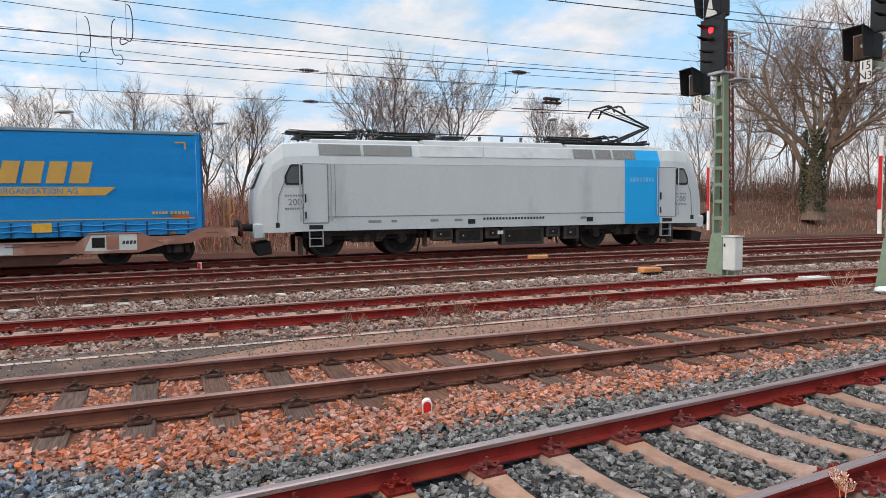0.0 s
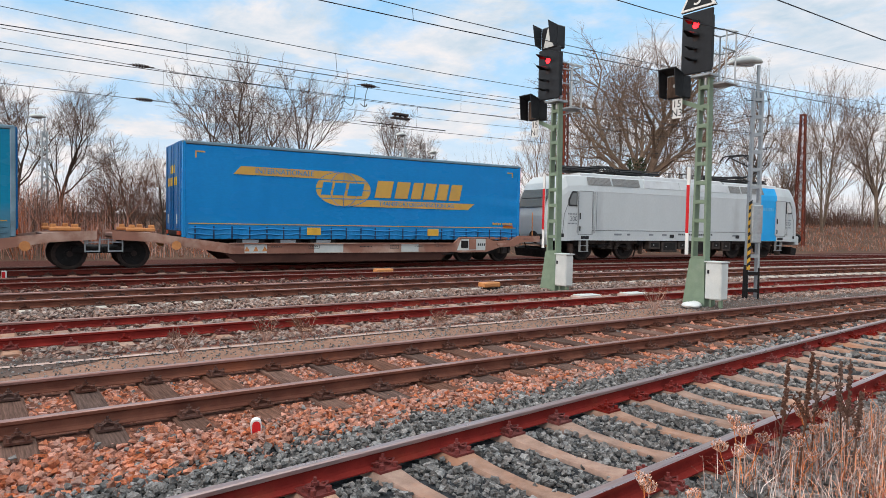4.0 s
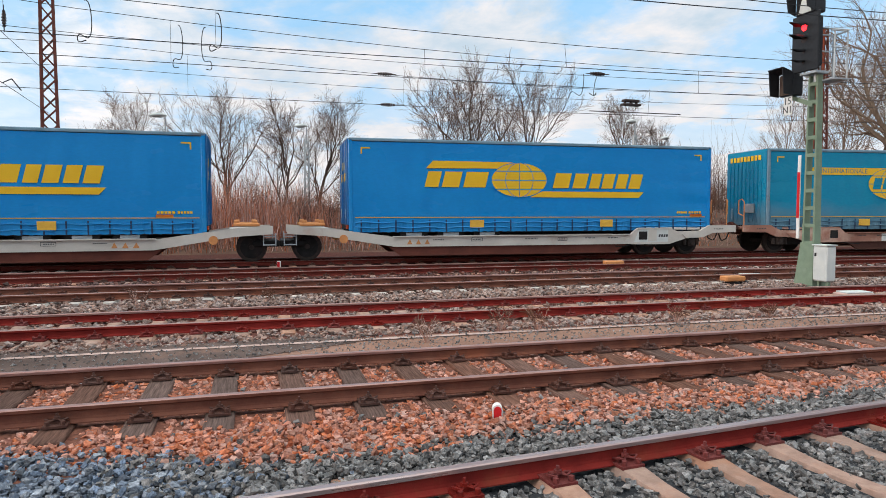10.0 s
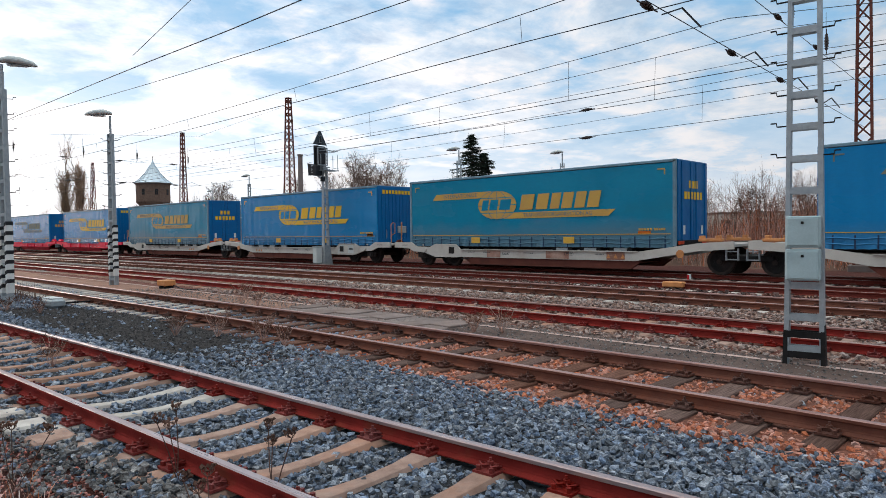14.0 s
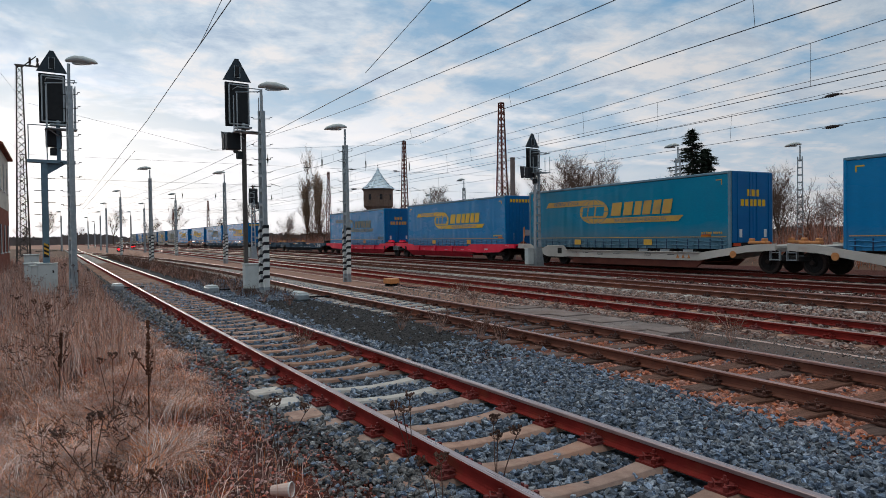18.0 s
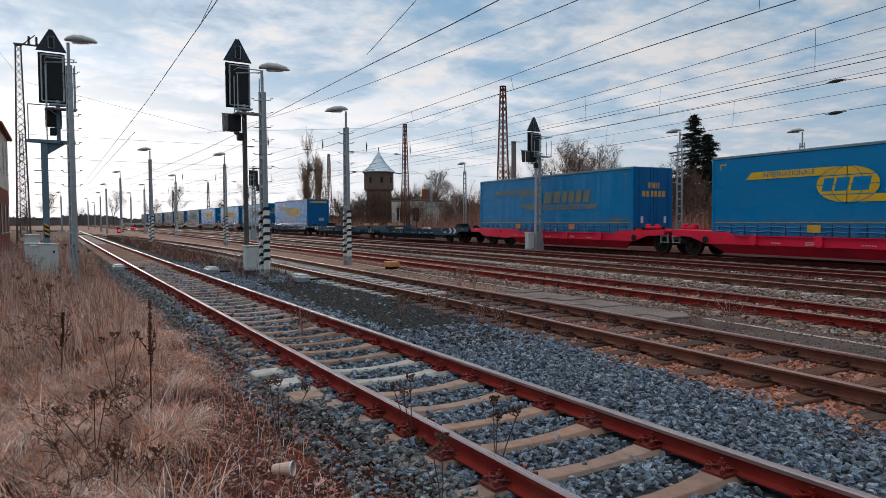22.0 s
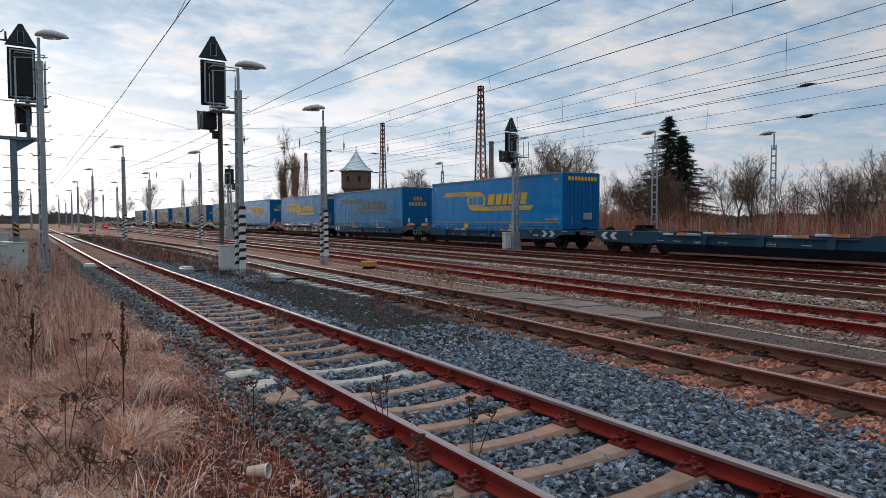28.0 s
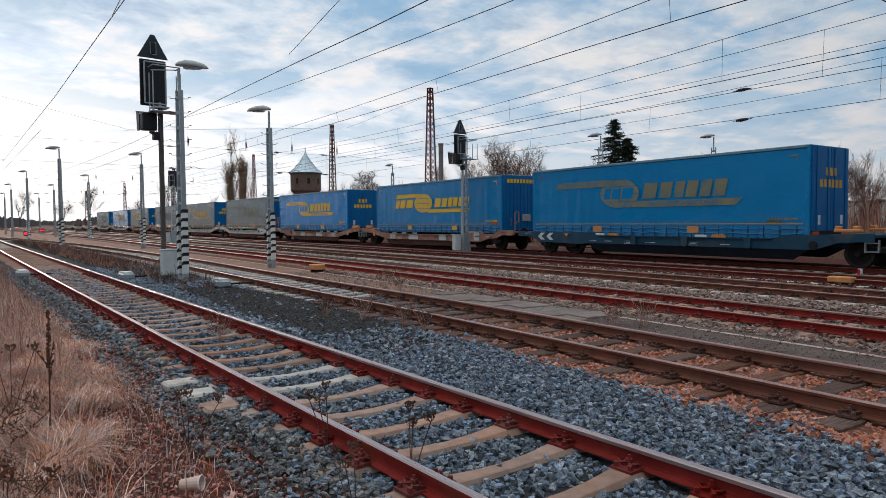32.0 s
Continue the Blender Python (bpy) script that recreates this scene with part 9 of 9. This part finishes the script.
def scatter():
    rng = np.random.default_rng(5)

    def split(x):
        """Where grey ballast ends and orange begins."""
        w = np.interp(x, (-12, -9.8, -7, -4, -2.6, -1.4, -0.5, 0.35, 1.2, 2, 3, 5.7, 8, 14, 18), (0.3, 0.95, 1.4, 1.5, 1.6, 1.5, 1.72, 2.15, 2.2, 2.1, 1.95, 1.78, 1.5, 1.2, 1.0))
        return track_y(2, x) - w

    def field(x0, x1, lo, hi, per, size, keep_tracks):
        area = (x1 - x0) * float(np.mean(hi(np.linspace(x0, x1, 9)) - lo(np.linspace(x0, x1, 9))))
        n = int(area * per)
        x = rng.uniform(x0, x1, n)
        a, b = lo(x), hi(x)
        y = a + (b - a) * rng.random(n)
        s = size * rng.uniform(0.6, 1.35, n)
        z = -0.02 + 0.055 * rng.random(n) ** 1.6
        ok = np.ones(n, bool)
        for k, st, ph, start, hl in keep_tracks:
            d = y - track_y(k, x)
            ok &= np.abs(np.abs(d) - 0.7525) > 0.085
            ph2 = np.abs((x - start - ph) / st - np.round((x - start - ph) / st)) * st
            if k == 1:
                hl = np.where((d < 0) & (x < -3.5), 1.02, 0.72)
            ok &= ~((ph2 < 0.125) & (np.abs(d) < hl) & (rng.random(n) < 0.96))
            if k == 1:
                z = z - 0.016 * (np.abs(d) < 0.68)
            if k == 2:
                z = z - 0.03 * (np.abs(d) < 1.25)
            z = z + BED[k] * (np.abs(d) < 2.2) + (0.022 if k == 1 else 0.0) * (np.abs(d) > np.where((d > 0) | (x > -3.5), 0.86, 1.02)) * (np.abs(d) < 1.4)
        cin = (x > -20.3) & (x < -10.6) & (y > track_y(1, x) + 1.5 + 0.05 * np.abs(x + 14)) & (y < track_y(2, x) - 1.05 - 0.09 * np.abs(x + 15))
        ok &= ~(cin & (rng.random(n) < 0.93))
        verge = (y < track_y(1, x) - 1.22) & (x < 3)
        ok &= ~(verge & (rng.random(n) < 0.45))
        s = np.where(verge, s * 0.78, s)
        return np.stack([x, y, z], 1)[ok], s[ok]

    t1, t2 = (1, 0.648, 0.22, -160, 0.72), (2, 0.667, 0.1, -118, 1.3)
    t3, t4 = (3, 0.69, 0.3, -560, 1.2), (4, 0.62, 0.2, -560, 1.2)
    lo1 = lambda x: track_y(1, x) - 1.7
    hi2 = lambda x: track_y(2, x) + 1.3
    for tag, x0, x1, per, size, fine in (("near", -8.5, 9, 1000, 0.0295, True), ("left", -32, -8.5, 270, 0.04, False), ("right", 9, 28, 170, 0.05, False)):
        p, s = field(x0, x1, lo1, hi2, per, size, (t1, t2))
        edge = split(p[:, 0]) + rng.normal(0, 0.12, len(p))
        orange = (p[:, 1] > edge) & (p[:, 0] > -10) & (rng.random(len(p)) < np.interp(p[:, 0], (-10, -6, 8, 16), (0.6, 0.97, 0.95, 0.6)))
        dull = ~orange & ((p[:, 0] + rng.normal(0, 0.5, len(p)) > -0.2) | ((p[:, 1] < track_y(1, p[:, 0]) - 0.95) & (rng.random(len(p)) < 0.65)))
        blue = ~orange & ~dull
        if blue.any():
            rocks("ballast_grey_" + tag, p[blue], s[blue], M["gravel_grey"], "loose angular bluish grey ballast stones", 1, fine)
        if dull.any():
            rocks("ballast_dull_" + tag, p[dull], s[dull], M["gravel_neutral"], "loose angular brownish grey ballast stones", 7, fine)
        brown = orange & (rng.random(len(p)) < np.interp(p[:, 0], (-6, 0, 3, 9), (0.1, 0.12, 0.42, 0.6)))
        orange &= ~brown
        if brown.any():
            rocks("ballast_brown_" + tag, p[brown], s[brown], M["gravel_brown"], "loose pinkish brown ballast stones", 9, fine)
        if orange.any():
            rocks("ballast_orange_" + tag, p[orange], s[orange], M["gravel_orange"], "loose rusty orange ballast stones", 2, fine)
    p, s = field(-22, 24, lambda x: track_y(3, x) - 1.65, lambda x: track_y(4, x) + 1.5, 215, 0.042, (t3, t4))
    rocks("ballast_mixed", p, s, M["gravel_mixed"], "loose pinkish grey ballast stones", 3, False)
    p, s = field(-20, 24, lambda x: track_y(4, x) + 1.5, lambda x: track_y(6, x) + 2.0, 45, 0.057, ((5, 0.62, 0.2, -560, 1.2),))
    p[:, 2] += 0.03
    rocks("ballast_mixed_far", p, s, M["gravel_dark"], "loose dark rusty ballast stones", 4, False)
    # clinker on the cinder patch
    n = 9000
    x = rng.uniform(-20.3, -8.8, n)
    a, b = track_y(1, x) + 1.45 + 0.05 * np.abs(x + 14), track_y(2, x) - 1.0 - 0.09 * np.abs(x + 15)
    p = np.stack([x, a + (b - a) * rng.random(n), rng.uniform(0.005, 0.02, n)], 1)
    rocks("cinder_grit", p, rng.uniform(0.009, 0.022, n), M["clinker"], "small black clinker stones", 11, False)
    # grit on the path
    p, s = field(-24, 26, lambda x: np.minimum(track_y(2, x) + 1.25, track_y(3, x) - 2.0), lambda x: track_y(3, x) - 1.6, 260, 0.0165, ())
    p[:, 2] -= 0.004
    rocks("path_grit", p, s, M["gravel_neutral"], "small stones and grit lying on the service path", 8, False)
    # leaf litter and grit at the edge of the grass
    p, s = field(-12, 8, lambda x: track_y(1, x) - 3.0, lambda x: track_y(1, x) - 1.18, 700, 0.02, ())
    p[:, 2] -= 0.012
    rocks("litter", p, s * np.array([1.0]), M["litter"], "reddish leaf litter and grit beside the siding", 6, False)


scatter()


lay_tracks()


# ---- what moves ----
def motions():
    times = list(np.arange(0, 32.01, 1.0))
    for ob, centre, half, turned in VEHICLES:
        rows = []
        for t in times:
            s = float(np.polyval(RUN, t)) - centre
            rows.append((float(t), vehicle_pose(s + half, s - half, turned)))
        walk(ob, rows)
        wheels = [w for w in ob.children if w.name.startswith("wheelset")]
        step = 3 if centre < 15 else 2
        for w in wheels:
            x, r = w.location.x, w.location.z
            turn = -1 if turned else 1
            keys = [(f / FPS, pose(x, 0, r, 0, math.degrees(turn * (float(np.polyval(RUN, f / FPS)) - 22) / r), 0)) for f in range(0, 32 * FPS + 1, step)]
            walk(w, keys)


motions()
